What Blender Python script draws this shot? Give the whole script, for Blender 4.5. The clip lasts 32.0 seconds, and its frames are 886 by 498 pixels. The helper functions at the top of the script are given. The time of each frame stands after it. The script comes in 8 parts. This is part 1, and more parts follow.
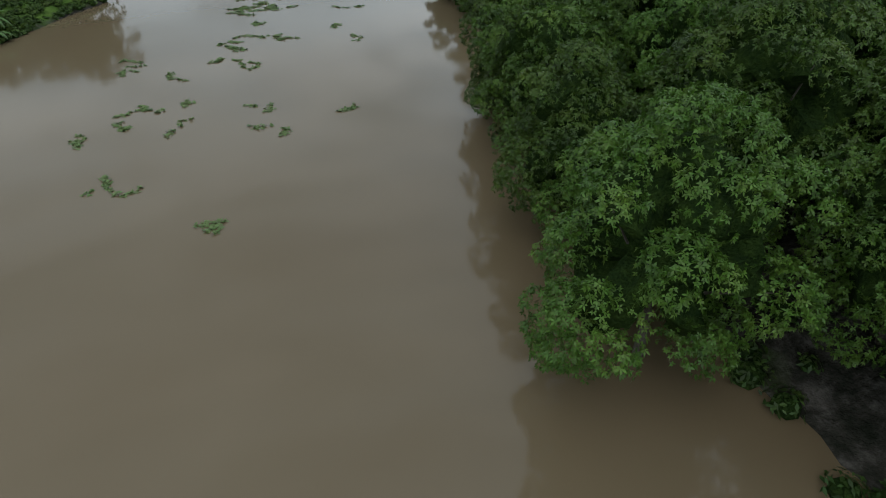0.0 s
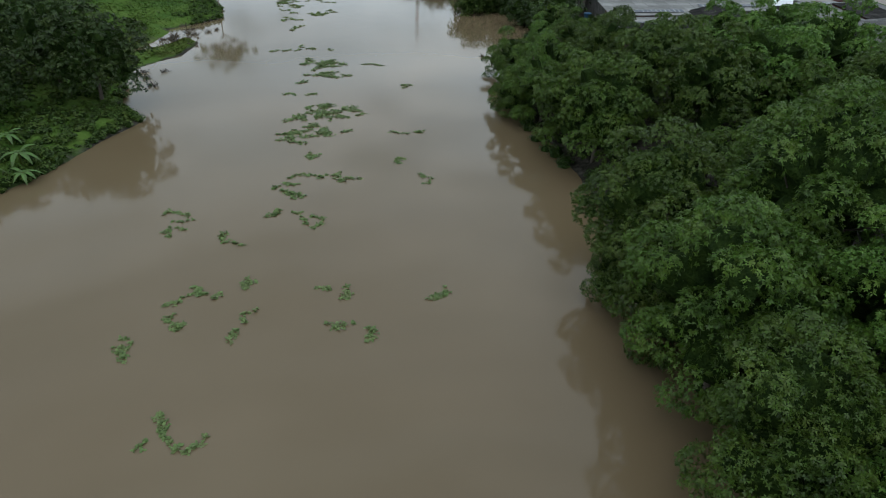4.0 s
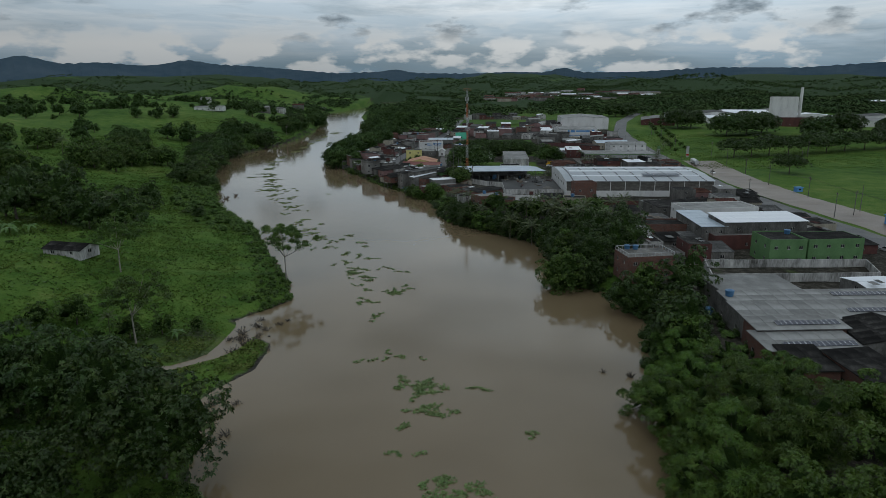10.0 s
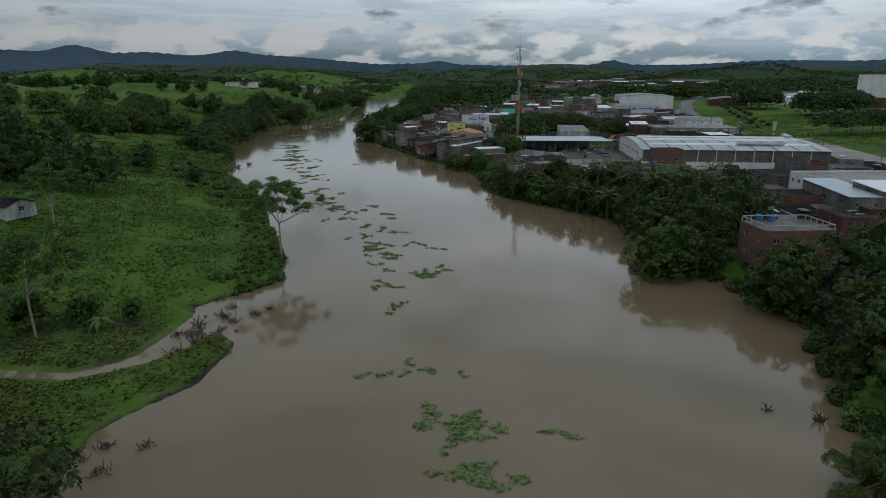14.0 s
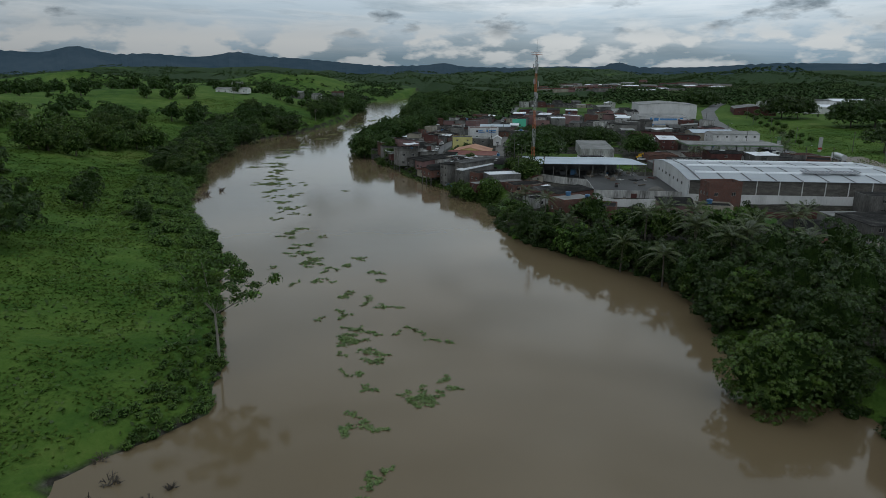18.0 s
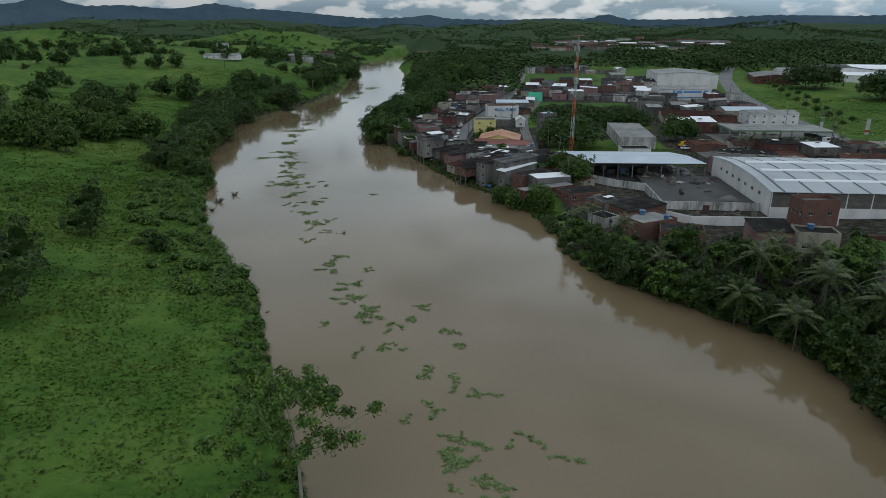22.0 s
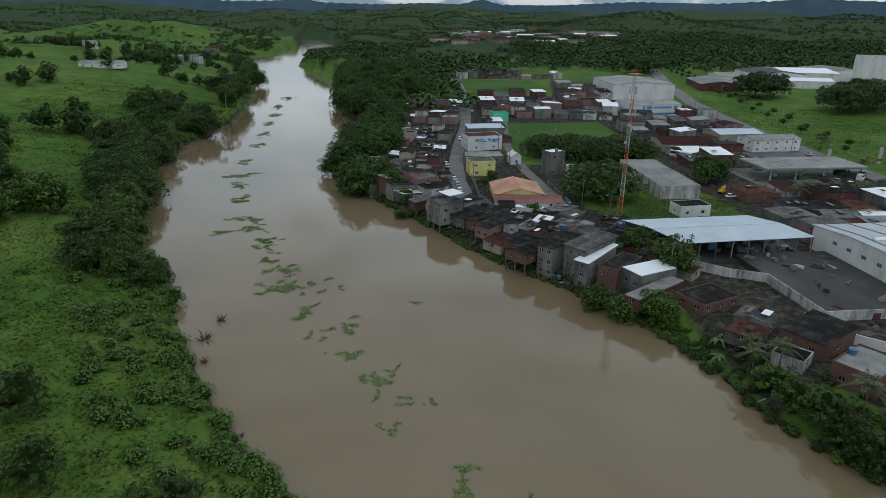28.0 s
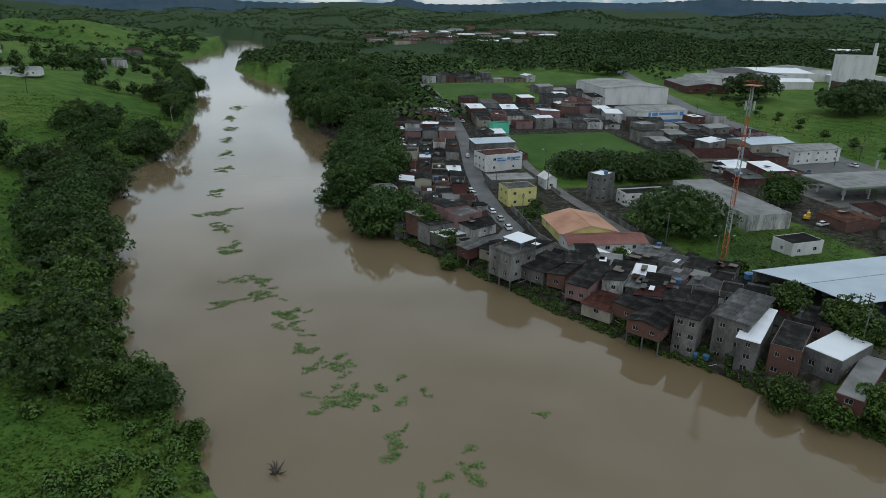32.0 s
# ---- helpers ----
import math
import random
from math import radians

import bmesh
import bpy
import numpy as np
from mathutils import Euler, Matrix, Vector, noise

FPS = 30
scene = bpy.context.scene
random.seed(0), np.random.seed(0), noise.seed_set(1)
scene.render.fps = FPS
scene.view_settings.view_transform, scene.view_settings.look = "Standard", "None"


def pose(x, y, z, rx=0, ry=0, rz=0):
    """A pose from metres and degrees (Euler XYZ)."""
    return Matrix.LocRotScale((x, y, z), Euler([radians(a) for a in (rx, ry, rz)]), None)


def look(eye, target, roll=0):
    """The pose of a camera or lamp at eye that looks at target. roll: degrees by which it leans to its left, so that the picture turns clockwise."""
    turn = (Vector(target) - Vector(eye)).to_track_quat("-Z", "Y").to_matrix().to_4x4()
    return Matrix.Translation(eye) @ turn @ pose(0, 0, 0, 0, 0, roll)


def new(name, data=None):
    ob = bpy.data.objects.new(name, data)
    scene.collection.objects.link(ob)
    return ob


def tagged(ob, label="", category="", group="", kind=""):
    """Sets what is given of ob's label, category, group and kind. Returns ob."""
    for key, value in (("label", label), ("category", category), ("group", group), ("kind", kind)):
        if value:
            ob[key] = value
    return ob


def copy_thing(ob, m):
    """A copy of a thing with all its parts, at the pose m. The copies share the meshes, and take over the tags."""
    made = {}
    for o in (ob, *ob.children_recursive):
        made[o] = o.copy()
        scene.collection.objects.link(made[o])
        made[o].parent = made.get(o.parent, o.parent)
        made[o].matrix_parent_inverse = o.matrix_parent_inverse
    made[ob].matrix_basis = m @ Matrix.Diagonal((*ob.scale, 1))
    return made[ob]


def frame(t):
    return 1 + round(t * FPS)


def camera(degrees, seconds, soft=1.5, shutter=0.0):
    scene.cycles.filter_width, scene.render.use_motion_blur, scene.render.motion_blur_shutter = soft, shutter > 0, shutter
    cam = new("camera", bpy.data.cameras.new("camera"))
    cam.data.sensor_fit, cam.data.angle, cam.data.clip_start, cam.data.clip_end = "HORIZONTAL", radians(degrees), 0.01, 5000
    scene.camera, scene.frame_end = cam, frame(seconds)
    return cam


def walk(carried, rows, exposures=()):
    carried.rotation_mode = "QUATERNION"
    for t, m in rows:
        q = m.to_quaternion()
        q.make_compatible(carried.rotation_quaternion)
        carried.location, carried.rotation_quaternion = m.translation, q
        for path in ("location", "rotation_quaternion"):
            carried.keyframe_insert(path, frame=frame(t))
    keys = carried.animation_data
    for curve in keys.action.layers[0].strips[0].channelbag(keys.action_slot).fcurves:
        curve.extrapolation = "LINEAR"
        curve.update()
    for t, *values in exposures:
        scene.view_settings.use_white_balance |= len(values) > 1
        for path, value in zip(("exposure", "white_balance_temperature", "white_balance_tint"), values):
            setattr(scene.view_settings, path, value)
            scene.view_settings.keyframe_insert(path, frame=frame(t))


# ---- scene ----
cam = camera(68.6, 32.0, soft=0.5)
# seconds, eye (metres), upward tilt, heading to the left, lean to the left (degrees)
ROWS = [
    (0.0, 0.00, 0.00, 30.60, -34.60, 0.30, -0.40),
    (0.5, -0.73, 3.45, 30.58, -31.90, 0.60, -0.21),
    (1.0, -1.75, 6.79, 30.59, -30.28, 0.43, -0.08),
    (1.5, -2.98, 9.76, 30.69, -30.27, 0.32, -0.02),
    (2.0, -4.30, 12.32, 30.99, -30.32, 0.24, 0.01),
    (2.5, -5.74, 14.43, 32.11, -30.40, 0.26, 0.02),
    (3.0, -7.25, 16.21, 33.86, -30.43, 0.24, 0.10),
    (3.5, -9.00, 17.75, 35.69, -30.46, 0.25, 0.14),
    (4.0, -11.16, 19.32, 37.75, -30.41, 0.24, 0.26),
    (4.5, -13.61, 21.10, 40.05, -30.36, 0.28, 0.30),
    (6.5, -23.48, 29.53, 49.28, -29.50, 0.99, -0.00),
    (7.0, -25.19, 31.96, 51.44, -29.39, 1.00, -0.16),
    (7.5, -26.51, 34.57, 53.52, -27.65, 1.18, -0.27),
    (8.0, -27.63, 37.49, 55.26, -24.76, 1.37, -0.33),
    (8.5, -28.47, 40.62, 56.44, -21.92, 1.54, -0.39),
    (9.0, -29.11, 44.04, 56.77, -19.09, 1.71, -0.38),
    (9.5, -29.75, 48.28, 56.77, -16.31, 1.85, -0.35),
    (10.0, -30.29, 52.93, 55.97, -14.54, 2.01, -0.34),
    (10.5, -30.76, 57.92, 54.41, -14.54, 2.16, -0.34),
    (11.0, -31.24, 63.25, 52.08, -14.56, 2.30, -0.29),
    (11.5, -31.71, 68.91, 49.63, -14.61, 2.43, -0.21),
    (12.0, -32.11, 74.87, 47.17, -14.72, 2.57, -0.17),
    (12.5, -32.51, 81.07, 44.63, -14.81, 3.04, -0.07),
    (13.0, -32.90, 87.29, 42.20, -14.87, 3.59, 0.00),
    (13.5, -33.43, 93.58, 39.67, -14.93, 4.48, 0.03),
    (14.0, -34.05, 99.99, 37.87, -14.97, 5.64, 0.04),
    (14.5, -34.73, 106.53, 36.72, -15.00, 6.02, 0.05),
    (16.5, -37.20, 130.64, 37.92, -14.95, 6.13, 0.04),
    (17.0, -37.73, 135.57, 39.02, -14.92, 6.12, 0.07),
    (17.5, -38.19, 139.77, 40.24, -14.87, 6.05, 0.14),
    (18.0, -38.62, 143.16, 41.61, -14.84, 5.97, 0.18),
    (18.5, -39.44, 146.09, 43.06, -14.84, 5.86, 0.22),
    (19.0, -41.12, 148.76, 44.53, -15.07, 5.71, 0.28),
    (19.5, -43.67, 151.50, 45.92, -15.68, 5.59, 0.29),
    (20.0, -46.81, 154.34, 47.33, -16.43, 5.47, 0.31),
    (20.5, -50.30, 157.37, 48.79, -17.19, 5.40, 0.30),
    (21.0, -53.68, 160.64, 50.35, -17.95, 5.38, 0.20),
    (21.5, -57.03, 164.28, 51.94, -18.42, 5.20, 0.15),
    (22.0, -60.14, 168.33, 53.51, -18.83, 4.46, 0.13),
    (22.5, -63.28, 172.60, 55.09, -19.21, 3.32, 0.21),
    (23.0, -66.50, 177.30, 56.66, -19.62, 2.12, 0.31),
    (23.5, -69.76, 182.22, 58.25, -19.91, 1.11, 0.35),
    (24.0, -73.40, 187.50, 59.73, -19.95, 0.03, 0.36),
    (24.5, -77.47, 192.90, 61.25, -20.00, -1.10, 0.40),
    (25.0, -81.77, 198.50, 62.62, -20.00, -2.07, 0.39),
    (25.5, -86.50, 203.97, 64.22, -20.04, -2.96, 0.46),
    (27.5, -106.27, 226.88, 68.43, -20.19, -5.55, 0.55),
    (28.0, -111.13, 232.89, 68.44, -20.19, -6.72, 0.59),
    (28.5, -115.82, 239.11, 68.43, -20.18, -8.73, 0.64),
    (29.0, -120.15, 245.69, 68.32, -20.16, -10.42, 0.68),
    (29.5, -124.14, 252.47, 68.19, -20.15, -11.64, 0.71),
    (30.0, -127.92, 259.38, 68.06, -20.16, -12.62, 0.73),
    (30.5, -131.39, 266.64, 67.82, -20.15, -13.19, 0.74),
    (31.0, -134.72, 273.88, 67.73, -20.17, -13.49, 0.75),
    (31.5, -137.84, 280.90, 67.45, -20.19, -13.56, 0.74),
    (32.0, -140.96, 288.51, 67.11, -20.18, -13.57, 0.68),
]
EXPOSURES = [(0.0, -1.15), (4.0, -1.08), (7.5, -1.05), (9.0, -1.05), (10.0, -1.74), (13.0, -1.73), (19.0, -1.72), (21.0, -1.50), (23.0, -1.37), (25.0, -1.32), (32.0, -1.28)]
walk(cam, [(t, pose(x, y, z, 90 + up, 0, left) @ pose(0, 0, 0, 0, 0, lean)) for t, x, y, z, up, left, lean in ROWS], EXPOSURES)

# ---- light ----
world = bpy.data.worlds.new("overcast_sky")
scene.world = world
world.use_nodes = True
wn, wl = world.node_tree.nodes, world.node_tree.links
wn.clear()
w_out = wn.new("ShaderNodeOutputWorld")
w_bg = wn.new("ShaderNodeBackground")
w_sky = wn.new("ShaderNodeTexSky")
w_sky.sky_type = "NISHITA"
w_sky.sun_disc = False
w_sky.sun_elevation, w_sky.sun_rotation = radians(58), radians(196)
w_co = wn.new("ShaderNodeTexCoord")


def wnode(kind, **inputs):
    n = wn.new(kind)
    for k, v in inputs.items():
        n.inputs[k.replace("_", " ")].default_value = v
    return n


def wmix(fac, a, b, blend="MIX"):
    n = wn.new("ShaderNodeMix")
    n.data_type, n.blend_type = "RGBA", blend
    for k, v in ((0, fac), (6, a), (7, b)):
        if hasattr(v, "is_linked"):
            wl.new(v, n.inputs[k])
        else:
            n.inputs[k].default_value = v
    return n.outputs[2]


def wramp(src, stops):
    n = wn.new("ShaderNodeValToRGB")
    e = n.color_ramp.elements
    e[0].position, e[0].color = stops[0][0], (*[stops[0][1]] * 3, 1)
    e[1].position, e[1].color = stops[-1][0], (*[stops[-1][1]] * 3, 1)
    for p, v in stops[1:-1]:
        e.new(p).color = (v, v, v, 1)
    wl.new(src, n.inputs[0])
    return n.outputs[0]


# cloud layers: flattened towards the horizon
def wcloud(flat, scale, detail=8.0, rough=0.6, warp=0.0, shift=0.0):
    mp = wn.new("ShaderNodeMapping")
    mp.inputs["Scale"].default_value = (1.0, 1.0, flat)
    mp.inputs["Location"].default_value = (shift, shift * 0.7, 0.0)
    wl.new(w_co.outputs["Generated"], mp.inputs["Vector"])
    n = wnode("ShaderNodeTexNoise", Scale=scale, Detail=detail, Roughness=rough, Distortion=warp)
    wl.new(mp.outputs[0], n.inputs["Vector"])
    return n.outputs[0]


w_sep = wn.new("ShaderNodeSeparateXYZ")
wl.new(w_co.outputs["Generated"], w_sep.inputs[0])
w_high = w_sep.outputs[2]
w_blue = wmix(1.0, w_sky.outputs[0], (0.1, 0.1, 0.1, 1), "MULTIPLY")
# broad veil: blue-grey low down, brighter overhead
w_low = wmix(wramp(w_high, [(0.0, 0.0), (0.025, 0.25), (0.06, 0.85), (0.1, 1.0)]), (0.42, 0.78, 1.08, 1), (1.44, 1.74, 1.98, 1))
w_veil = wmix(wramp(wcloud(5.0, 2.2, 6.0, 0.5, 0.3), [(0.3, 0.55), (0.55, 1.0)]), w_blue, w_low)
# long pale and grey streaks
w_line = wn.new("ShaderNodeMath")
w_line.operation = "MULTIPLY"
wl.new(wramp(wcloud(9.0, 3.4, 9.0, 0.62, 0.5, 3.0), [(0.42, 0.0), (0.62, 0.9)]), w_line.inputs[0])
wl.new(wramp(w_high, [(0.02, 0.1), (0.06, 0.55), (0.1, 1.0)]), w_line.inputs[1])
w_streak = wmix(w_line.outputs[0], w_veil, (1.92, 2.08, 2.18, 1))
w_dim = wmix(wramp(wcloud(7.0, 2.6, 8.0, 0.6, 0.4, 8.0), [(0.5, 0.0), (0.66, 0.8)]), w_streak, (0.62, 0.84, 1.0, 1))
# heaped white clouds just above the hills
w_heap = wn.new("ShaderNodeMath")
w_heap.operation = "MULTIPLY"
wl.new(wramp(wcloud(2.6, 13.0, 8.0, 0.55, 0.0, 1.0), [(0.47, 0.0), (0.56, 0.95)]), w_heap.inputs[0])
wl.new(wramp(w_high, [(0.0, 0.7), (0.05, 1.0), (0.07, 0.5), (0.095, 0.0)]), w_heap.inputs[1])
w_white = wmix(w_heap.outputs[0], w_dim, (1.95, 2.04, 2.06, 1))
# small dark scud
w_scud = wn.new("ShaderNodeMath")
w_scud.operation = "MULTIPLY"
wl.new(wramp(wcloud(2.8, 8.0, 7.0, 0.55, 0.0, 5.0), [(0.57, 0.0), (0.66, 0.85)]), w_scud.inputs[0])
wl.new(wramp(w_high, [(0.05, 0.0), (0.075, 1.0), (0.25, 0.6), (0.5, 0.0)]), w_scud.inputs[1])
w_grey = wmix(w_scud.outputs[0], w_white, (0.36, 0.47, 0.56, 1))
w_dome = wmix(1.0, w_grey, wramp(w_high, [(0.0, 0.82), (0.06, 0.94), (0.11, 1.3), (0.25, 1.35), (0.5, 1.0), (1.0, 1.12)]), "MULTIPLY")
# the cloud is thicker towards the hills on the pasture side
w_east = wnode("ShaderNodeMapRange")
w_east.inputs[1].default_value, w_east.inputs[2].default_value = -1.0, 1.0
wl.new(w_sep.outputs[0], w_east.inputs[0])
w_side = wmix(1.0, w_dome, wramp(w_east.outputs[0], [(0.15, 0.72), (0.38, 0.86), (0.55, 1.08), (0.8, 1.08)]), "MULTIPLY")
wl.new(w_side, w_bg.inputs["Color"])
w_bg.inputs["Strength"].default_value = 1.0
wl.new(w_bg.outputs[0], w_out.inputs["Surface"])

sun = new("sun", bpy.data.lights.new("sun", "SUN"))
sun.data.energy, sun.data.angle, sun.data.color = 0.8, radians(30), (0.98, 0.98, 1.0)
sun.matrix_basis = look((0, 0, 200), (35, 120, 0))


# ---- materials ----
def material(name, colors, rough=0.8, scale=1.0, fine=12.0, bump=0.3, metal=0.0, spec=0.5, island=0.0, objvar=0.0, dist=0.15, coords="Object", stretch=(1, 1, 1), leaf=0.0, big=0.0, sheet=None):
    """Node material: two noise scales mix the given colours, with a bump; optional variation for each island or object."""
    m = bpy.data.materials.new(name)
    m.use_nodes = True
    nt = m.node_tree
    n, l = nt.nodes, nt.links
    p = n["Principled BSDF"]
    co = n.new("ShaderNodeTexCoord")
    geo = n.new("ShaderNodeNewGeometry")
    mp = n.new("ShaderNodeMapping")
    mp.inputs["Scale"].default_value = stretch
    if coords == "World":
        l.new(geo.outputs["Position"], mp.inputs["Vector"])
    else:
        l.new(co.outputs[coords], mp.inputs["Vector"])
    a = n.new("ShaderNodeTexNoise")
    a.inputs["Scale"].default_value, a.inputs["Detail"].default_value = scale, 5
    b = n.new("ShaderNodeTexNoise")
    b.inputs["Scale"].default_value, b.inputs["Detail"].default_value = fine, 4
    for t in (a, b):
        l.new(mp.outputs[0], t.inputs["Vector"])
    ramp = n.new("ShaderNodeValToRGB")
    el = ramp.color_ramp.elements
    k = len(colors)
    el[0].position, el[0].color = 0.33, (*colors[0], 1)
    el[1].position, el[1].color = 0.67, (*colors[-1], 1)
    for i, c in enumerate(colors[1:-1]):
        el.new(0.33 + 0.34 * (i + 1) / (k - 1)).color = (*c, 1)
    mixf = n.new("ShaderNodeMix")
    mixf.inputs[0].default_value = 0.35
    l.new(a.outputs[0], mixf.inputs[2])
    l.new(b.outputs[0], mixf.inputs[3])
    src = mixf.outputs[0]
    if big:
        c3 = n.new("ShaderNodeTexNoise")
        c3.inputs["Scale"].default_value, c3.inputs["Detail"].default_value = big, 3
        l.new(mp.outputs[0], c3.inputs["Vector"])
        m3 = n.new("ShaderNodeMix")
        m3.inputs[0].default_value = 0.45
        l.new(src, m3.inputs[2])
        l.new(c3.outputs[0], m3.inputs[3])
        src = m3.outputs[0]
    l.new(src, ramp.inputs[0])
    colour = ramp.outputs[0]
    for amount, out in ((island, geo.outputs["Random Per Island"]), (objvar, n.new("ShaderNodeObjectInfo").outputs["Random"])):
        if amount:
            hsv = n.new("ShaderNodeHueSaturation")
            rng = n.new("ShaderNodeMapRange")
            rng.inputs[3].default_value, rng.inputs[4].default_value = 1 - amount, 1 + amount
            l.new(out, rng.inputs[0])
            l.new(rng.outputs[0], hsv.inputs["Value"])
            r2 = n.new("ShaderNodeMapRange")
            r2.inputs[3].default_value, r2.inputs[4].default_value = 0.5 - amount * 0.035, 0.5 + amount * 0.035
            l.new(out, r2.inputs[0])
            l.new(r2.outputs[0], hsv.inputs["Hue"])
            l.new(colour, hsv.inputs["Color"])
            colour = hsv.outputs[0]
    if sheet:
        bt = n.new("ShaderNodeTexBrick")
        bt.inputs["Scale"].default_value = 1.0
        bt.inputs["Brick Width"].default_value, bt.inputs["Row Height"].default_value = sheet
        bt.inputs["Mortar Size"].default_value = 0.035
        for nm, vv in (("Color1", 0.68), ("Color2", 1.3), ("Mortar", 0.4)):
            bt.inputs[nm].default_value = (vv, vv, vv, 1)
        l.new(co.outputs["Object"], bt.inputs["Vector"])
        mu = n.new("ShaderNodeMix")
        mu.data_type, mu.blend_type = "RGBA", "MULTIPLY"
        mu.inputs[0].default_value = 1.0
        l.new(colour, mu.inputs[6])
        l.new(bt.outputs[0], mu.inputs[7])
        colour = mu.outputs[2]
    l.new(colour, p.inputs["Base Color"])
    p.inputs["Roughness"].default_value, p.inputs["Metallic"].default_value = rough, metal
    p.inputs["Specular IOR Level"].default_value = spec
    if bump:
        bm_ = n.new("ShaderNodeBump")
        bm_.inputs["Strength"].default_value, bm_.inputs["Distance"].default_value = bump, dist
        l.new(b.outputs[0], bm_.inputs["Height"])
        l.new(bm_.outputs[0], p.inputs["Normal"])
    if leaf:
        tr = n.new("ShaderNodeBsdfTranslucent")
        ms = n.new("ShaderNodeMixShader")
        ms.inputs[0].default_value = leaf
        l.new(colour, tr.inputs["Color"])
        l.new(p.outputs[0], ms.inputs[1])
        l.new(tr.outputs[0], ms.inputs[2])
        l.new(ms.outputs[0], n["Material Output"].inputs["Surface"])
    return m


def brick_material(name, c1, c2, mortar):
    m = material(name, [c1, c2], 0.9, 0.6, 8, 0.2)
    n, l = m.node_tree.nodes, m.node_tree.links
    p = n["Principled BSDF"]
    old = p.inputs["Base Color"].links[0].from_socket
    co = n.new("ShaderNodeTexCoord")
    sep, comb, add = n.new("ShaderNodeSeparateXYZ"), n.new("ShaderNodeCombineXYZ"), n.new("ShaderNodeMath")
    l.new(co.outputs["Object"], sep.inputs[0])
    l.new(sep.outputs[0], add.inputs[0])
    l.new(sep.outputs[1], add.inputs[1])
    l.new(add.outputs[0], comb.inputs[0])
    l.new(sep.outputs[2], comb.inputs[1])
    bt = n.new("ShaderNodeTexBrick")
    bt.inputs["Scale"].default_value = 1.0
    bt.inputs["Brick Width"].default_value, bt.inputs["Row Height"].default_value = 0.28, 0.2
    bt.inputs["Mortar Size"].default_value = 0.014
    bt.inputs["Mortar"].default_value = (*mortar, 1)
    l.new(comb.outputs[0], bt.inputs["Vector"])
    l.new(old, bt.inputs["Color1"])
    l.new(old, bt.inputs["Color2"])
    l.new(bt.outputs[0], p.inputs["Base Color"])
    return m


M_SOIL = material("trodden_soil", [(0.06, 0.048, 0.034), (0.1, 0.082, 0.062), (0.15, 0.125, 0.1)], 0.95, 0.15, 2.5, 0.5, coords="World")
M_GROUND = material("pasture_and_soil", [(0.02635, 0.06368, 0.01318), (0.0549, 0.1142, 0.01976), (0.08784, 0.1515, 0.02855), (0.1427, 0.1801, 0.05051)], 0.95, 0.16, 1.1, 0.9, spec=0.1, dist=0.6, coords="World", big=0.02)
g_nt = M_GROUND.node_tree
g_p = g_nt.nodes["Principled BSDF"]
g_old = g_p.inputs["Base Color"].links[0].from_socket
g_at = g_nt.nodes.new("ShaderNodeAttribute")
g_at.attribute_name = "bare"
g_no = g_nt.nodes.new("ShaderNodeTexNoise")
g_no.inputs["Scale"].default_value, g_no.inputs["Detail"].default_value = 0.12, 6
g_ge = g_nt.nodes.new("ShaderNodeNewGeometry")
g_nt.links.new(g_ge.outputs["Position"], g_no.inputs["Vector"])
g_ad = g_nt.nodes.new("ShaderNodeMath")
g_ad.operation = "ADD"
g_nt.links.new(g_at.outputs["Fac"], g_ad.inputs[0])
g_nt.links.new(g_no.outputs[0], g_ad.inputs[1])
g_rr = g_nt.nodes.new("ShaderNodeMapRange")
g_rr.inputs[1].default_value, g_rr.inputs[2].default_value = 0.95, 1.35
g_nt.links.new(g_ad.outputs[0], g_rr.inputs[0])
g_mx = g_nt.nodes.new("ShaderNodeMix")
g_mx.data_type = "RGBA"
g_sn, g_sr = g_nt.nodes.new("ShaderNodeTexNoise"), g_nt.nodes.new("ShaderNodeValToRGB")
g_sn.inputs["Scale"].default_value, g_sn.inputs["Detail"].default_value, g_sn.inputs["Roughness"].default_value = 0.5, 8, 0.75
g_nt.links.new(g_ge.outputs["Position"], g_sn.inputs["Vector"])
g_nt.links.new(g_sn.outputs[0], g_sr.inputs[0])
g_se = g_sr.color_ramp.elements
g_se[0].position, g_se[0].color = 0.36, (0.014, 0.016, 0.01, 1)
g_se[1].position, g_se[1].color = 0.68, (0.12, 0.108, 0.094, 1)
g_se.new(0.5).color = (0.04, 0.037, 0.029, 1)
g_nt.links.new(g_sr.outputs[0], g_mx.inputs[7])
g_nt.links.new(g_rr.outputs[0], g_mx.inputs[0])
g_nt.links.new(g_old, g_mx.inputs[6])
g_wa = g_nt.nodes.new("ShaderNodeAttribute")
g_wa.attribute_name = "wooded"
g_wn = g_nt.nodes.new("ShaderNodeTexNoise")
g_wn.inputs["Scale"].default_value, g_wn.inputs["Detail"].default_value = 0.006, 4
g_nt.links.new(g_ge.outputs["Position"], g_wn.inputs["Vector"])
g_ws = g_nt.nodes.new("ShaderNodeMath")
g_ws.operation = "ADD"
g_nt.links.new(g_wa.outputs["Fac"], g_ws.inputs[0])
g_nt.links.new(g_wn.outputs[0], g_ws.inputs[1])
g_wr = g_nt.nodes.new("ShaderNodeMapRange")
g_wr.inputs[1].default_value, g_wr.inputs[2].default_value = 0.98, 1.15
g_nt.links.new(g_ws.outputs[0], g_wr.inputs[0])
g_wm = g_nt.nodes.new("ShaderNodeMix")
g_wm.data_type = "RGBA"
g_wm.inputs[7].default_value = (0.028, 0.054, 0.02, 1)
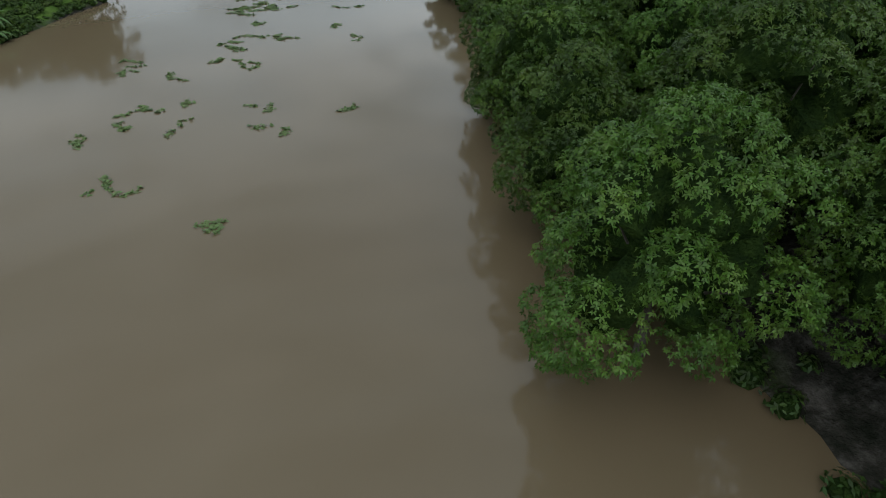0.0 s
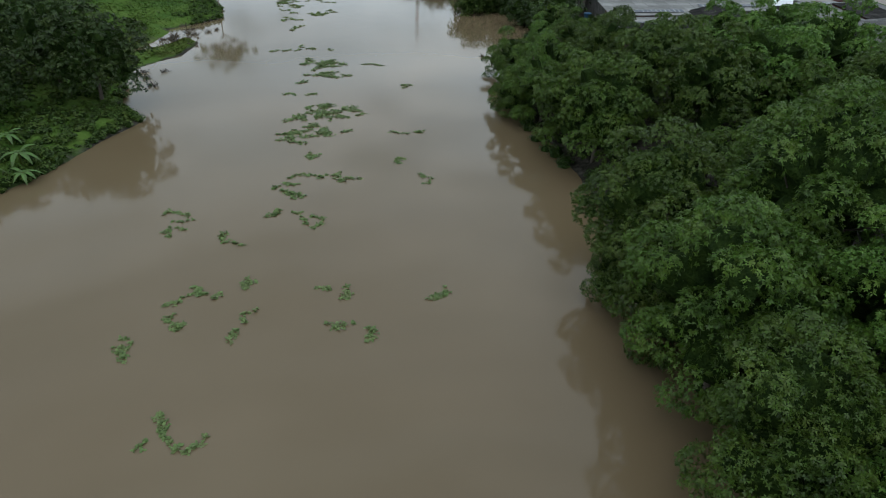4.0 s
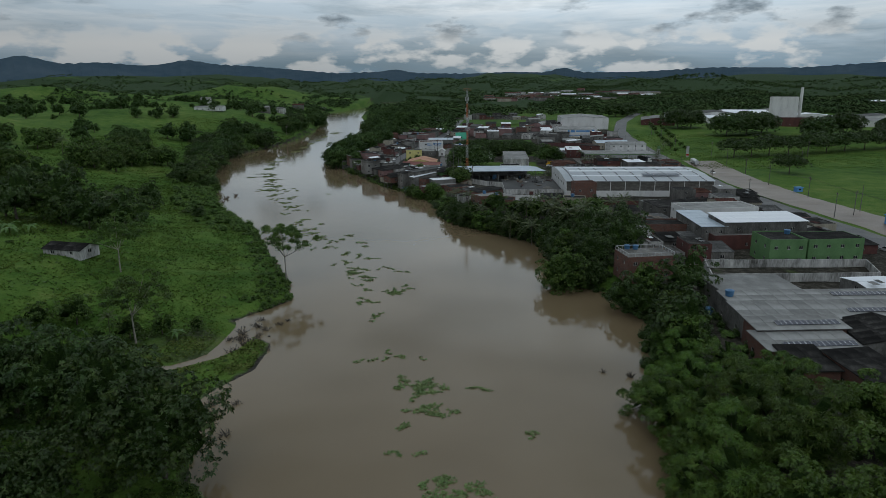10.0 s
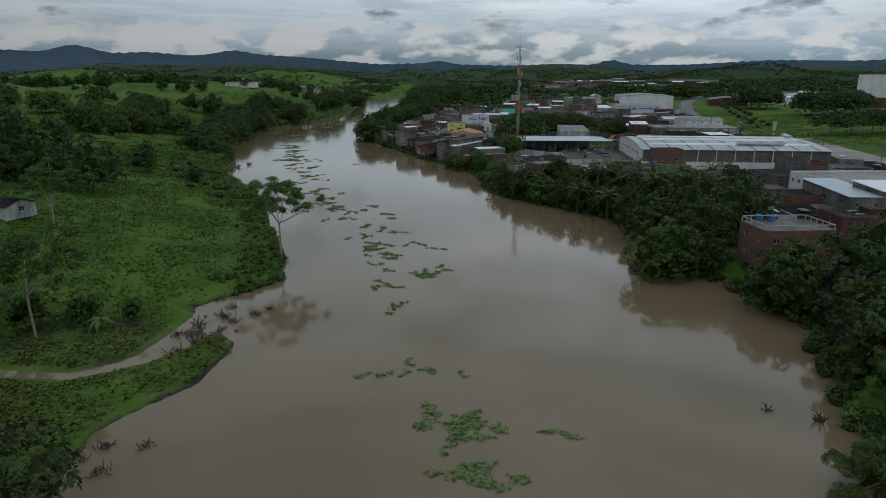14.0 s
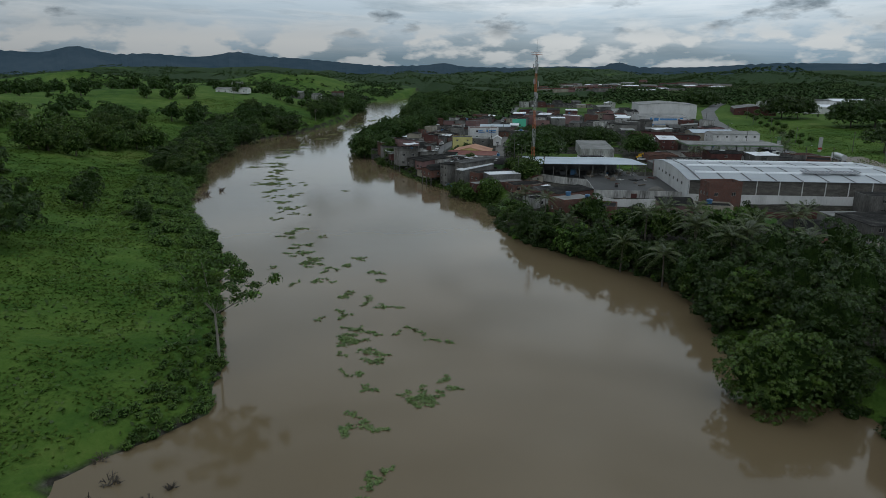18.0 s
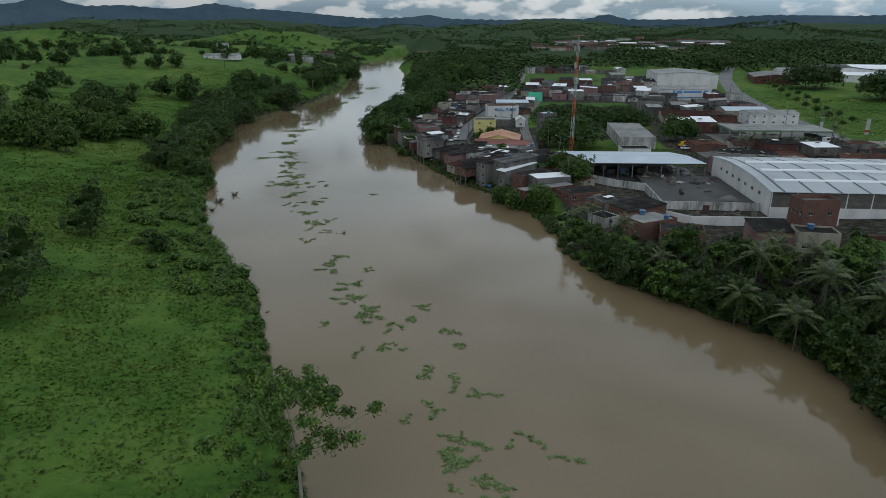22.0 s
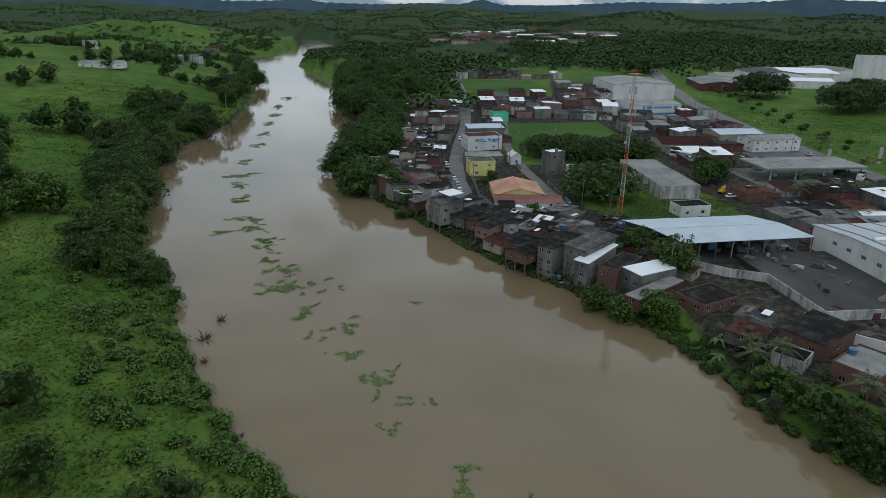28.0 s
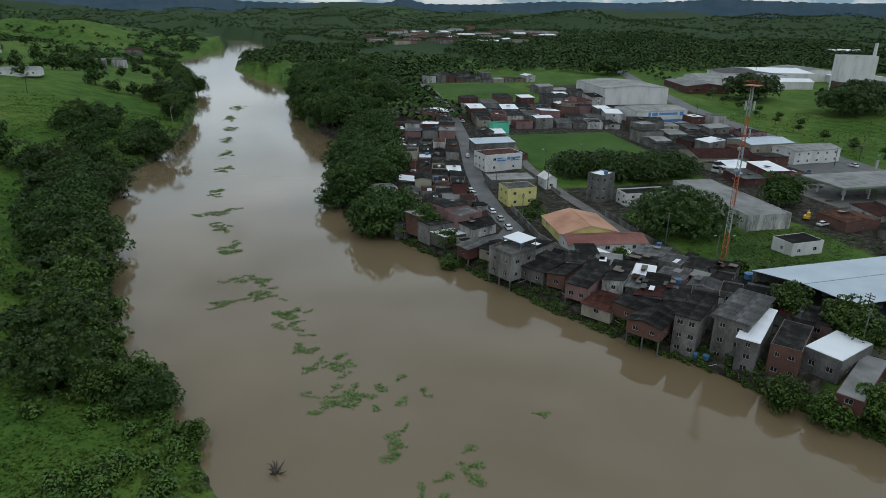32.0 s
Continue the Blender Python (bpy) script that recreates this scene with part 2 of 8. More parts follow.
g_nt.links.new(g_wr.outputs[0], g_wm.inputs[0])
g_nt.links.new(g_mx.outputs[2], g_wm.inputs[6])
g_nt.links.new(g_wm.outputs[2], g_p.inputs["Base Color"])
M_BLADE = material("grass_tufts", [(0.04, 0.088, 0.014), (0.075, 0.125, 0.022), (0.12, 0.165, 0.034)], 0.9, 0.1, 1.0, 0, spec=0.1, island=0.32, coords="World", leaf=0.15, big=0.02)
M_LAWN = material("sports_lawn", [(0.034, 0.082, 0.016), (0.052, 0.108, 0.022), (0.075, 0.125, 0.036)], 0.95, 0.08, 3.0, 0.5, spec=0.1, coords="World", big=0.03)
M_MUD = material("wet_mud_shoulder", [(0.1, 0.072, 0.05), (0.17, 0.128, 0.094), (0.24, 0.2, 0.16)], 0.45, 0.09, 1.5, 0.3, coords="World", big=0.03)
M_ASPHALT = material("worn_asphalt", [(0.045, 0.046, 0.048), (0.08, 0.08, 0.08), (0.12, 0.115, 0.11)], 0.6, 0.15, 4, 0.2, coords="World")
M_PAVE = material("concrete_paving", [(0.08, 0.075, 0.068), (0.13, 0.122, 0.11), (0.18, 0.17, 0.155)], 0.8, 0.3, 5, 0.2, coords="World")
M_BARK = material("tree_bark", [(0.07, 0.055, 0.04), (0.14, 0.12, 0.1)], 0.95, 1.2, 9, 0.6)
M_PALEBARK = material("pale_bark", [(0.2, 0.18, 0.15), (0.34, 0.31, 0.27)], 0.9, 1.2, 9, 0.4)
M_LEAF = material("bright_leaves", [(0.0326, 0.071, 0.0096), (0.071, 0.1363, 0.0173), (0.12, 0.1872, 0.0288)], 0.45, 0.45, 1.6, 0, island=0.26, leaf=0.16, spec=0.35, objvar=0.3)
M_LEAF_DARK = material("dark_leaves", [(0.0144, 0.0336, 0.0064), (0.032, 0.0608, 0.0112), (0.0624, 0.0944, 0.0184)], 0.45, 0.45, 1.6, 0, island=0.32, leaf=0.13, spec=0.3, objvar=0.2)
M_LEAF_MID = material("mid_green_leaves", [(0.02655, 0.05664, 0.007965), (0.05841, 0.108, 0.01504), (0.1062, 0.1575, 0.02478)], 0.45, 0.45, 1.6, 0, island=0.32, leaf=0.14, spec=0.3, objvar=0.22)
M_LEAF_YEL = material("yellowish_leaves", [(0.06, 0.1, 0.015), (0.12, 0.14, 0.025)], 0.55, 0.35, 2, 0, island=0.4, leaf=0.25, spec=0.3)
M_LEAF_FAR = material("distant_woodland_leaves", [(0.02208, 0.04637, 0.01546), (0.04416, 0.07728, 0.02429), (0.07728, 0.1159, 0.03974)], 0.8, 0.02, 0.2, 0, island=0.4, spec=0.1, coords="World")
# leaf green darkened to stand for the shade between leaves
M_CORE = material("crown_shade_fill", [(0.011, 0.026, 0.006), (0.023, 0.046, 0.009), (0.042, 0.075, 0.014)], 0.9, 1.2, 5, 1.0, spec=0.1, dist=0.4)
M_PALM = material("palm_fronds", [(0.05, 0.08, 0.022), (0.11, 0.135, 0.042)], 0.5, 0.5, 3, 0, island=0.4, leaf=0.2)
M_BANANA = material("banana_leaves", [(0.06, 0.13, 0.025), (0.11, 0.19, 0.045)], 0.45, 0.5, 3, 0, island=0.35, leaf=0.25)
M_WEED = material("water_hyacinth_leaves", [(0.07462, 0.1333, 0.03198), (0.1279, 0.1919, 0.0533), (0.1812, 0.2132, 0.07995)], 0.6, 0.5, 3, 0, island=0.25, leaf=0.1)
M_SPIT = material("low_bank_growth", [(0.06, 0.085, 0.02), (0.105, 0.135, 0.034), (0.15, 0.165, 0.055)], 0.9, 0.3, 2, 0, island=0.25, coords="World", spec=0.1)
M_DEAD = material("dead_wood", [(0.045, 0.035, 0.025), (0.11, 0.09, 0.07)], 0.9, 2, 9, 0.5)

M_PLASTER = material("weathered_grey_render", [(0.06, 0.057, 0.052), (0.145, 0.14, 0.13), (0.25, 0.24, 0.225)], 0.9, 0.35, 3, 0.25, objvar=0.3, stretch=(1, 1, 0.35), spec=0.15)
M_WHITE = material("stained_white_paint", [(0.46, 0.455, 0.445), (0.62, 0.615, 0.605), (0.7, 0.695, 0.685)], 0.7, 0.25, 2.5, 0.15, stretch=(1, 1, 0.3))
M_OLDWHITE = material("mouldy_white_wall", [(0.07, 0.067, 0.06), (0.36, 0.355, 0.34), (0.6, 0.59, 0.57)], 0.85, 0.4, 2.5, 0.2, stretch=(1, 1, 0.25))
M_YELLOW = material("yellow_paint", [(0.5, 0.45, 0.15), (0.66, 0.6, 0.26)], 0.75, 0.3, 3, 0.1)
M_CREAM = material("cream_paint", [(0.2, 0.18, 0.14), (0.38, 0.35, 0.28)], 0.8, 0.3, 3, 0.1, stretch=(1, 1, 0.3))
M_GREEN = material("green_paint", [(0.07, 0.154, 0.056), (0.119, 0.231, 0.091)], 0.75, 0.3, 3, 0.1)
M_MINT = material("mint_green_paint", [(0.07, 0.42, 0.28), (0.1, 0.52, 0.34)], 0.7, 0.3, 3, 0.1)
M_PINK = material("faded_pink_paint", [(0.14, 0.08, 0.075), (0.28, 0.165, 0.16)], 0.8, 0.3, 3, 0.1, stretch=(1, 1, 0.3))
M_BLUEP = material("blue_paint", [(0.05, 0.2, 0.45), (0.1, 0.28, 0.55)], 0.7, 0.3, 3, 0.1)
M_BRICK = brick_material("red_hollow_brick", (0.085, 0.034, 0.026), (0.17, 0.07, 0.048), (0.13, 0.115, 0.1))
M_REDWALL = material("red_brown_wall", [(0.055, 0.02, 0.018), (0.12, 0.045, 0.037)], 0.85, 0.4, 4, 0.2)
M_CONC = material("stained_concrete", [(0.058, 0.057, 0.054), (0.14, 0.136, 0.128), (0.24, 0.235, 0.222)], 0.9, 0.25, 3, 0.25, stretch=(1, 1, 0.5), objvar=0.15, spec=0.15)
M_BLOCK = material("bare_grey_blockwork", [(0.075, 0.0705, 0.063), (0.1275, 0.12, 0.108), (0.18, 0.168, 0.15)], 0.95, 0.5, 5, 0.4, spec=0.1, stretch=(1, 1, 3))
M_WETCONC = material("wet_dark_concrete", [(0.02, 0.02, 0.02), (0.045, 0.044, 0.043), (0.09, 0.088, 0.085)], 0.6, 0.12, 2.5, 0.2, big=0.05, spec=0.2)
M_RDARK = material("blackened_fibre_cement_roof", [(0.007, 0.007, 0.0065), (0.019, 0.018, 0.017), (0.055, 0.052, 0.048)], 0.95, 0.35, 4, 0.3, objvar=0.5, sheet=(1.1, 2.4), spec=0.12)
M_RGREY = material("grey_fibre_cement_roof", [(0.06, 0.06, 0.058), (0.15, 0.15, 0.147)], 0.9, 0.4, 4, 0.3, objvar=0.3, sheet=(1.1, 2.4), spec=0.2)
M_RLIGHT = material("pale_fibre_cement_roof", [(0.0984, 0.0984, 0.0943), (0.2132, 0.2132, 0.205), (0.3116, 0.3116, 0.3034)], 0.8, 0.3, 4, 0.2, objvar=0.2, big=0.08)
M_RWHITE = material("white_metal_roof", [(0.72, 0.75, 0.79), (0.84, 0.86, 0.89)], 0.45, 0.2, 3, 0.1)
M_RBLUE = material("pale_blue_metal_roof", [(0.34, 0.41, 0.48), (0.46, 0.53, 0.59)], 0.4, 0.15, 3, 0.1)
M_RRED = material("red_clay_tile_roof", [(0.04, 0.017, 0.014), (0.1, 0.04, 0.03)], 0.95, 0.4, 5, 0.4, objvar=0.4, sheet=(1.0, 1.6), spec=0.12)
M_RWARE = material("warehouse_metal_roof", [(0.24, 0.27, 0.3), (0.34, 0.37, 0.4), (0.42, 0.45, 0.475)], 0.4, 0.12, 3, 0.1, big=0.04)
M_RHALL = material("faded_red_sheet_roof", [(0.11, 0.038, 0.032), (0.2, 0.075, 0.06), (0.26, 0.12, 0.1)], 0.8, 0.25, 4, 0.2, big=0.1)
M_RORANGE = material("orange_clay_tile_roof", [(0.3, 0.14, 0.085), (0.46, 0.24, 0.15), (0.52, 0.3, 0.2)], 0.85, 0.2, 4, 0.3, big=0.1)
M_SOLAR = material("solar_cells", [(0.02, 0.025, 0.045), (0.035, 0.04, 0.065)], 0.15, 2, 8, 0)
M_ALU = material("dull_aluminium", [(0.45, 0.46, 0.47), (0.55, 0.56, 0.57)], 0.4, 1, 5, 0, metal=0.6)
M_PANE = material("dark_window_glass", [(0.012, 0.014, 0.016), (0.03, 0.033, 0.036)], 0.12, 1, 4, 0)
M_FRAME = material("window_frame_paint", [(0.3, 0.29, 0.27), (0.45, 0.44, 0.42)], 0.7, 1, 4, 0)
M_WOOD = material("weathered_timber", [(0.1, 0.08, 0.06), (0.2, 0.17, 0.135)], 0.9, 1, 6, 0.3)
M_TANK = material("blue_plastic_tank", [(0.04, 0.12, 0.24), (0.07, 0.18, 0.32)], 0.5, 1, 5, 0)
M_BLACK = material("black_rubber", [(0.015, 0.015, 0.015), (0.03, 0.03, 0.03)], 0.7, 2, 8, 0)
M_STEELDK = material("dark_steel", [(0.06, 0.06, 0.065), (0.11, 0.11, 0.115)], 0.6, 2, 8, 0, metal=0.3)
M_ORPAINT = material("red_orange_mast_paint", [(0.4, 0.1, 0.04), (0.5, 0.15, 0.06)], 0.6, 2, 8, 0)
M_WHPAINT = material("white_mast_paint", [(0.3, 0.3, 0.3), (0.42, 0.42, 0.42)], 0.6, 2, 8, 0)


# water: silty flood water with fine ripples
M_WATER = material("silty_flood_water", [(0.158, 0.115, 0.065), (0.188, 0.142, 0.085)], 0.08, 0.012, 0.05, 0, coords="World")
wt = M_WATER.node_tree
w_p = wt.nodes["Principled BSDF"]
w_p.inputs["IOR"].default_value = 1.42
w_geo = wt.nodes.new("ShaderNodeNewGeometry")
w_m = wt.nodes.new("ShaderNodeMapping")
w_m.inputs["Scale"].default_value = (1.0, 0.45, 1.0)
wt.links.new(w_geo.outputs["Position"], w_m.inputs[0])
w_n1, w_n2 = wt.nodes.new("ShaderNodeTexNoise"), wt.nodes.new("ShaderNodeTexNoise")
w_n1.inputs["Scale"].default_value, w_n1.inputs["Detail"].default_value = 0.9, 3
w_n2.inputs["Scale"].default_value, w_n2.inputs["Detail"].default_value, w_n2.inputs["Distortion"].default_value = 0.11, 5, 1.5
w_b1, w_b2 = wt.nodes.new("ShaderNodeBump"), wt.nodes.new("ShaderNodeBump")
w_b1.inputs["Strength"].default_value, w_b1.inputs["Distance"].default_value = 0.1, 0.04
w_b2.inputs["Strength"].default_value, w_b2.inputs["Distance"].default_value = 0.1, 0.2
for tex, bmp in ((w_n1, w_b1), (w_n2, w_b2)):
    wt.links.new(w_m.outputs[0], tex.inputs["Vector"])
    wt.links.new(tex.outputs[0], bmp.inputs["Height"])
wt.links.new(w_b1.outputs[0], w_b2.inputs["Normal"])
wt.links.new(w_b2.outputs[0], w_p.inputs["Normal"])


# ---- mesh helpers ----
class Mesh:
    """Collects vertices and faces for one part."""

    def __init__(self):
        self.v, self.f = [], []

    def quad(self, *pts):
        k = len(self.v)
        self.v += [tuple(p) for p in pts]
        self.f.append(tuple(range(k, k + len(pts))))

    def box(self, x0, y0, z0, x1, y1, z1):
        k = len(self.v)
        self.v += [(x0, y0, z0), (x1, y0, z0), (x1, y1, z0), (x0, y1, z0), (x0, y0, z1), (x1, y0, z1), (x1, y1, z1), (x0, y1, z1)]
        self.f += [(k, k + 3, k + 2, k + 1), (k + 4, k + 5, k + 6, k + 7), (k, k + 1, k + 5, k + 4), (k + 1, k + 2, k + 6, k + 5), (k + 2, k + 3, k + 7, k + 6), (k + 3, k, k + 4, k + 7)]

    def slab(self, a, b, c, d, t):
        """A plate with the corners a, b, c, d on top, t thick downwards."""
        k = len(self.v)
        top = [Vector(p) for p in (a, b, c, d)]
        self.v += [tuple(p - Vector((0, 0, t))) for p in top] + [tuple(p) for p in top]
        self.f += [(k, k + 3, k + 2, k + 1), (k + 4, k + 5, k + 6, k + 7), (k, k + 1, k + 5, k + 4), (k + 1, k + 2, k + 6, k + 5), (k + 2, k + 3, k + 7, k + 6), (k + 3, k, k + 4, k + 7)]

    def tube(self, p0, p1, r0, r1=None, n=6, cap=True):
        r1 = r0 if r1 is None else r1
        p0, p1 = Vector(p0), Vector(p1)
        ax = (p1 - p0).normalized()
        u = ax.orthogonal().normalized()
        w = ax.cross(u)
        k = len(self.v)
        for p, r in ((p0, r0), (p1, r1)):
            for i in range(n):
                a = 2 * math.pi * i / n
                self.v.append(tuple(p + r * (math.cos(a) * u + math.sin(a) * w)))
        for i in range(n):
            j = (i + 1) % n
            self.f.append((k + i, k + j, k + n + j, k + n + i))
        if cap:
            self.f.append(tuple(range(k + n - 1, k - 1, -1)))
            self.f.append(tuple(range(k + n, k + 2 * n)))

    def data(self, name):
        me = bpy.data.meshes.new(name)
        me.from_pydata(self.v, [], self.f)
        me.update()
        return me


def part(name, mesh, mat, parent=None, label=""):
    me = mesh.data(name) if isinstance(mesh, Mesh) else mesh
    if not me.materials:
        me.materials.append(mat)
    ob = new(name, me)
    ob.parent = parent
    if label:
        tagged(ob, label)
    return ob


def thing(name, x, y, z, rot=0, label="", category="", group="", kind=""):
    e = new(name)
    e.empty_display_size = 0.3
    e.matrix_basis = pose(x, y, z, 0, 0, rot)
    return tagged(e, label, category, group, kind)


def smooth(v):
    v = np.clip(v, 0, 1)
    return v * v * (3 - 2 * v)


# ---- lie of the land ----
BANK_L = [(-80, -400), (-78, -100), (-76, 0), (-74, 60), (-73, 81), (-72, 94), (-68, 104), (-66, 116), (-63, 126), (-70, 134), (-76, 150), (-78, 160), (-72, 172), (-72, 184), (-86, 198), (-76, 214), (-80, 228), (-87, 243), (-101, 273), (-109, 292), (-124, 313), (-138, 333), (-150, 358), (-159, 382), (-172, 408), (-181, 429), (-192, 472), (-206, 517), (-213, 560), (-203, 609), (-197, 680), (-205, 800), (-230, 950), (-268, 1150), (-262, 1300), (-248, 1500), (-238, 1750), (-300, 1960), (-620, 2260)]
BANK_R = [(60, -400), (32, -100), (25, 0), (22, 22), (15, 42), (11, 62), (9, 82), (7, 106), (3, 124), (4, 160), (8, 185), (14, 197), (9, 210), (7, 222), (-4, 231), (-3, 255), (-5, 276), (-14, 287), (-24, 298), (-35, 308), (-41, 325), (-45, 351), (-51, 366), (-61, 384), (-73, 402), (-82, 418), (-92, 440), (-106, 468), (-115, 488), (-124, 502), (-125, 530), (-110, 600), (-113, 640), (-128, 691), (-131, 760), (-131, 844), (-134, 911), (-163, 1000), (-184, 1080), (-196, 1150), (-188, 1195), (-150, 1290), (-143, 1340), (-162, 1500), (-178, 1750), (-215, 1900), (-570, 2140)]


def seg_dist(px, py, line):
    best = np.full(px.shape, 1e9)
    for (x0, y0), (x1, y1) in zip(line[:-1], line[1:]):
        dx, dy = x1 - x0, y1 - y0
        t = np.clip(((px - x0) * dx + (py - y0) * dy) / (dx * dx + dy * dy), 0, 1)
        best = np.minimum(best, np.hypot(px - x0 - t * dx, py - y0 - t * dy))
    return best


def in_poly(px, py, poly):
    inside = np.zeros(px.shape, bool)
    for (x0, y0), (x1, y1) in zip(poly, poly[1:] + poly[:1]):
        if y0 != y1:
            inside ^= ((y0 > py) != (y1 > py)) & (px < (x1 - x0) * (py - y0) / (y1 - y0) + x0)
    return inside


def waves(x, y, length, seed):
    """Smooth rolling relief between -1 and 1."""
    out = np.zeros(np.shape(x))
    for k in range(5):
        a = seed * 1.7 + k * 2.39
        s = 2 * math.pi / length * (0.75 + 0.22 * k)
        out = out + np.sin((x * math.cos(a) + y * math.sin(a)) * s + seed * 3.1 + k * 1.3)
    return out / 2.6


CREEK = [(-82, 193), (-82.4, 184), (-84, 177), (-90, 172), (-101, 172), (-113, 174), (-126, 177), (-150, 182)]


def ground_z(x, y):
    x, y = np.asarray(x, float), np.asarray(y, float)
    jit = 1.3 * waves(x, y, 14, 3) + 0.7 * waves(x, y, 6, 5)
    dl, dr = seg_dist(x, y, BANK_L), seg_dist(x, y, BANK_R)
    wet = in_poly(x, y, BANK_L + BANK_R[::-1])
    left = dl < dr
    d = np.where(left, dl, dr) + jit * np.clip(np.minimum(dl, dr) / 3, 0, 1)
    far = smooth((np.hypot(x + 60, y - 300) - 500) / 900)
    roll = waves(x, y, 420, 1) * 0.6 + waves(x, y, 190, 2) * 0.3
    # pasture side
    zl = 1.3 * smooth(d / 3) + 2.2 * smooth(d / 26) + 8.5 * smooth((d - 12) / 65)
    zl = zl + smooth((d - 60) / 160) * (8 + 7 * roll) + 13 * np.exp(-(((x + 330) / 120) ** 2 + ((y - 770) / 130) ** 2))
    zl = zl + 10 * np.exp(-(((x + 420) / 140) ** 2 + ((y - 520) / 160) ** 2)) + 0.35 * waves(x, y, 22, 7) * smooth(d / 10)
    zl = zl - smooth((30 - np.hypot((x + 100) / 1.4, y - 170)) / 14) * np.clip(zl - 0.9, 0, 9) * 0.9
    zl = zl + far * (6 + 16 * roll + 10 * smooth((y - 1200) / 1500))
    # town side
    zr = 4.6 * smooth(d / 11) + 8.0 * smooth((y - 480) / 320) + smooth((d - 250) / 300) * (1.5 + 1.5 * roll) + 0.12 * waves(x, y, 17, 8)
    zr = zr + smooth((np.hypot(x + 40, y - 300) - 620) / 900) * (4 + 10 * roll + 6 * smooth((y - 1200) / 1500))
    zr = zr + 44 * np.exp(-(((x - 650) / 170) ** 2 + ((y - 2070) / 200) ** 2)) + 40 * np.exp(-(((x - 1500) / 500) ** 2 + ((y - 2100) / 400) ** 2))
    z = np.where(left, zl, zr)
    z = z + smooth((np.hypot(x, y) - 2600) / 1500) * (25 + 28 * waves(x, y, 1500, 6))
    spit = smooth((15 - np.hypot((x + 77) / 0.8, y - 168)) / 5)
    z = np.where(left & ~wet, z - spit * 0.72 * np.clip(z - 0.12, 0, 9), z)
    creek = np.maximum(seg_dist(x, y, CREEK) - 2.2 * smooth((x + 88) / 5) * smooth((y - 174) / 8), 0)
    z = np.where((creek < 5) & ~wet, np.minimum(z, -0.25 + 0.22 * np.maximum(creek - 0.6, 0) ** 1.3 + 0.1), z)
    return np.where(wet, -np.minimum(2.5, 0.5 * d + 0.05), z)


def gz(x, y):
    return float(ground_z(np.array([x]), np.array([y]))[0])


def spread(core0, core1, step, far0, far1, grow=1.13):
    mid = list(np.arange(core0, core1 + step / 2, step))
    lo, s = [core0], step
    while lo[-1] > far0:
        s *= grow
        lo.append(lo[-1] - s)
    hi, s = [mid[-1]], step
    while hi[-1] < far1:
        s *= grow
        hi.append(hi[-1] + s)
    return np.array(lo[:0:-1] + mid + hi[1:])


# dark soil colour: trodden and built-over ground, and ground below the bank trees: x0, x1, y0, y1
BARE = [(-125, -36, 372, 480), (-125, -46, 470, 700), (-60, 95, 600, 700), (14, 104, 395, 505), (-48, 40, 474, 508), (-48, -36, 395, 480), (20, 105, 470, 680), (-60, 60, 800, 850), (-40, 98, 326, 420), (12, 105, 150, 350), (-10, 60, 0, 160), (40, 90, 690, 790), (-34, 20, 404, 416), (-26, 24, 280, 332)]
GX, GY = spread(-240, 135, 2.2, -4300, 4300), spread(-30, 640, 2.2, -1500, 4700)
XX, YY = np.meshgrid(GX, GY)
ZZ = ground_z(XX, YY)
nx, ny = len(GX), len(GY)
idx = np.arange(nx * ny).reshape(ny, nx)
quads = np.stack([idx[:-1, :-1], idx[:-1, 1:], idx[1:, 1:], idx[1:, :-1]], -1).reshape(-1, 4)
ground_me = bpy.data.meshes.new("ground")
ground_me.from_pydata(np.stack([XX, YY, ZZ], -1).reshape(-1, 3).tolist(), [], quads.tolist())
ground_me.polygons.foreach_set("use_smooth", np.ones(len(quads), bool))
zone = np.zeros(XX.shape)
near_l, near_r = seg_dist(XX, YY, BANK_L), seg_dist(XX, YY, BANK_R)
bank = np.minimum(near_l, near_r)
zone = np.maximum(zone, 1 - smooth(bank / 3.0))
for tx0, tx1, ty0, ty1 in BARE:
    edge = np.minimum(np.minimum(XX - tx0, tx1 - XX), np.minimum(YY - ty0, ty1 - YY))
    zone = np.maximum(zone, np.where(near_r < near_l, smooth(edge / 6 + 0.5), 0))
zone = np.maximum(zone, 0.62 * smooth((13 - np.hypot((XX + 93) / 1.3, YY - 182)) / 5))
wooded = np.where(near_r < near_l, np.maximum(smooth((YY - 860) / 200) * smooth((XX - 40) / 60), np.maximum(smooth((YY - 1050) / 100), smooth((XX - 400) / 60) * smooth((YY - 520) / 80))), smooth((YY - 1150) / 700) * 0.75)
wattr = ground_me.attributes.new("wooded", "FLOAT", "POINT")
wattr.data.foreach_set("value", wooded.astype(np.float32).ravel())
attr = ground_me.attributes.new("bare", "FLOAT", "POINT")
attr.data.foreach_set("value", zone.astype(np.float32).ravel())
ground_me.materials.append(M_GROUND)
tagged(new("ground", ground_me), "rolling green pasture and riverbank grass", "ground", kind="structure")

water = Mesh()
water.quad((-3500, -1500, 0), (3500, -1500, 0), (3500, 4600, 0), (-3500, 4600, 0))
tagged(part("water", water, M_WATER), "brown silty flooded river with faint ripples", "river", kind="structure")


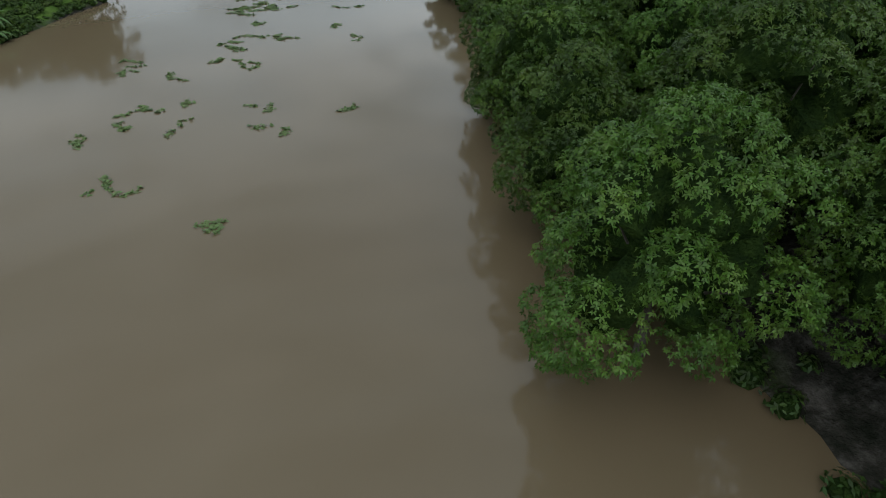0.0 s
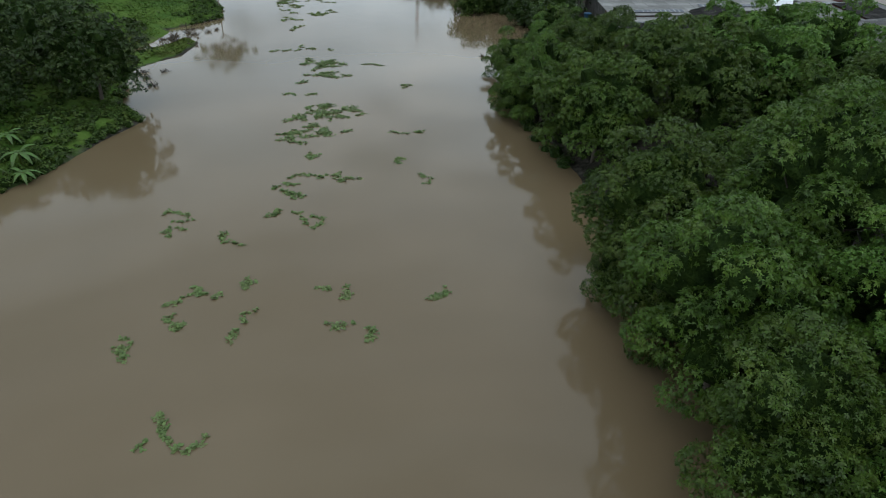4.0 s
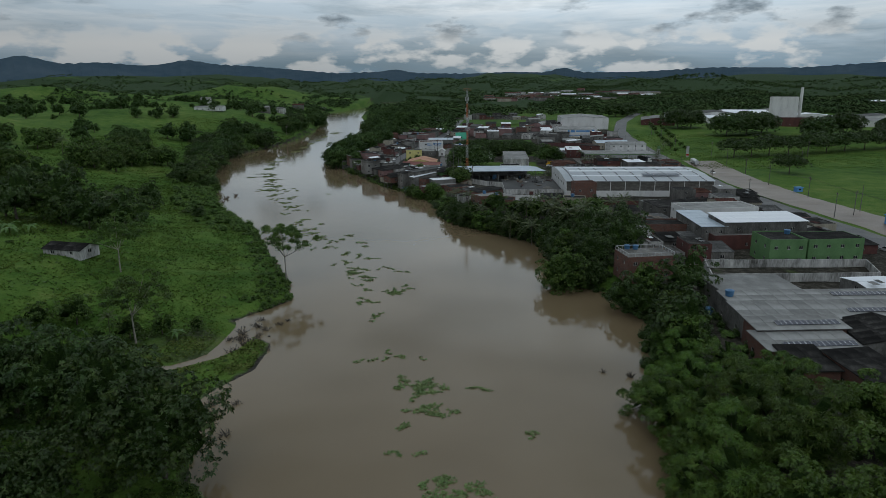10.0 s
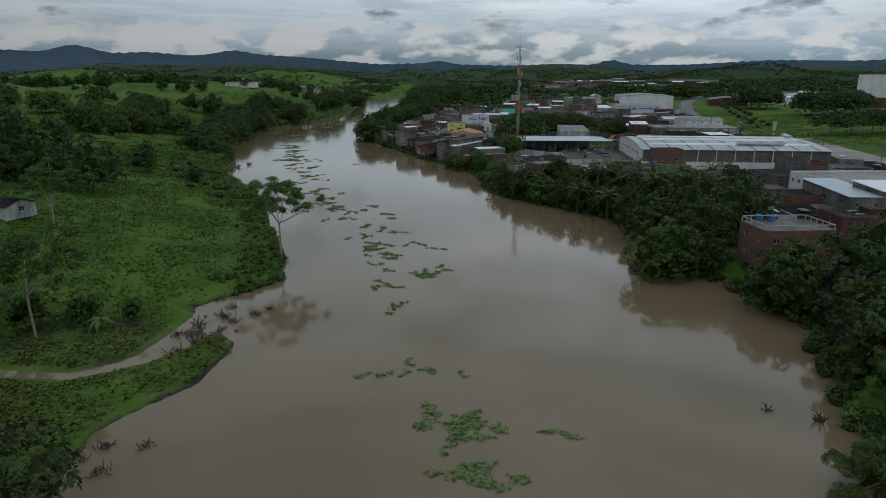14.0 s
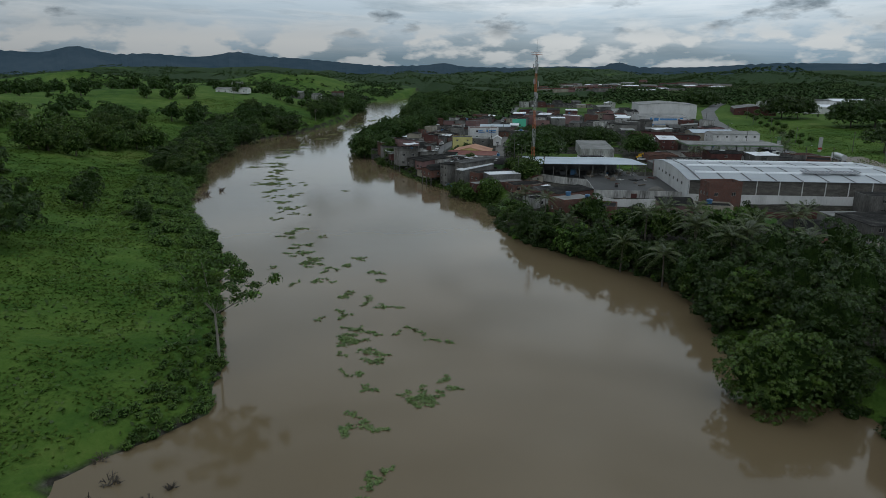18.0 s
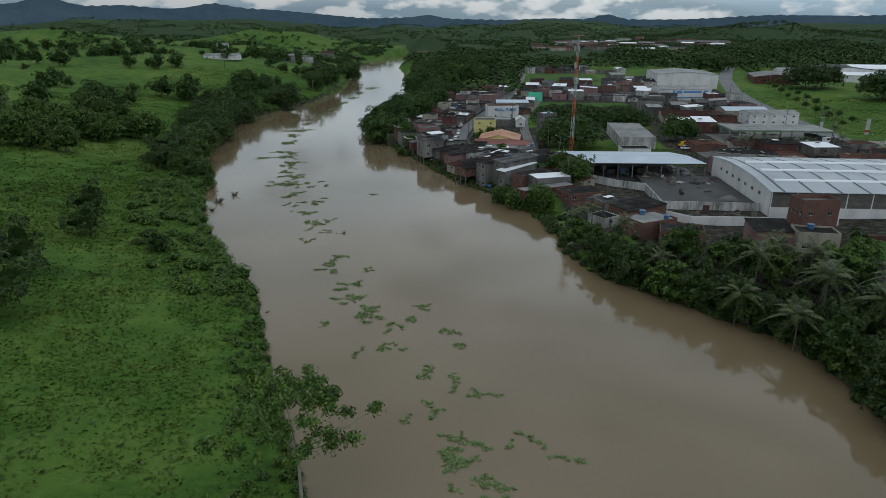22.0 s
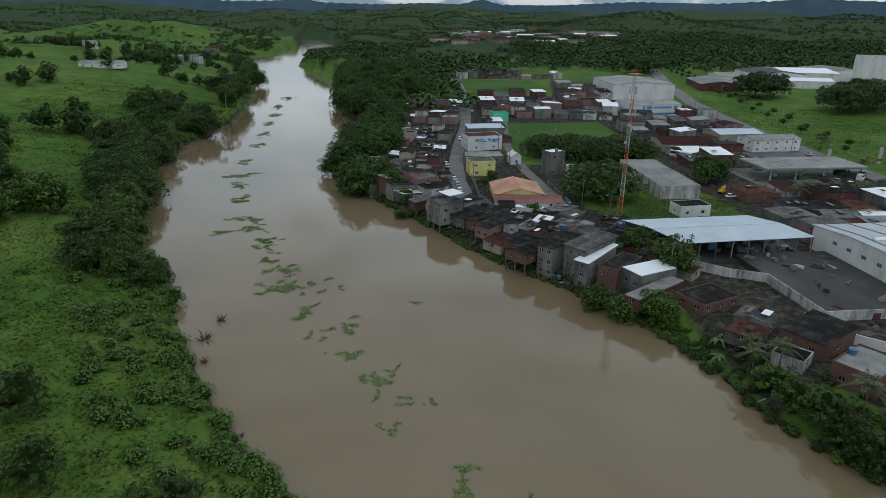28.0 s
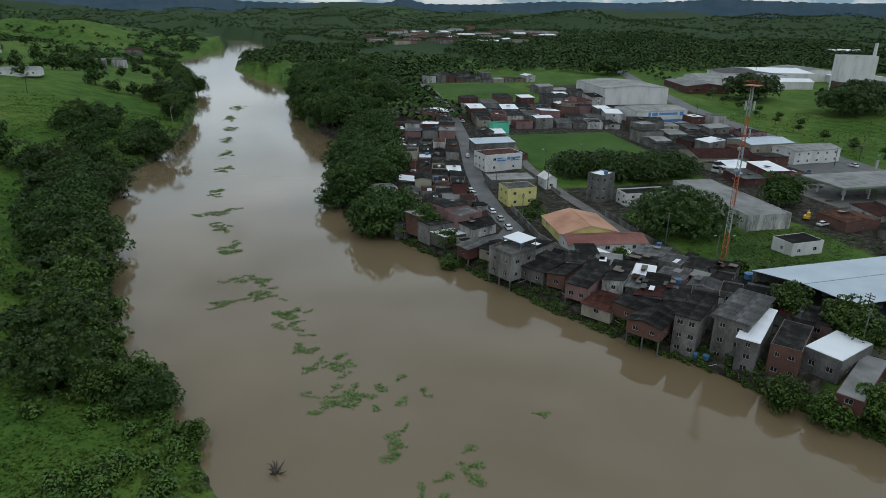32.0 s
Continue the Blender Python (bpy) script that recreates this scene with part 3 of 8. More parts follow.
def strip(name, line, width, mat, lift, label, category, kind="structure", step=4.0):
    """A paved band that follows the ground along a line."""
    pts = []
    for (x0, y0), (x1, y1) in zip(line[:-1], line[1:]):
        k = max(1, int(math.hypot(x1 - x0, y1 - y0) / step))
        pts += [(x0 + (x1 - x0) * i / k, y0 + (y1 - y0) * i / k) for i in range(k)]
    pts.append(line[-1])
    p = np.array(pts)
    tang = np.gradient(p, axis=0)
    tang /= np.linalg.norm(tang, axis=1)[:, None]
    nor = np.stack([-tang[:, 1], tang[:, 0]], 1)
    cross = np.linspace(-0.5, 0.5, max(3, int(width / 3)))
    m = Mesh()
    rows = []
    for q, w in zip(p, nor):
        a = q[None] + cross[:, None] * width * w[None]
        z = ground_z(a[:, 0], a[:, 1])
        z = z + lift
        rows.append(np.column_stack([a, z]))
    nc = len(cross)
    m.v = [tuple(v) for r in rows for v in r]
    m.f = [(i * nc + j, i * nc + j + 1, (i + 1) * nc + j + 1, (i + 1) * nc + j) for i in range(len(rows) - 1) for j in range(nc - 1)]
    m.f = [f[::-1] for f in m.f]
    return tagged(part(name, m, mat), label, category, kind=kind)


strip("road", [(112, 60), (108, 200), (104, 270), (98, 320), (95, 360), (97, 430), (101, 500), (104, 560), (107, 615), (113, 669), (134, 755), (172, 865), (215, 980), (260, 1120)], 11, M_ASPHALT, 0.18, "wet grey asphalt trunk road", "road")
strip("mud_shoulder", [(128, 60), (124, 200), (121, 284), (114, 343), (113, 390), (116, 430), (121, 480)], 20, M_MUD, 0.1, "muddy road shoulder with shallow puddles", "shoulder")
strip("street", [(-88, 457), (-80, 460), (-76, 466), (-76, 482), (-73, 511), (-67, 546), (-57, 593), (-46, 665), (-39, 740), (-35, 800)], 6.5, M_ASPHALT, 0.22, "narrow grey town street", "road")
strip("lane", [(-40, 425), (-44, 443), (-44.5, 473), (-45, 500), (-44, 537), (-41, 560), (-30, 620)], 4.5, M_PAVE, 0.2, "concrete lane beside the walled plot", "road")


# ---- plants ----
def fast_mesh(name, verts, faces, mat):
    me = bpy.data.meshes.new(name)
    me.vertices.add(len(verts))
    me.vertices.foreach_set("co", np.ascontiguousarray(verts, np.float32).ravel())
    k = faces.shape[1]
    me.loops.add(faces.size)
    me.loops.foreach_set("vertex_index", np.ascontiguousarray(faces, np.int32).ravel())
    me.polygons.add(len(faces))
    me.polygons.foreach_set("loop_start", np.arange(0, faces.size, k, dtype=np.int32))
    me.update(calc_edges=True)
    me.materials.append(mat)
    return me


def unit(v):
    return v / np.maximum(np.linalg.norm(v, axis=1), 1e-6)[:, None]


def leaf_quads(rng, centre, normal, length, width, droop=0.3):
    """Small folded leaves: one kite-shaped quad each."""
    n = len(centre)
    axis = np.cross(normal, rng.normal(size=(n, 3)))
    axis = unit(axis) + np.array([0, 0, -droop]) * rng.random((n, 1))
    axis = unit(axis)
    side = unit(np.cross(axis, normal))
    s = rng.uniform(0.65, 1.3, (n, 1))
    a, b = axis * length * s, side * width * s
    lift = normal * width * 0.25
    v = np.stack([centre - a * 0.5, centre - b * 0.5 + lift - a * 0.05, centre + a * 0.5, centre + b * 0.5 + lift - a * 0.05], 1).reshape(-1, 3)
    return v, np.arange(4 * n).reshape(n, 4)


def shell(rng, lobes, count, flat=0.45, inner=0.86, hollow=True, weight=None):
    """Points on the outside of a heap of lobes, with leaning-out normals."""
    lobes = np.array(lobes)
    area = lobes[:, 3] * lobes[:, 4] * (1.0 if weight is None else np.array(weight))
    pick = rng.choice(len(lobes), count * 2, p=area / area.sum())
    d = unit(rng.normal(size=(count * 2, 3)))
    d[:, 2] = np.abs(d[:, 2]) * np.where(rng.random(count * 2) < 0.82, 1, -1)
    r = inner + (1.06 - inner) * rng.random((count * 2, 1))
    p = lobes[pick, :3] + d * lobes[pick, 3:6] * r
    keep = np.ones(len(p), bool)
    for c in lobes if hollow else []:
        keep &= ~((((p - c[:3]) / c[3:6]) ** 2).sum(1) < 0.72)
    p, d = p[keep][:count], d[keep][:count]
    nor = unit(d + np.array([0, 0, flat]) + 0.7 * rng.normal(size=d.shape))
    return p, nor


def rosettes(rng, p, nor, k, length, width, droop=0.35):
    """Whorls of k narrow leaves that spread round each point, bent outwards and down."""
    n = len(p)
    u = unit(np.cross(nor, rng.normal(size=(n, 3))))
    w = np.cross(nor, u)
    s = rng.uniform(0.7, 1.3, (n, 1))
    out = []
    for i in range(k):
        a = 2 * math.pi * (i + rng.uniform(-0.3, 0.3, (n, 1))) / k
        tan = u * np.cos(a) + w * np.sin(a)
        axis = unit(tan + nor * rng.uniform(-0.1, 0.75, (n, 1)) + np.array([0, 0, -droop]) * rng.random((n, 1)))
        side = unit(np.cross(axis, nor))
        L, W = axis * length * s * rng.uniform(0.75, 1.2, (n, 1)), side * width * s
        dip = np.array([0, 0, -0.22 * length]) * s
        out.append(np.stack([p, p + L * 0.5 - W * 0.5, p + L + dip, p + L * 0.5 + W * 0.5], 1))
    v = np.stack(out, 1).reshape(-1, 3)
    return v, np.arange(len(v)).reshape(-1, 4)


def star_core(lobes, mid, shrink, rng, n=18, rings=10):
    """One filler mass, dark for the crown's inner shade, that follows a heap of lobes from its middle."""
    lb = np.array(lobes)
    c = np.array([0.0, 0.0, mid])
    th = (np.arange(rings) + 0.5) / rings * math.pi
    m = Mesh()
    for j in range(rings):
        for i in range(n):
            ph = 2 * math.pi * (i + 0.5 * (j % 2)) / n
            d = np.array([math.sin(th[j]) * math.cos(ph), math.sin(th[j]) * math.sin(ph), math.cos(th[j])])
            o, e = (c - lb[:, :3]) / lb[:, 3:6], d / lb[:, 3:6]
            qa, qb, qc = (e * e).sum(1), (o * e).sum(1), (o * o).sum(1) - 1
            disc = qb * qb - qa * qc
            t = np.where(disc > 0, (-qb + np.sqrt(np.maximum(disc, 0))) / qa, 0)
            r = max(0.6, float(t.max())) * shrink * rng.uniform(0.92, 1.04)
            m.v.append(tuple(c + d * r))
    for j in range(rings - 1):
        for i in range(n):
            m.f.append((j * n + i, (j + 1) * n + i, (j + 1) * n + (i + 1) % n, j * n + (i + 1) % n))
    m.f.append(tuple(range(n)))
    m.f.append(tuple((rings - 1) * n + i for i in reversed(range(n))))
    return m


def blob_core(lobes, rng, shrink=0.8, grid=(7, 4)):
    """Masses that fill the crown behind the leaves, coloured dark as its shade."""
    m = Mesh()
    for cx, cy, cz, rx, ry, rz in lobes:
        k = len(m.v)
        n, rings = grid
        for j in range(rings):
            th = math.pi * (j + 0.5) / rings
            for i in range(n):
                ph = 2 * math.pi * (i + 0.5 * (j % 2)) / n
                q = shrink * rng.uniform(0.82, 1.1)
                m.v.append((cx + rx * q * math.sin(th) * math.cos(ph), cy + ry * q * math.sin(th) * math.sin(ph), cz + rz * q * math.cos(th)))
        for j in range(rings - 1):
            for i in range(n):
                m.f.append((k + j * n + i, k + (j + 1) * n + i, k + (j + 1) * n + (i + 1) % n, k + j * n + (i + 1) % n))
        m.f.append(tuple(k + i for i in range(n)))
        m.f.append(tuple(k + (rings - 1) * n + i for i in reversed(range(n))))
    return m


def dome_lobes(rng, radius, z0, height, count, lobe, squash=0.75, ragged=0.12, low=1.15):
    out = []
    for i in range(count):
        u = (i + 0.5) / count
        ph = i * 2.39996
        cz = 1 - low * u
        rr = math.sqrt(max(0.02, 1 - max(cz, 0) ** 2))
        if cz < 0:
            rr = 1.0 + cz * 0.35
        q = 1 + rng.uniform(-ragged, ragged) * 1.6
        s = lobe * rng.uniform(0.75, 1.3)
        out.append((radius * rr * q * math.cos(ph), radius * rr * q * math.sin(ph), z0 + height * cz * q, s, s, s * squash))
    return out


def clump(lobes, rng, k, s, mid):
    """Smaller tufts of leaves on the outer side of each lobe of a crown."""
    out = []
    for x, y, z, rx, ry, rz in lobes:
        o = np.array([x, y, (z - mid) * 1.2])
        o = o / max(1e-6, np.linalg.norm(o))
        for _ in range(k):
            d = rng.normal(size=3) * 0.75 + o * 0.8 + np.array([0, 0, 0.3])
            d = d / np.linalg.norm(d)
            r = rx * s * rng.uniform(0.65, 1.35)
            out.append((x + d[0] * rx * 0.85, y + d[1] * ry * 0.85, z + d[2] * rz * 0.85, r, r, r * 0.72))
    return out


def limbs(trunk, base, top, r, lobes, rng, n=7):
    """A tapered, slightly bent trunk with limbs that reach into the lobes."""
    fork = Vector(base).lerp(Vector(top), 0.55) + Vector((rng.uniform(-0.3, 0.3), rng.uniform(-0.3, 0.3), 0))
    mid = Vector(base).lerp(fork, 0.5) + Vector((rng.uniform(-0.15, 0.15), rng.uniform(-0.15, 0.15), 0))
    trunk.tube(base, mid, r, r * 0.8, 8)
    trunk.tube(mid, fork, r * 0.8, r * 0.62, 8)
    for i in range(n):
        c = Vector(lobes[int(len(lobes) * (i + 0.5) / n)][:3])
        el = fork.lerp(c, 0.5) + Vector((0, 0, -0.4))
        trunk.tube(fork, el, r * 0.42, r * 0.26, 6)
        trunk.tube(el, c, r * 0.26, r * 0.08, 5)


def tree(seed, radius=6.0, z0=6.0, height=6.0, lobes=40, lobe=1.9, leaves=12000, size=(0.5, 0.17), mat=None, bark=None, trunk_r=0.35, squash=0.75, ragged=0.12, core=0.78, name="tree", label="", group="", low=1.15, rough_core=(16, 9), tufted=0, tuft=0.45, hollow=True):
    rng = np.random.default_rng(seed)
    lb = dome_lobes(rng, radius, z0, height, lobes, lobe, squash, ragged, low)
    t = thing(name, 0, 0, 0, 0, label, "tree", group)
    tm = Mesh()
    limbs(tm, (0, 0, -0.6), (0, 0, z0 + height * 0.5), trunk_r, lb, rng)
    part("trunk", tm, bark or M_BARK, t)
    small = clump(lb, rng, tufted, tuft, z0) if tufted else []
    heap = [0.35 if small else 1.0] * len(lb) + [1.0] * len(small)
    whorl = 5 if leaves >= 3000 and hollow else 1
    p, nor = shell(rng, lb + small, leaves // whorl, inner=(0.84 if whorl > 1 else 0.86) if hollow else 0.15, hollow=hollow, weight=heap)
    v, f = rosettes(rng, p, nor, whorl, *size) if whorl > 1 else leaf_quads(rng, p, nor, *size)
    crown = part("crown", fast_mesh("crown", v, f, mat or M_LEAF), mat, t)
    # filler behind the leaves; its dark colour stands for crown shade
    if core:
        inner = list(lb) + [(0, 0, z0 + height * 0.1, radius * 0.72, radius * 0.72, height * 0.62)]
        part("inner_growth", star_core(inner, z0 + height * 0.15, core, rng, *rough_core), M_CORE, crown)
    return t


def plant(proto, spots, used=[]):
    """Stand the first spot's plant up and copy it to the others. Spots: x, y, turn, size."""
    made = []
    stand = np.maximum(ground_z([q[0] for q in spots], [q[1] for q in spots]), -0.4) - 0.05
    for i, (x, y, turn, s) in enumerate(spots):
        m = pose(x, y, float(stand[i]), 0, 0, turn) @ Matrix.Scale(s, 4)
        if i == 0:
            proto.matrix_basis = m
            made.append(proto)
        else:
            sc = proto.scale.copy()
            proto.scale = (1, 1, 1)
            c = copy_thing(proto, m)
            proto.scale = sc
            made.append(c)
    return made


def palm(seed, height=9.0, fronds=13, length=3.2, name="coconut_palm", label="tall coconut palm with drooping feathery fronds"):
    rng = np.random.default_rng(seed)
    t = thing(name, 0, 0, 0, 0, label, "palm", "riverside palms")
    tm = Mesh()
    lean = Vector((rng.uniform(-0.6, 0.6), rng.uniform(-0.6, 0.6), 0))
    pts = [Vector((0, 0, -0.5)) + lean * (k / 4) ** 2 + Vector((0, 0, (height + 0.5) * k / 4)) for k in range(5)]
    for a, b, k in zip(pts[:-1], pts[1:], range(4)):
        tm.tube(a, b, 0.2 - 0.02 * k, 0.18 - 0.02 * k, 8)
    part("trunk", tm, M_BARK, t)
    top = pts[-1]
    for i in range(fronds):
        fm = Mesh()
        az = i * 2.39996 + rng.uniform(-0.2, 0.2)
        el = math.radians(82 - 95 * i / fronds + rng.uniform(-8, 8))
        L = length * rng.uniform(0.85, 1.15)
        out = Vector((math.cos(az), math.sin(az), 0))
        side = Vector((-math.sin(az), math.cos(az), 0))
        spine = []
        for k in range(9):
            s = k / 8
            spine.append(top + out * L * (s * math.cos(el) + 0.1 * s) + Vector((0, 0, L * (s * math.sin(el) - (0.35 + 0.4 * math.cos(el)) * s * s))))
        for k in range(8):
            fm.tube(spine[k], spine[k + 1], 0.03, 0.025, 3, False)
            for sg in (-1, 1):
                for h in (0.1, 0.4, 0.7, 0.95):
                    q = spine[k].lerp(spine[k + 1], h)
                    w = 0.72 * math.sin(math.pi * min(1, (k + h) / 8 * 0.9 + 0.12)) + 0.1
                    tip = q + side * sg * w + out * 0.34 + Vector((0, 0, -0.3 * w))
                    fm.quad(q, q + out * 0.12, tip + out * 0.05, tip)
        part("frond", fm, M_PALM, t)
    return t


def banana(seed, height=3.2):
    rng = np.random.default_rng(seed)
    t = thing("banana_plant", 0, 0, 0, 0, "banana plant with broad arching leaves", "plant", "banana plants")
    tm = Mesh()
    tm.tube((0, 0, -0.2), (0.1, 0, height * 0.55), 0.16, 0.1, 7)
    part("stem", tm, M_LEAF_YEL, t)
    for i in range(8):
        fm = Mesh()
        az, L = i * 2.39996, height * rng.uniform(0.6, 0.8)
        out, side = Vector((math.cos(az), math.sin(az), 0)), Vector((-math.sin(az), math.cos(az), 0))
        rise = rng.uniform(0.5, 1.1)
        prev = None
        for k in range(6):
            s = k / 5
            c = Vector((0.1, 0, height * 0.5)) + out * L * s + Vector((0, 0, L * (rise * s - 1.0 * s * s)))
            w = 0.3 * math.sin(math.pi * (0.12 + 0.86 * s)) + 0.02
            row = (c - side * w - Vector((0, 0, 0.1 * w)), c + Vector((0, 0, 0.06)), c + side * w - Vector((0, 0, 0.1 * w)))
            if prev:
                fm.quad(prev[0], prev[1], row[1], row[0])
                fm.quad(prev[1], prev[2], row[2], row[1])
            prev = row
        part("leaf", fm, M_BANANA, t)
    return t


def shrub(seed, radius=1.4, leaves=500, size=(0.4, 0.17), mat=None, label="low leafy green shrub", flat=0.7, lobes=7):
    rng = np.random.default_rng(seed)
    lb = [(rng.uniform(-1, 1) * radius * 0.7, rng.uniform(-1, 1) * radius * 0.7, radius * flat * rng.uniform(0.25, 0.7), radius * rng.uniform(0.3, 0.55), radius * rng.uniform(0.3, 0.55), radius * flat * rng.uniform(0.4, 0.6)) for _ in range(lobes)]
    t = thing("shrub", 0, 0, 0, 0, label, "shrub", "bank shrubs")
    p, nor = shell(rng, lb, leaves, 0.6)
    v, f = leaf_quads(rng, p, nor, *size)
    crown = part("foliage", fast_mesh("foliage", v, f, mat or M_LEAF_MID), mat, t)
    # shrub filler, darkened in place of inner shade
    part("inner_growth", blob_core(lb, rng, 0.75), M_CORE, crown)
    return t


rnd = random.Random(11)

# great trees of the near bank, over the water
near_a = tree(1, 4.7, 7.2, 6.2, 20, 2.0, 54000, (0.22, 0.1), M_LEAF, ragged=0.2, squash=0.8, tufted=14, tuft=0.38, core=0.74, rough_core=(26, 14), label="broad bright-green riverside tree over the flood water", group="riverside trees", low=1.75)
near_b = tree(2, 5.2, 7.0, 6.3, 22, 1.95, 26000, (0.34, 0.15), M_LEAF, ragged=0.22, squash=0.8, tufted=11, tuft=0.42, core=0.74, rough_core=(26, 14), label="large mid-green riverside tree with a clumped crown", group="riverside trees", low=1.7)
near_c = tree(3, 4.7, 6.0, 5.0, 26, 1.5, 15000, (0.62, 0.13), M_LEAF, ragged=0.46, squash=0.55, tufted=7, tuft=0.5, core=0.68, rough_core=(26, 14), label="feathery bright-green riverside tree with a ragged crown", group="riverside trees", low=1.7)
plant(near_a, [(12.8, 31.8, 20, 1.2), (11.2, 48, 140, 1.04), (10.6, 60, 200, 1.2), (23, 43, 70, 1.2), (22, 56, 290, 1.05), (27, 30, 33, 1.0), (20, 69.5, 10, 1.25), (9.8, 76, 77, 1.14), (6, 73, 150, 0.55), (33, 65, 160, 1.05), (33, 78, 75, 1.12), (36, 52, 222, 1.15), (30, 40, 260, 0.92), (14, 40.5, 310, 0.9), (17, 64, 100, 0.82), (22.5, 79, 240, 0.95)])
plant(near_b, [(10, 68, 0, 0.9), (29, 27, 40, 0.85), (31, 22, 140, 0.95), (20, 91, 120, 0.5), (30, 92, 10, 0.6), (10, 107, 60, 1.05), (9, 117, 190, 0.92), (24, 106, 250, 1.05), (22, 118, 110, 1.0), (33, 109, 15, 1.1), (35, 127, 200, 1.05), (27, 138, 300, 0.75), (41, 98, 120, 1.05), (46, 118, 250, 1.15), (47, 137, 20, 0.95), (33, 14, 10, 1.1), (40, 34, 200, 1.0)])
plant(near_c, [(3, 149, 20, 0.85), (1, 155, 110, 0.62), (0, 130, 50, 0.62), (5, 127, 0, 0.92), (8, 137, 90, 0.92), (15, 132, 190, 1.0), (6, 147, 250, 0.75), (13, 145, 40, 0.8), (20, 149, 130, 0.75), (9, 158, 80, 0.65), (16, 160, 310, 0.6), (11, 170, 60, 0.6), (22, 157, 200, 0.5), (13, 181, 150, 0.55), (3, 139, 200, 0.7)])

# dark mangoes of the pasture bank, the round tree in the water, trees between the houses
dark = tree(4, 5.5, 6.2, 5.3, 30, 1.75, 12500, (0.38, 0.2), M_LEAF_DARK, ragged=0.18, low=1.6, tufted=8, core=0.76, rough_core=(20, 11), label="dense dark-green mango tree", group="mango trees")
plant(dark, [(-73, 133, 0, 1.15), (-83, 139, 80, 1.2), (-93, 143, 150, 1.2), (-103, 146, 300, 1.15), (-85, 122, 10, 0.8), (-96, 124, 200, 0.8), (-112, 138, 220, 1.0), (-107, 152, 20, 0.85), (-122, 150, 40, 0.9), (-84, 118, 99, 0.65), (4.5, 226, 40, 0.6), (6, 233, 90, 0.75)])
round_tree = tree(33, 5.6, 4.6, 5.4, 34, 1.75, 15000, (0.36, 0.19), M_LEAF_MID, ragged=0.16, low=1.75, tufted=7, core=0.78, rough_core=(22, 12), label="dense round green tree standing in the flood water", group="riverside trees")
plant(round_tree, [(-3.0, 225.5, 300, 0.95)])
mid = tree(5, 4.6, 4.6, 4.2, 20, 1.5, 3800, (0.46, 0.26), M_LEAF_DARK, ragged=0.28, tufted=5, rough_core=(14, 8), low=1.7, label="dark-leaved tree of the river bank", group="bank trees")
lite = tree(6, 4.2, 4.4, 4.0, 18, 1.5, 3600, (0.46, 0.26), M_LEAF_MID, ragged=0.32, tufted=5, rough_core=(14, 8), low=1.6, label="green-leaved tree of the river bank", group="bank trees")
spots_m, spots_l = [], []


def scatter(x0, y0, x1, y1, n, smin, smax, side=4.0, into=None):
    for k in range(n):
        u = (k + rnd.random()) / n
        (into if into is not None else rnd.choice((spots_m, spots_l))).append((x0 + (x1 - x0) * u + rnd.uniform(-side, side), y0 + (y1 - y0) * u + rnd.uniform(-side, side), rnd.uniform(0, 360), rnd.uniform(smin, smax)))


scatter(1, 246, -4, 276, 7, 0.6, 0.85, 2.5)
scatter(8, 240, 6, 276, 8, 0.65, 0.9, 4)
scatter(-4, 280, -30, 305, 11, 0.65, 0.95, 1.6)
scatter(-32, 309, -38, 330, 6, 0.5, 0.7, 1.4)
scatter(6, 290, -20, 309, 8, 0.6, 0.85, 2.5)
scatter(15, 262, 12, 300, 8, 0.6, 0.85, 4)
scatter(-8, 308, 4, 312, 4, 0.42, 0.55, 2)
scatter(20, 300, 24, 318, 3, 0.5, 0.7, 2)
scatter(13, 203, 16, 212, 3, 0.7, 0.9, 2)
scatter(14, 170, 18, 196, 6, 0.75, 1.0, 2.5)
scatter(-44, 358, -47, 366, 2, 0.6, 0.75, 0.6)
scatter(-34, 384, -32, 378, 2, 0.75, 0.9, 0.5)
# tree line along the pasture bank upstream
scatter(-182, 400, -200, 470, 9, 0.7, 1.1, 4)
scatter(-196, 470, -224, 560, 12, 0.8, 1.2, 5)
scatter(-208, 600, -205, 640, 4, 0.9, 1.3, 4)
scatter(-206, 700, -214, 800, 8, 0.9, 1.4, 6)
scatter(-215, 850, -250, 1050, 12, 1.0, 1.6, 12)
scatter(-235, 430, -215, 445, 6, 0.9, 1.3, 6)
scatter(-262, 425, -225, 432, 7, 0.9, 1.2, 6)
scatter(-290, 440, -340, 470, 6, 0.9, 1.3, 14)
scatter(-160, 262, -180, 262, 5, 0.8, 1.1, 5)
scatter(-140, 262, -150, 266, 3, 0.8, 1.0, 3)
scatter(-200, 300, -212, 336, 9, 0.9, 1.3, 9)
scatter(-218, 395, -240, 402, 5, 0.9, 1.3, 7)
scatter(-246, 352, -268, 362, 6, 0.9, 1.3, 7)
scatter(-232, 455, -262, 488, 9, 1.1, 1.5, 8)
scatter(-204, 470, -214, 500, 5, 1.0, 1.4, 4)
scatter(-214, 550, -245, 660, 10, 0.9, 1.3, 9)
plant_one = [(-166, 262, 0, 1.5), (-178, 258, 70, 1.5), (-144, 262, 130, 1.3), (-154, 258, 220, 1.2), (23, 203.5, 33, 1.15), (10, 207, 100, 0.9), (-57, 372.5, 20, 0.62), (-53, 366, 90, 0.6), (-36.8, 397, 10, 0.75), (-32, 386, 20, 0.85), (28, 476, 33, 0.9), (22, 471, 80, 1.2), (-57, 435, 0, 0.4), (-159, 313, 0, 0.75), (-169, 331, 20, 0.8), (-153, 281, 50, 1.0), (-139, 309, 200, 0.5), (-176, 300, 120, 0.8)]
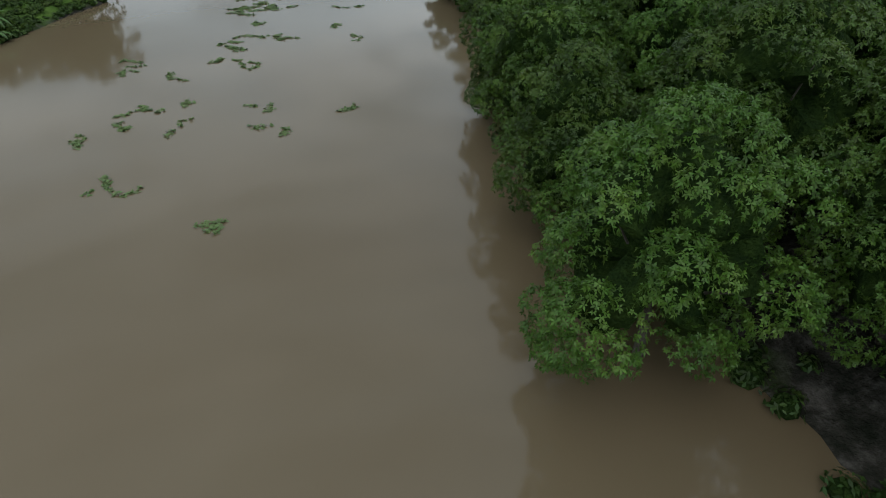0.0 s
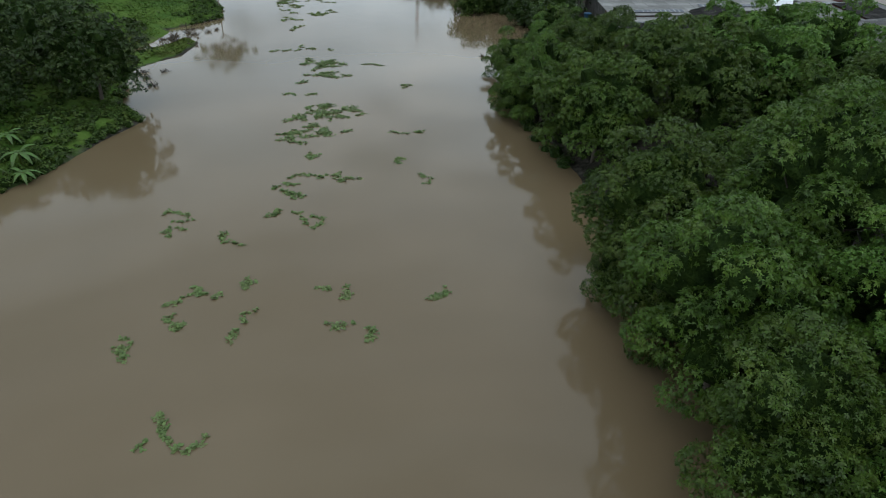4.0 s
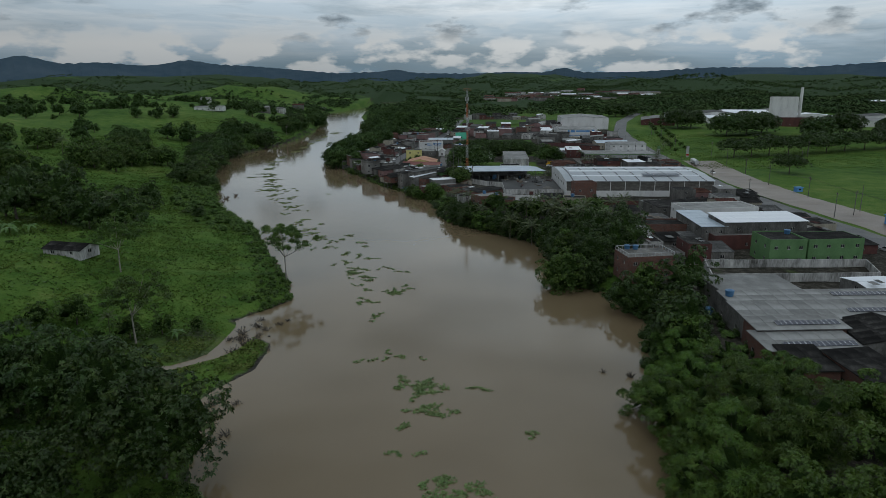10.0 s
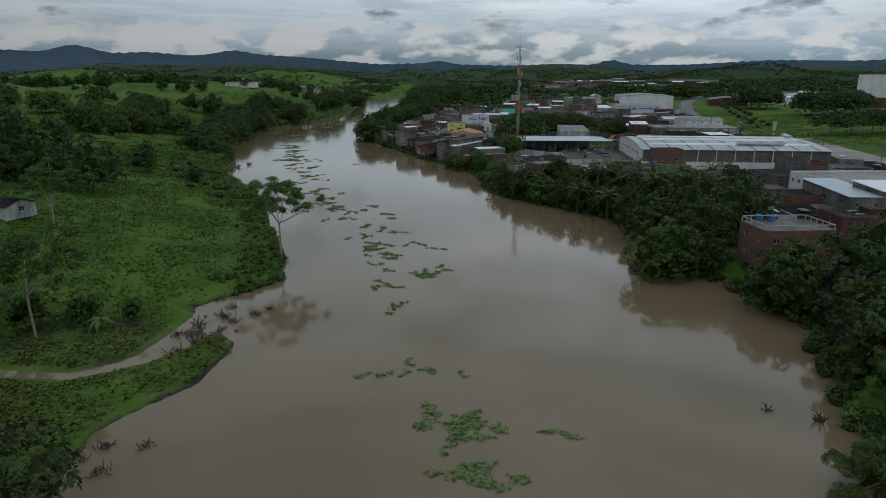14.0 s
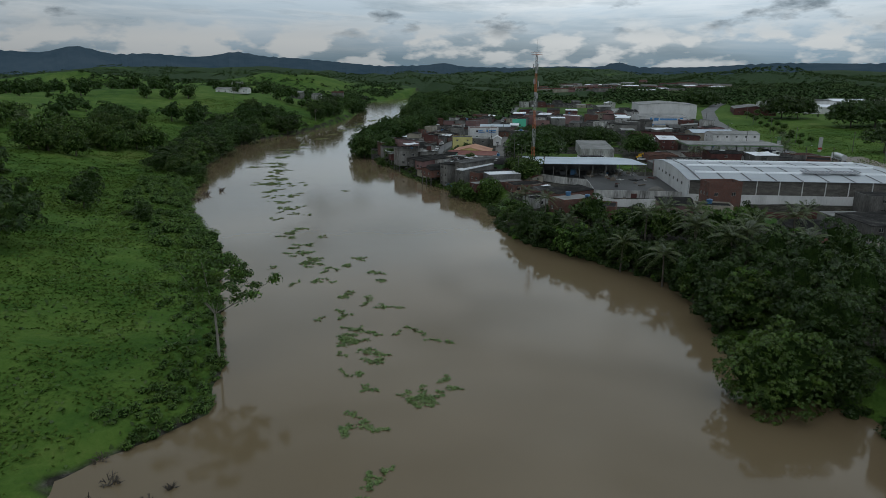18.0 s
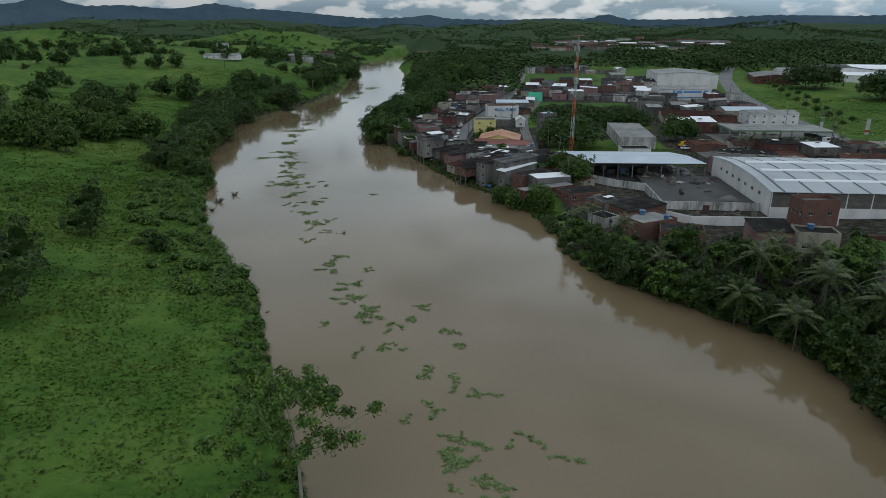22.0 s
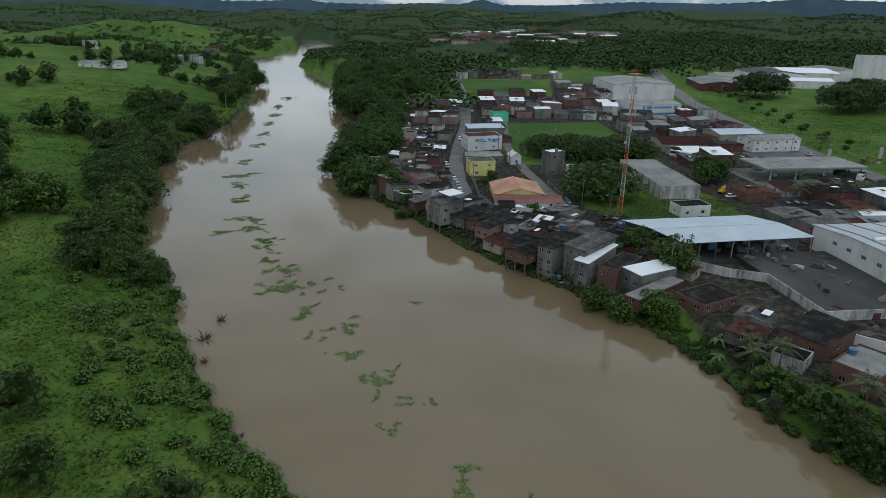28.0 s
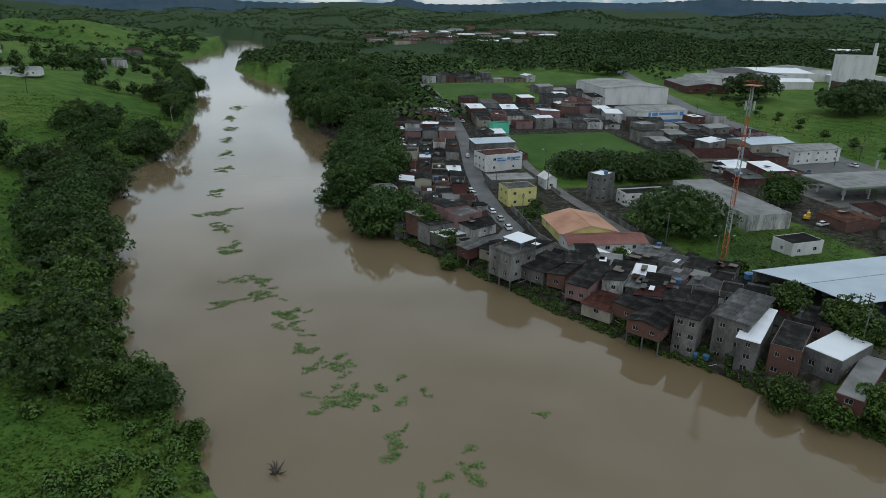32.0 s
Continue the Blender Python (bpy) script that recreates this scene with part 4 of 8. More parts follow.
spots_m += plant_one + [(12, 240, 10, 1.05), (18, 247, 80, 1.15), (13, 254, 160, 1.0), (20, 260, 250, 1.1), (9, 264, 20, 0.95), (24, 270, 130, 1.0)]
spots_l += [(-166, 396, 10, 0.6), (-170, 402, 50, 0.7), (-176, 398, 110, 0.75), (-178, 410, 150, 0.8), (-186, 420, 20, 0.85), (-183, 430, 90, 0.8), (-190, 440, 200, 0.9), (-194, 428, 250, 0.8), (-160, 384, 300, 0.5), (-190, 455, 40, 0.9), (-84, 112, 10, 0.85), (-92, 114, 70, 0.8), (-100, 118, 160, 0.9), (-90, 106, 200, 0.6)]
spots_m += [(-196, 462, 0, 1.0), (-199, 478, 30, 1.0), (-203, 495, 60, 1.1), (-210, 510, 90, 1.2), (-198, 486, 170, 0.9), (-206, 470, 280, 1.0), (-104, 128, 30, 0.9), (-118, 160, 30, 0.7), (-128, 158, 80, 0.8)]
# the wooded bank upstream of the town
scatter(-118, 484, -112, 492, 5, 1.0, 1.5, 4, spots_m)
scatter(-122, 510, -104, 620, 22, 0.9, 1.4, 7)
scatter(-108, 530, -92, 640, 16, 0.9, 1.3, 8)
scatter(-118, 650, -126, 860, 34, 1.0, 1.6, 10)
scatter(-98, 650, -100, 860, 26, 1.0, 1.6, 12)
scatter(-76, 690, -80, 860, 20, 1.0, 1.6, 10)
spots_l += [(-106.6, 487, 10, 1.05), (-101.5, 474, 100, 0.8), (-104, 480, 190, 0.75), (-98, 462, 280, 0.55), (-100.5, 450, 20, 0.45), (-108.5, 522, 60, 1.1), (-116, 484, 140, 1.3), (-121, 530, 30, 1.3), (-113, 540, 90, 1.2)]
mid_far = tree(15, 4.6, 4.6, 4.2, 26, 1.8, 1300, (1.0, 0.5), M_LEAF_MID, ragged=0.22, low=1.7, rough_core=(14, 8), label="dark-leaved tree of the upstream bank", group="bank trees")
lite_far = tree(16, 4.2, 4.4, 4.0, 24, 1.8, 1400, (0.95, 0.45), M_LEAF_MID, ragged=0.26, low=1.6, rough_core=(14, 8), label="green-leaved tree of the upstream bank", group="bank trees")
plant(mid, [s for s in spots_m if s[1] < 340])
plant(lite, [s for s in spots_l if s[1] < 340])
plant(mid_far, [s for s in spots_m if 340 <= s[1] < 470])
plant(lite_far, [s for s in spots_l if 340 <= s[1] < 470])


def grove(name, label, protos, spots):
    """Far trees, too many to count, joined into one mesh for leaves, trunks and dark shade cores."""
    stand = np.maximum(ground_z([q[0] for q in spots], [q[1] for q in spots]), -0.4) - 0.05
    for what in ("crown", "trunk", "inner_growth"):
        V, F, base = [], [], 0
        for i, (x, y, turn, s) in enumerate(spots):
            src = protos[i % len(protos)][what]
            v, f = src
            c, q = math.cos(radians(turn)) * s, math.sin(radians(turn)) * s
            z = float(stand[i])
            V.append(np.column_stack([x + v[:, 0] * c - v[:, 1] * q, y + v[:, 0] * q + v[:, 1] * c, z + v[:, 2] * s]))
            F += [tuple(b + base for b in a) for a in f] if what != "crown" else [f + base]
            base += len(v)
        V = np.concatenate(V)
        nm = name if what == "crown" else name + "_" + what
        if what == "crown":
            ob = tagged(part(nm, fast_mesh(nm, V, np.concatenate(F), M_LEAF_GROVE), M_LEAF_GROVE), label, "woodland", kind="stuff")
        else:
            m = Mesh()
            m.v, m.f = V.tolist(), F
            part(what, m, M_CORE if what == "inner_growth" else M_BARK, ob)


def raw(t):
    """Vertices and faces of a tree's parts."""
    out = {}
    for o in list(t.children) + [c for p in t.children for c in p.children]:
        me = o.data
        v = np.empty(len(me.vertices) * 3, np.float32)
        me.vertices.foreach_get("co", v)
        key = o.name.split(".")[0]
        f = [tuple(p.vertices) for p in me.polygons]
        out[key] = (v.reshape(-1, 3), np.array(f) if key == "crown" else f)
    return out


M_LEAF_GROVE = material("grove_leaves", [(0.01808, 0.04421, 0.01005), (0.04219, 0.08439, 0.01808), (0.08037, 0.1306, 0.03014)], 0.6, 0.07, 0.4, 0, island=0.25, leaf=0.15, spec=0.25, coords="World")
rest = [s for s in spots_m + spots_l if s[1] >= 470]
rnd.shuffle(rest)
grove("bank_grove", "dense dark-green trees along the upstream banks", [raw(mid_far), raw(lite_far)], rest)

# wide flat-topped rain trees round the playing field and on the green
rain = tree(7, 8.4, 7.0, 3.6, 46, 2.0, 4500, (0.7, 0.36), M_LEAF_DARK, squash=0.55, ragged=0.18, core=0.75, low=1.4, rough_core=(20, 11), label="wide umbrella-shaped rain tree", group="rain trees")
plant(rain, [(236, 560, 20, 1.0), (150, 420, 130, 0.9), (150, 497, 20, 1.1), (164, 503, 70, 1.0), (178, 508, 120, 1.2), (193, 512, 10, 1.1), (208, 516, 200, 1.2), (224, 522, 320, 1.1), (240, 528, 60, 1.2), (257, 534, 150, 1.2), (276, 540, 20, 1.2)])
dome = tree(19, 11.5, 4.4, 5.8, 60, 2.5, 12000, (0.6, 0.32), M_LEAF_DARK, squash=0.6, ragged=0.1, low=1.4, rough_core=(20, 11), label="huge dome-shaped dark-green rain tree in the town", group="spreading trees")
plant(dome, [(-27, 455, 0, 1.12), (-29, 527, 40, 0.8), (-17, 521, 130, 0.92), (-5, 516, 220, 0.85), (5, 519, 300, 0.9), (14, 521, 80, 0.7)])
wide = tree(9, 8.0, 5.6, 4.6, 60, 2.2, 7500, (0.8, 0.36), M_LEAF_DARK, squash=0.6, ragged=0.14, low=1.5, label="huge spreading dark-green tree on the green", group="spreading trees")
plant(wide, [(172, 690, 0, 1.5), (186, 694, 70, 1.4), (195, 628, 140, 1.6), (214, 634, 210, 1.7), (233, 648, 20, 1.5), (262, 610, 80, 1.4), (290, 622, 10, 1.6), (320, 600, 200, 1.5), (350, 628, 300, 1.6), (300, 575, 40, 1.2), (385, 600, 0, 1.6), (150, 855, 60, 1.4), (168, 872, 10, 1.3), (340, 560, 90, 1.4), (400, 560, 190, 1.5)])

bank_crown = tree(29, 7.6, 4.4, 4.6, 40, 2.1, 9500, (0.5, 0.26), M_LEAF_DARK, squash=0.65, ragged=0.26, low=1.6, tufted=5, rough_core=(20, 11), label="broad dark-green tree leaning over the pasture bank", group="bank crowns")
plant(bank_crown, [(-188, 420, 0, 1.05), (-184, 404, 60, 0.8), (-195, 452, 120, 0.95), (-201, 474, 200, 1.1), (-212, 500, 20, 1.0), (-210, 545, 300, 1.15), (-232, 566, 70, 1.2), (-222, 530, 140, 1.0), (-203, 612, 250, 1.2), (-168, 395, 40, 0.55), (-216, 750, 10, 1.5), (-230, 640, 80, 1.1)])

# slender tree standing at the flooded point, and bare-trunked ones on the pasture
slim = tree(8, 5.6, 11.0, 4.2, 34, 1.5, 8200, (0.5, 0.22), M_LEAF_MID, M_PALEBARK, 0.24, 0.5, 0.35, 0, low=1.3, tufted=3, tuft=0.6, hollow=False, label="slender tree with a sparse flat crown and pale trunk", group="slender trees")
plant(slim, [(-81.5, 229.5, 0, 1.05), (-101, 181, 120, 0.95), (-122, 216, 200, 0.9), (-205, 690, 90, 1.0), (-240, 640, 30, 0.9)])

palms = palm(21, 6.4, 17, 4.8)
plant(palms, [(-7, 274.5, 90, 1.15), (-14, 284, 0, 1.15), (-7.2, 294, 40, 1.1), (1.7, 285.4, 310, 1.1), (4.7, 270.7, 160, 1.15), (-24, 302, 130, 1.0), (1, 283, 200, 1.15), (8, 272, 120, 1.25), (11, 279, 10, 1.3), (3, 293, 60, 1.2), (-36, 341, 10, 0.7), (-38, 336, 100, 0.75), (-34, 334, 210, 0.8), (-29, 318, 70, 0.9), (47, 493, 20, 0.75), (93, 477, 80, 0.75), (81, 472, 150, 0.6), (60, 469, 200, 0.6), (112, 529, 20, 0.9), (17, 268, 250, 1.2), (-2, 300, 30, 1.1), (-156, 277, 150, 1.2), (-252, 434, 20, 1.3), (-268, 431, 40, 1.3), (-260, 440, 230, 1.2), (-110, 187, 100, 0.6), (-126, 167, 120, 0.75), (-130, 176, 60, 0.7), (40, 441, 0, 0.9), (45, 444, 50, 1.0), (52, 443, 90, 0.8), (58, 446, 150, 0.9), (64, 442, 10, 0.9), (70, 445, 200, 0.8), (85, 452, 70, 0.9), (94, 478, 30, 1.0), (-280, 700, 10, 1.2), (24, 290, 140, 1.2), (30, 300, 20, 1.1)])
shade = [(-104, 184, 20, 0.6), (-108, 178, 90, 0.5), (-98, 187, 200, 0.5), (-118, 188, 10, 0.7), (-124, 184, 60, 0.6), (-91, 189, 60, 0.35)]
plant(copy_thing(lite, Matrix.Identity(4)), shade)
bananas = banana(31)
plant(bananas, [(-78, 104, 0, 1.1), (-71, 104, 90, 1.2), (-73, 99, 30, 1.0), (-69, 101, 200, 1.0), (-76, 110, 70, 1.0), (-100, 162, 20, 1.3), (-97, 160, 120, 1.2), (-104, 160, 210, 1.2), (-172, 238, 20, 1.5), (-168, 240, 70, 1.4), (-165, 236, 150, 1.4), (-175, 243, 250, 1.4), (-162, 241, 290, 1.3), (-94, 185, 20, 1.0), (-39, 347, 80, 1.0), (-41, 343, 200, 0.9)])

# shrubs along both banks
sh1 = shrub(41)
sh2 = shrub(42, 1.7, 600, (0.45, 0.2), M_LEAF, "bright green bank shrub")
s1, s2 = [], []


def bank_spots(line, y0, y1, step, off0, off1, smin, smax, sign):
    for (xa, ya), (xb, yb) in zip(line[:-1], line[1:]):
        L = math.hypot(xb - xa, yb - ya)
        for k in range(max(1, int(L / step))):
            u = rnd.random()
            x, y = xa + (xb - xa) * u, ya + (yb - ya) * u
            if y0 < y < y1:
                o = rnd.uniform(off0, off1) * sign
                nxx, nyy = (yb - ya) / L, -(xb - xa) / L
                rnd.choice((s1, s2)).append((x + nxx * o, y + nyy * o, rnd.uniform(0, 360), rnd.uniform(smin, smax)))


bank_spots(BANK_L, 60, 140, 6, 0.3, 4, 0.6, 1.2, -1)
bank_spots(BANK_L, 205, 420, 7, 0.2, 3, 0.35, 0.8, -1)
bank_spots(BANK_R, 160, 345, 8.0, 0.3, 3, 0.6, 1.3, 1)
bank_spots(BANK_R, 345, 480, 8.0, 0.3, 4, 0.35, 0.7, 1)
for k in range(40):
    x, y = rnd.uniform(-270, -130), rnd.uniform(200, 520)
    if gz(x, y) > 1.5:
        s1.append((x, y, rnd.uniform(0, 360), rnd.uniform(0.5, 1.6)))
plant(sh1, s1)
plant(sh2, s2)


def scrub(name, label, line, y0, y1, n, off0, off1, sign, seed, rad=(0.5, 1.5), per=70, size=(0.5, 0.22), mat=None, thick=0.1):
    """Tangled low growth along a bank, too dense to count."""
    rng = np.random.default_rng(seed)
    L = np.array(line, float)
    seg = np.linalg.norm(np.diff(L, axis=0), axis=1)
    P, N, lobes = [], [], []
    tries = 0
    while len(lobes) < n and tries < n * 60:
        tries += 1
        i = rng.choice(len(seg), p=seg / seg.sum())
        a, b = L[i], L[i + 1]
        q = a + (b - a) * rng.random()
        if not y0 < q[1] < y1:
            continue
        d = (b - a) / seg[i]
        o = (off0 + (off1 - off0) * rng.random() ** 1.4) * sign
        q = q + np.array([d[1], -d[0]]) * o
        if float(waves(q[0], q[1], 26, seed)) + 0.6 * float(waves(q[0], q[1], 11, seed + 1)) < thick - 0.45:
            continue
        r = rng.uniform(*rad)
        lobes.append((q[0], q[1], r * 0.35, r, r, r * rng.uniform(0.6, 1.0)))
    lift = np.maximum(ground_z([c[0] for c in lobes], [c[1] for c in lobes]), -0.2)
    lobes = [(c[0], c[1], c[2] + float(h), *c[3:]) for c, h in zip(lobes, lift)]
    for c in lobes:
        k = int(per * max(0.5, c[3]))
        d = unit(rng.normal(size=(k, 3)))
        d[:, 2] = np.abs(d[:, 2])
        P.append(np.array(c[:3]) + d * np.array(c[3:6]) * rng.uniform(0.7, 1.1, (k, 1)))
        N.append(unit(d + [0, 0, 0.5] + 0.4 * rng.normal(size=d.shape)))
    v, f = leaf_quads(rng, np.concatenate(P), np.concatenate(N), *size)
    ob = part(name, fast_mesh(name, v, f, mat or M_LEAF_MID), mat)
    tagged(ob, label, "undergrowth", kind="stuff")
    # the scrub's filler masses carry its inner shade as dark colour
    tagged(part(name + "_mass", blob_core(lobes, rng, 0.72), M_CORE), "dark filler painted as shade inside the bank scrub", "undergrowth", kind="stuff")


scrub("pasture_bank_scrub", "tangled green scrub along the pasture bank", BANK_L, 205, 330, 260, 0.2, 9, -1, 51, (0.4, 1.0), 60, (0.45, 0.18), thick=-0.3)
scrub("upstream_scrub", "dense green thicket along the upstream bank", BANK_L, 290, 600, 520, 0.5, 20, -1, 52, (0.8, 2.5), 60, (0.6, 0.28), M_LEAF, thick=-0.2)
scrub("flooded_bank_scrub", "dark flooded undergrowth below the riverside trees", BANK_R, -10, 200, 420, -1, 22, 1, 53, (0.7, 1.8), 55, (0.5, 0.2), M_LEAF_DARK, thick=-0.5)
scrub("palm_grove_scrub", "dark undergrowth beneath the palms and trees", BANK_R, 200, 350, 380, -0.5, 14, 1, 54, (0.7, 1.8), 60, (0.5, 0.2), M_LEAF_DARK, thick=-0.6)
scrub("town_bank_weeds", "low green weeds on the bank below the houses", BANK_R, 345, 500, 560, -0.3, 6, 1, 55, (0.4, 1.15), 60, (0.4, 0.18), M_LEAF_MID, thick=-0.7)
scrub("wooded_bank_scrub", "dark growth at the edge of the wooded bank", BANK_R, 480, 860, 260, -0.5, 14, 1, 56, (1.2, 2.6), 50, (0.8, 0.4), M_LEAF_DARK, thick=-0.6)
scrub("near_pasture_scrub", "green undergrowth below the mango trees", BANK_L, 60, 146, 460, 0, 18, -1, 57, (0.4, 1.3), 60, (0.45, 0.2), thick=-0.9)


def tufts(name, label, x0, x1, y0, y1, n, seed, size=(0.6, 0.32), town=False, mat=None, lean=0.6):
    rng = np.random.default_rng(seed)
    x, y = rng.uniform(x0, x1, n * 2), rng.uniform(y0, y1, n * 2)
    z = ground_z(x, y)
    dens = waves(x, y, 40, seed) * 0.5 + waves(x, y, 13, seed + 2) * 0.5 + waves(x, y, 5, seed + 3) * 0.3
    ok = (z > 0.25) & ((seg_dist(x, y, BANK_L) < seg_dist(x, y, BANK_R)) != town) & (dens + rng.uniform(-0.6, 0.6, n * 2) > -0.1)
    x, y, z = x[ok][:n], y[ok][:n], z[ok][:n]
    s = rng.uniform(0.5, 1.25, len(x))
    nor = unit(np.column_stack([rng.normal(size=len(x)) * lean, rng.normal(size=len(x)) * lean, np.ones(len(x))]))
    v, f = leaf_quads(rng, np.column_stack([x, y, z + 0.14 * s]), nor, *size, 0.0)
    mat = mat or M_BLADE
    tagged(part(name, fast_mesh(name, v, f, mat), mat), label, "grass", kind="stuff")


tufts("pasture_tufts", "coarse tufts of pasture grass", -200, -72, 90, 420, 90000, 61)
tufts("pasture_weeds", "darker rank weeds scattered over the pasture", -200, -72, 90, 420, 11000, 67, (0.8, 0.5), False, M_LEAF_MID, 0.9)
tufts("upstream_tufts", "coarse tufts of pasture grass upstream", -300, -150, 300, 700, 36000, 62, (0.9, 0.5))
tufts("spit_growth", "low yellowish-green growth on the flooded spit", -100, -68, 146, 186, 12000, 65, (0.42, 0.26), False, M_SPIT)
tufts("rough_grass", "rough dark weeds round the mast and the depot", -40, 22, 412, 452, 9000, 63, (0.6, 0.3), True, M_LEAF_MID)
tufts("verge_weeds", "rough weeds on the green beyond the road", 112, 260, 440, 640, 14000, 64, (0.8, 0.45), True)

# far woods, too many to count
def woods(name, label, areas, seed, leaf=2.6, per=26, crown=4.6):
    rng = np.random.default_rng(seed)
    P, N, K = [], [], []
    for x0, x1, y0, y1, n, clump in areas:
        x, y = rng.uniform(x0, x1, n * 3), rng.uniform(y0, y1, n * 3)
        ok = (waves(x, y, clump, seed) + 0.5 * waves(x, y, clump * 0.37, seed + 4) > 0.05) if clump else np.ones(len(x), bool)
        dd = np.minimum(seg_dist(x, y, BANK_L), seg_dist(x, y, BANK_R))
        ok &= (dd > 3) & ~in_poly(x, y, BANK_L + BANK_R[::-1])
        x, y = x[ok][:n], y[ok][:n]
        z = ground_z(x, y)
        s = rng.uniform(0.7, 1.35, len(x))
        for q in range(per):
            d = unit(rng.normal(size=(len(x), 3)))
            d[:, 2] = np.abs(d[:, 2])
            P.append(np.column_stack([x, y, z + s * crown * 0.3]) + d * (s * crown)[:, None] * np.array([0.95, 0.95, 0.85]) * rng.uniform(0.45, 1.0, (len(x), 1)))
            N.append(unit(d + [0, 0, 0.5]))
            K.append(s)
    P, N, K = np.concatenate(P), np.concatenate(N), np.concatenate(K)
    v, f = leaf_quads(rng, P, N, leaf, leaf * 0.75, 0.1)
    return tagged(part(name, fast_mesh(name, v, f, M_LEAF_FAR), M_LEAF_FAR), label, "woodland", kind="stuff")


woods("woodland", "dark green woodland on the far plain", [(-120, 20, 840, 1060, 420, 0), (-190, -100, 1000, 1290, 320, 0), (-330, -262, 1000, 1500, 260, 120), (20, 120, 900, 1080, 120, 0), (-110, -40, 640, 850, 160, 0), (420, 1000, 560, 1000, 1100, 0),  (-200, 500, 1080, 1900, 1900, 320), (400, 1700, 1200, 2600, 3600, 0), (-300, 900, 1900, 3600, 3600, 0)], 3, 3.4, 15, 5.4)
woods("distant_copses", "scattered dark copses on the hills", [(-1300, -300, 1000, 1700, 1800, 240), (-2400, -300, 1500, 3400, 5200, 420)], 5, 3.6, 13, 5.0)

woods("near_woodland", "dense dark-green woodland behind the works", [(120, 800, 870, 1500, 3600, 0), (420, 800, 560, 900, 900, 0)], 8, 3.6, 22, 6.2)
copse = tree(23, 3.6, 3.4, 3.0, 9, 1.9, 300, (1.2, 0.75), M_LEAF_MID, ragged=0.3, low=1.6, rough_core=(14, 8), label="small round tree on the far pasture", group="pasture trees")
plant(copse, [(-262, 520, 10, 1.0)])
cr, spots_c = random.Random(71), []
cx = np.array([cr.uniform(-800, -225) for _ in range(6000)])
cy = np.array([cr.uniform(330, 1150) for _ in range(6000)])
ck = np.array([cr.uniform(-0.35, 0.25) for _ in range(6000)])
good = (ground_z(cx, cy) > 2) & (seg_dist(cx, cy, BANK_L) > 14) & (waves(cx, cy, 95, 5) + ck > 0.35)
for x, y in list(zip(cx[good].tolist(), cy[good].tolist()))[:330]:
    spots_c.append((x, y, cr.uniform(0, 360), cr.uniform(0.6, 1.7)))
grove("pasture_copse", "scattered dark trees and thickets on the far pasture", [raw(copse)], spots_c)


# ---- buildings ----
def face(wall, o, u, W, H, holes, inward, depth=0.16):
    """One wall face from o along u, W by H, with openings (u0, z0, w, h) and their reveals."""
    us = sorted({0.0, W, *[h[0] for h in holes], *[h[0] + h[2] for h in holes]})
    zs = sorted({0.0, H, *[h[1] for h in holes], *[h[1] + h[3] for h in holes]})
    at = lambda a, z, d=0.0: (o[0] + u[0] * a + inward[0] * d, o[1] + u[1] * a + inward[1] * d, o[2] + z)
    for a, b in zip(us[:-1], us[1:]):
        for c, e in zip(zs[:-1], zs[1:]):
            mu, mz = (a + b) / 2, (c + e) / 2
            if not any(h[0] < mu < h[0] + h[2] and h[1] < mz < h[1] + h[3] for h in holes):
                wall.quad(at(a, c), at(b, c), at(b, e), at(a, e))
    for a, c, w, h in holes:
        b, e = a + w, c + h
        for p, q in (((a, c), (b, c)), ((b, c), (b, e)), ((b, e), (a, e)), ((a, e), (a, c))):
            wall.quad(at(*p), at(*p, depth), at(*q, depth), at(*q))


def plate(mesh, a, b, c, d, nu, nv, rng, jitter=0.05, t=0.06):
    """One slightly uneven roof plane, in a single piece."""
    a, b, c, d = (Vector(p) for p in (a, b, c, d))
    k = len(mesh.v)
    for low in (0, 1):
        for j in range(nv + 1):
            for i in range(nu + 1):
                p = a.lerp(b, i / nu).lerp(d.lerp(c, i / nu), j / nv)
                mesh.v.append((p.x, p.y, p.z - t * low + (0 if low else rng.uniform(0, jitter))))
    n1, tot = nu + 1, (nu + 1) * (nv + 1)
    for j in range(nv):
        for i in range(nu):
            q = (k + j * n1 + i, k + j * n1 + i + 1, k + (j + 1) * n1 + i + 1, k + (j + 1) * n1 + i)
            mesh.f += [q, tuple(v + tot for v in reversed(q))]
    rim = [k + i for i in range(n1)] + [k + j * n1 + nu for j in range(1, nv + 1)] + [k + nv * n1 + i for i in range(nu - 1, -1, -1)] + [k + j * n1 for j in range(nv - 1, 0, -1)]
    for p, q in zip(rim, rim[1:] + rim[:1]):
        mesh.f.append((p + tot, q + tot, q, p))


def sheet_parts(a, b, c, d, nu, nv, rng, mat, parent):
    """Loose roof sheets, each a piece of its own on one shared mesh."""
    a, b, c, d = (Vector(p) for p in (a, b, c, d))
    u, v = (b - a) / nu, (d - a) / nv
    me = Mesh()
    me.slab(u * -0.49 - v * 0.5, u * 0.49 - v * 0.5, u * 0.49 + v * 0.52, u * -0.49 + v * 0.52, 0.04)
    data = me.data("roof_sheet")
    for i in range(nu):
        for j in range(nv):
            o = part("roof_sheet", data, mat, parent)
            o.location = a + u * (i + 0.5) + v * (j + 0.5) + Vector((0, 0, 0.075 + 0.025 * (j % 2) + rng.uniform(0, 0.02)))
            o.rotation_euler = (rng.uniform(-0.006, 0.006), rng.uniform(-0.006, 0.006), rng.uniform(-0.012, 0.012))


LAST = []
FOOT = []


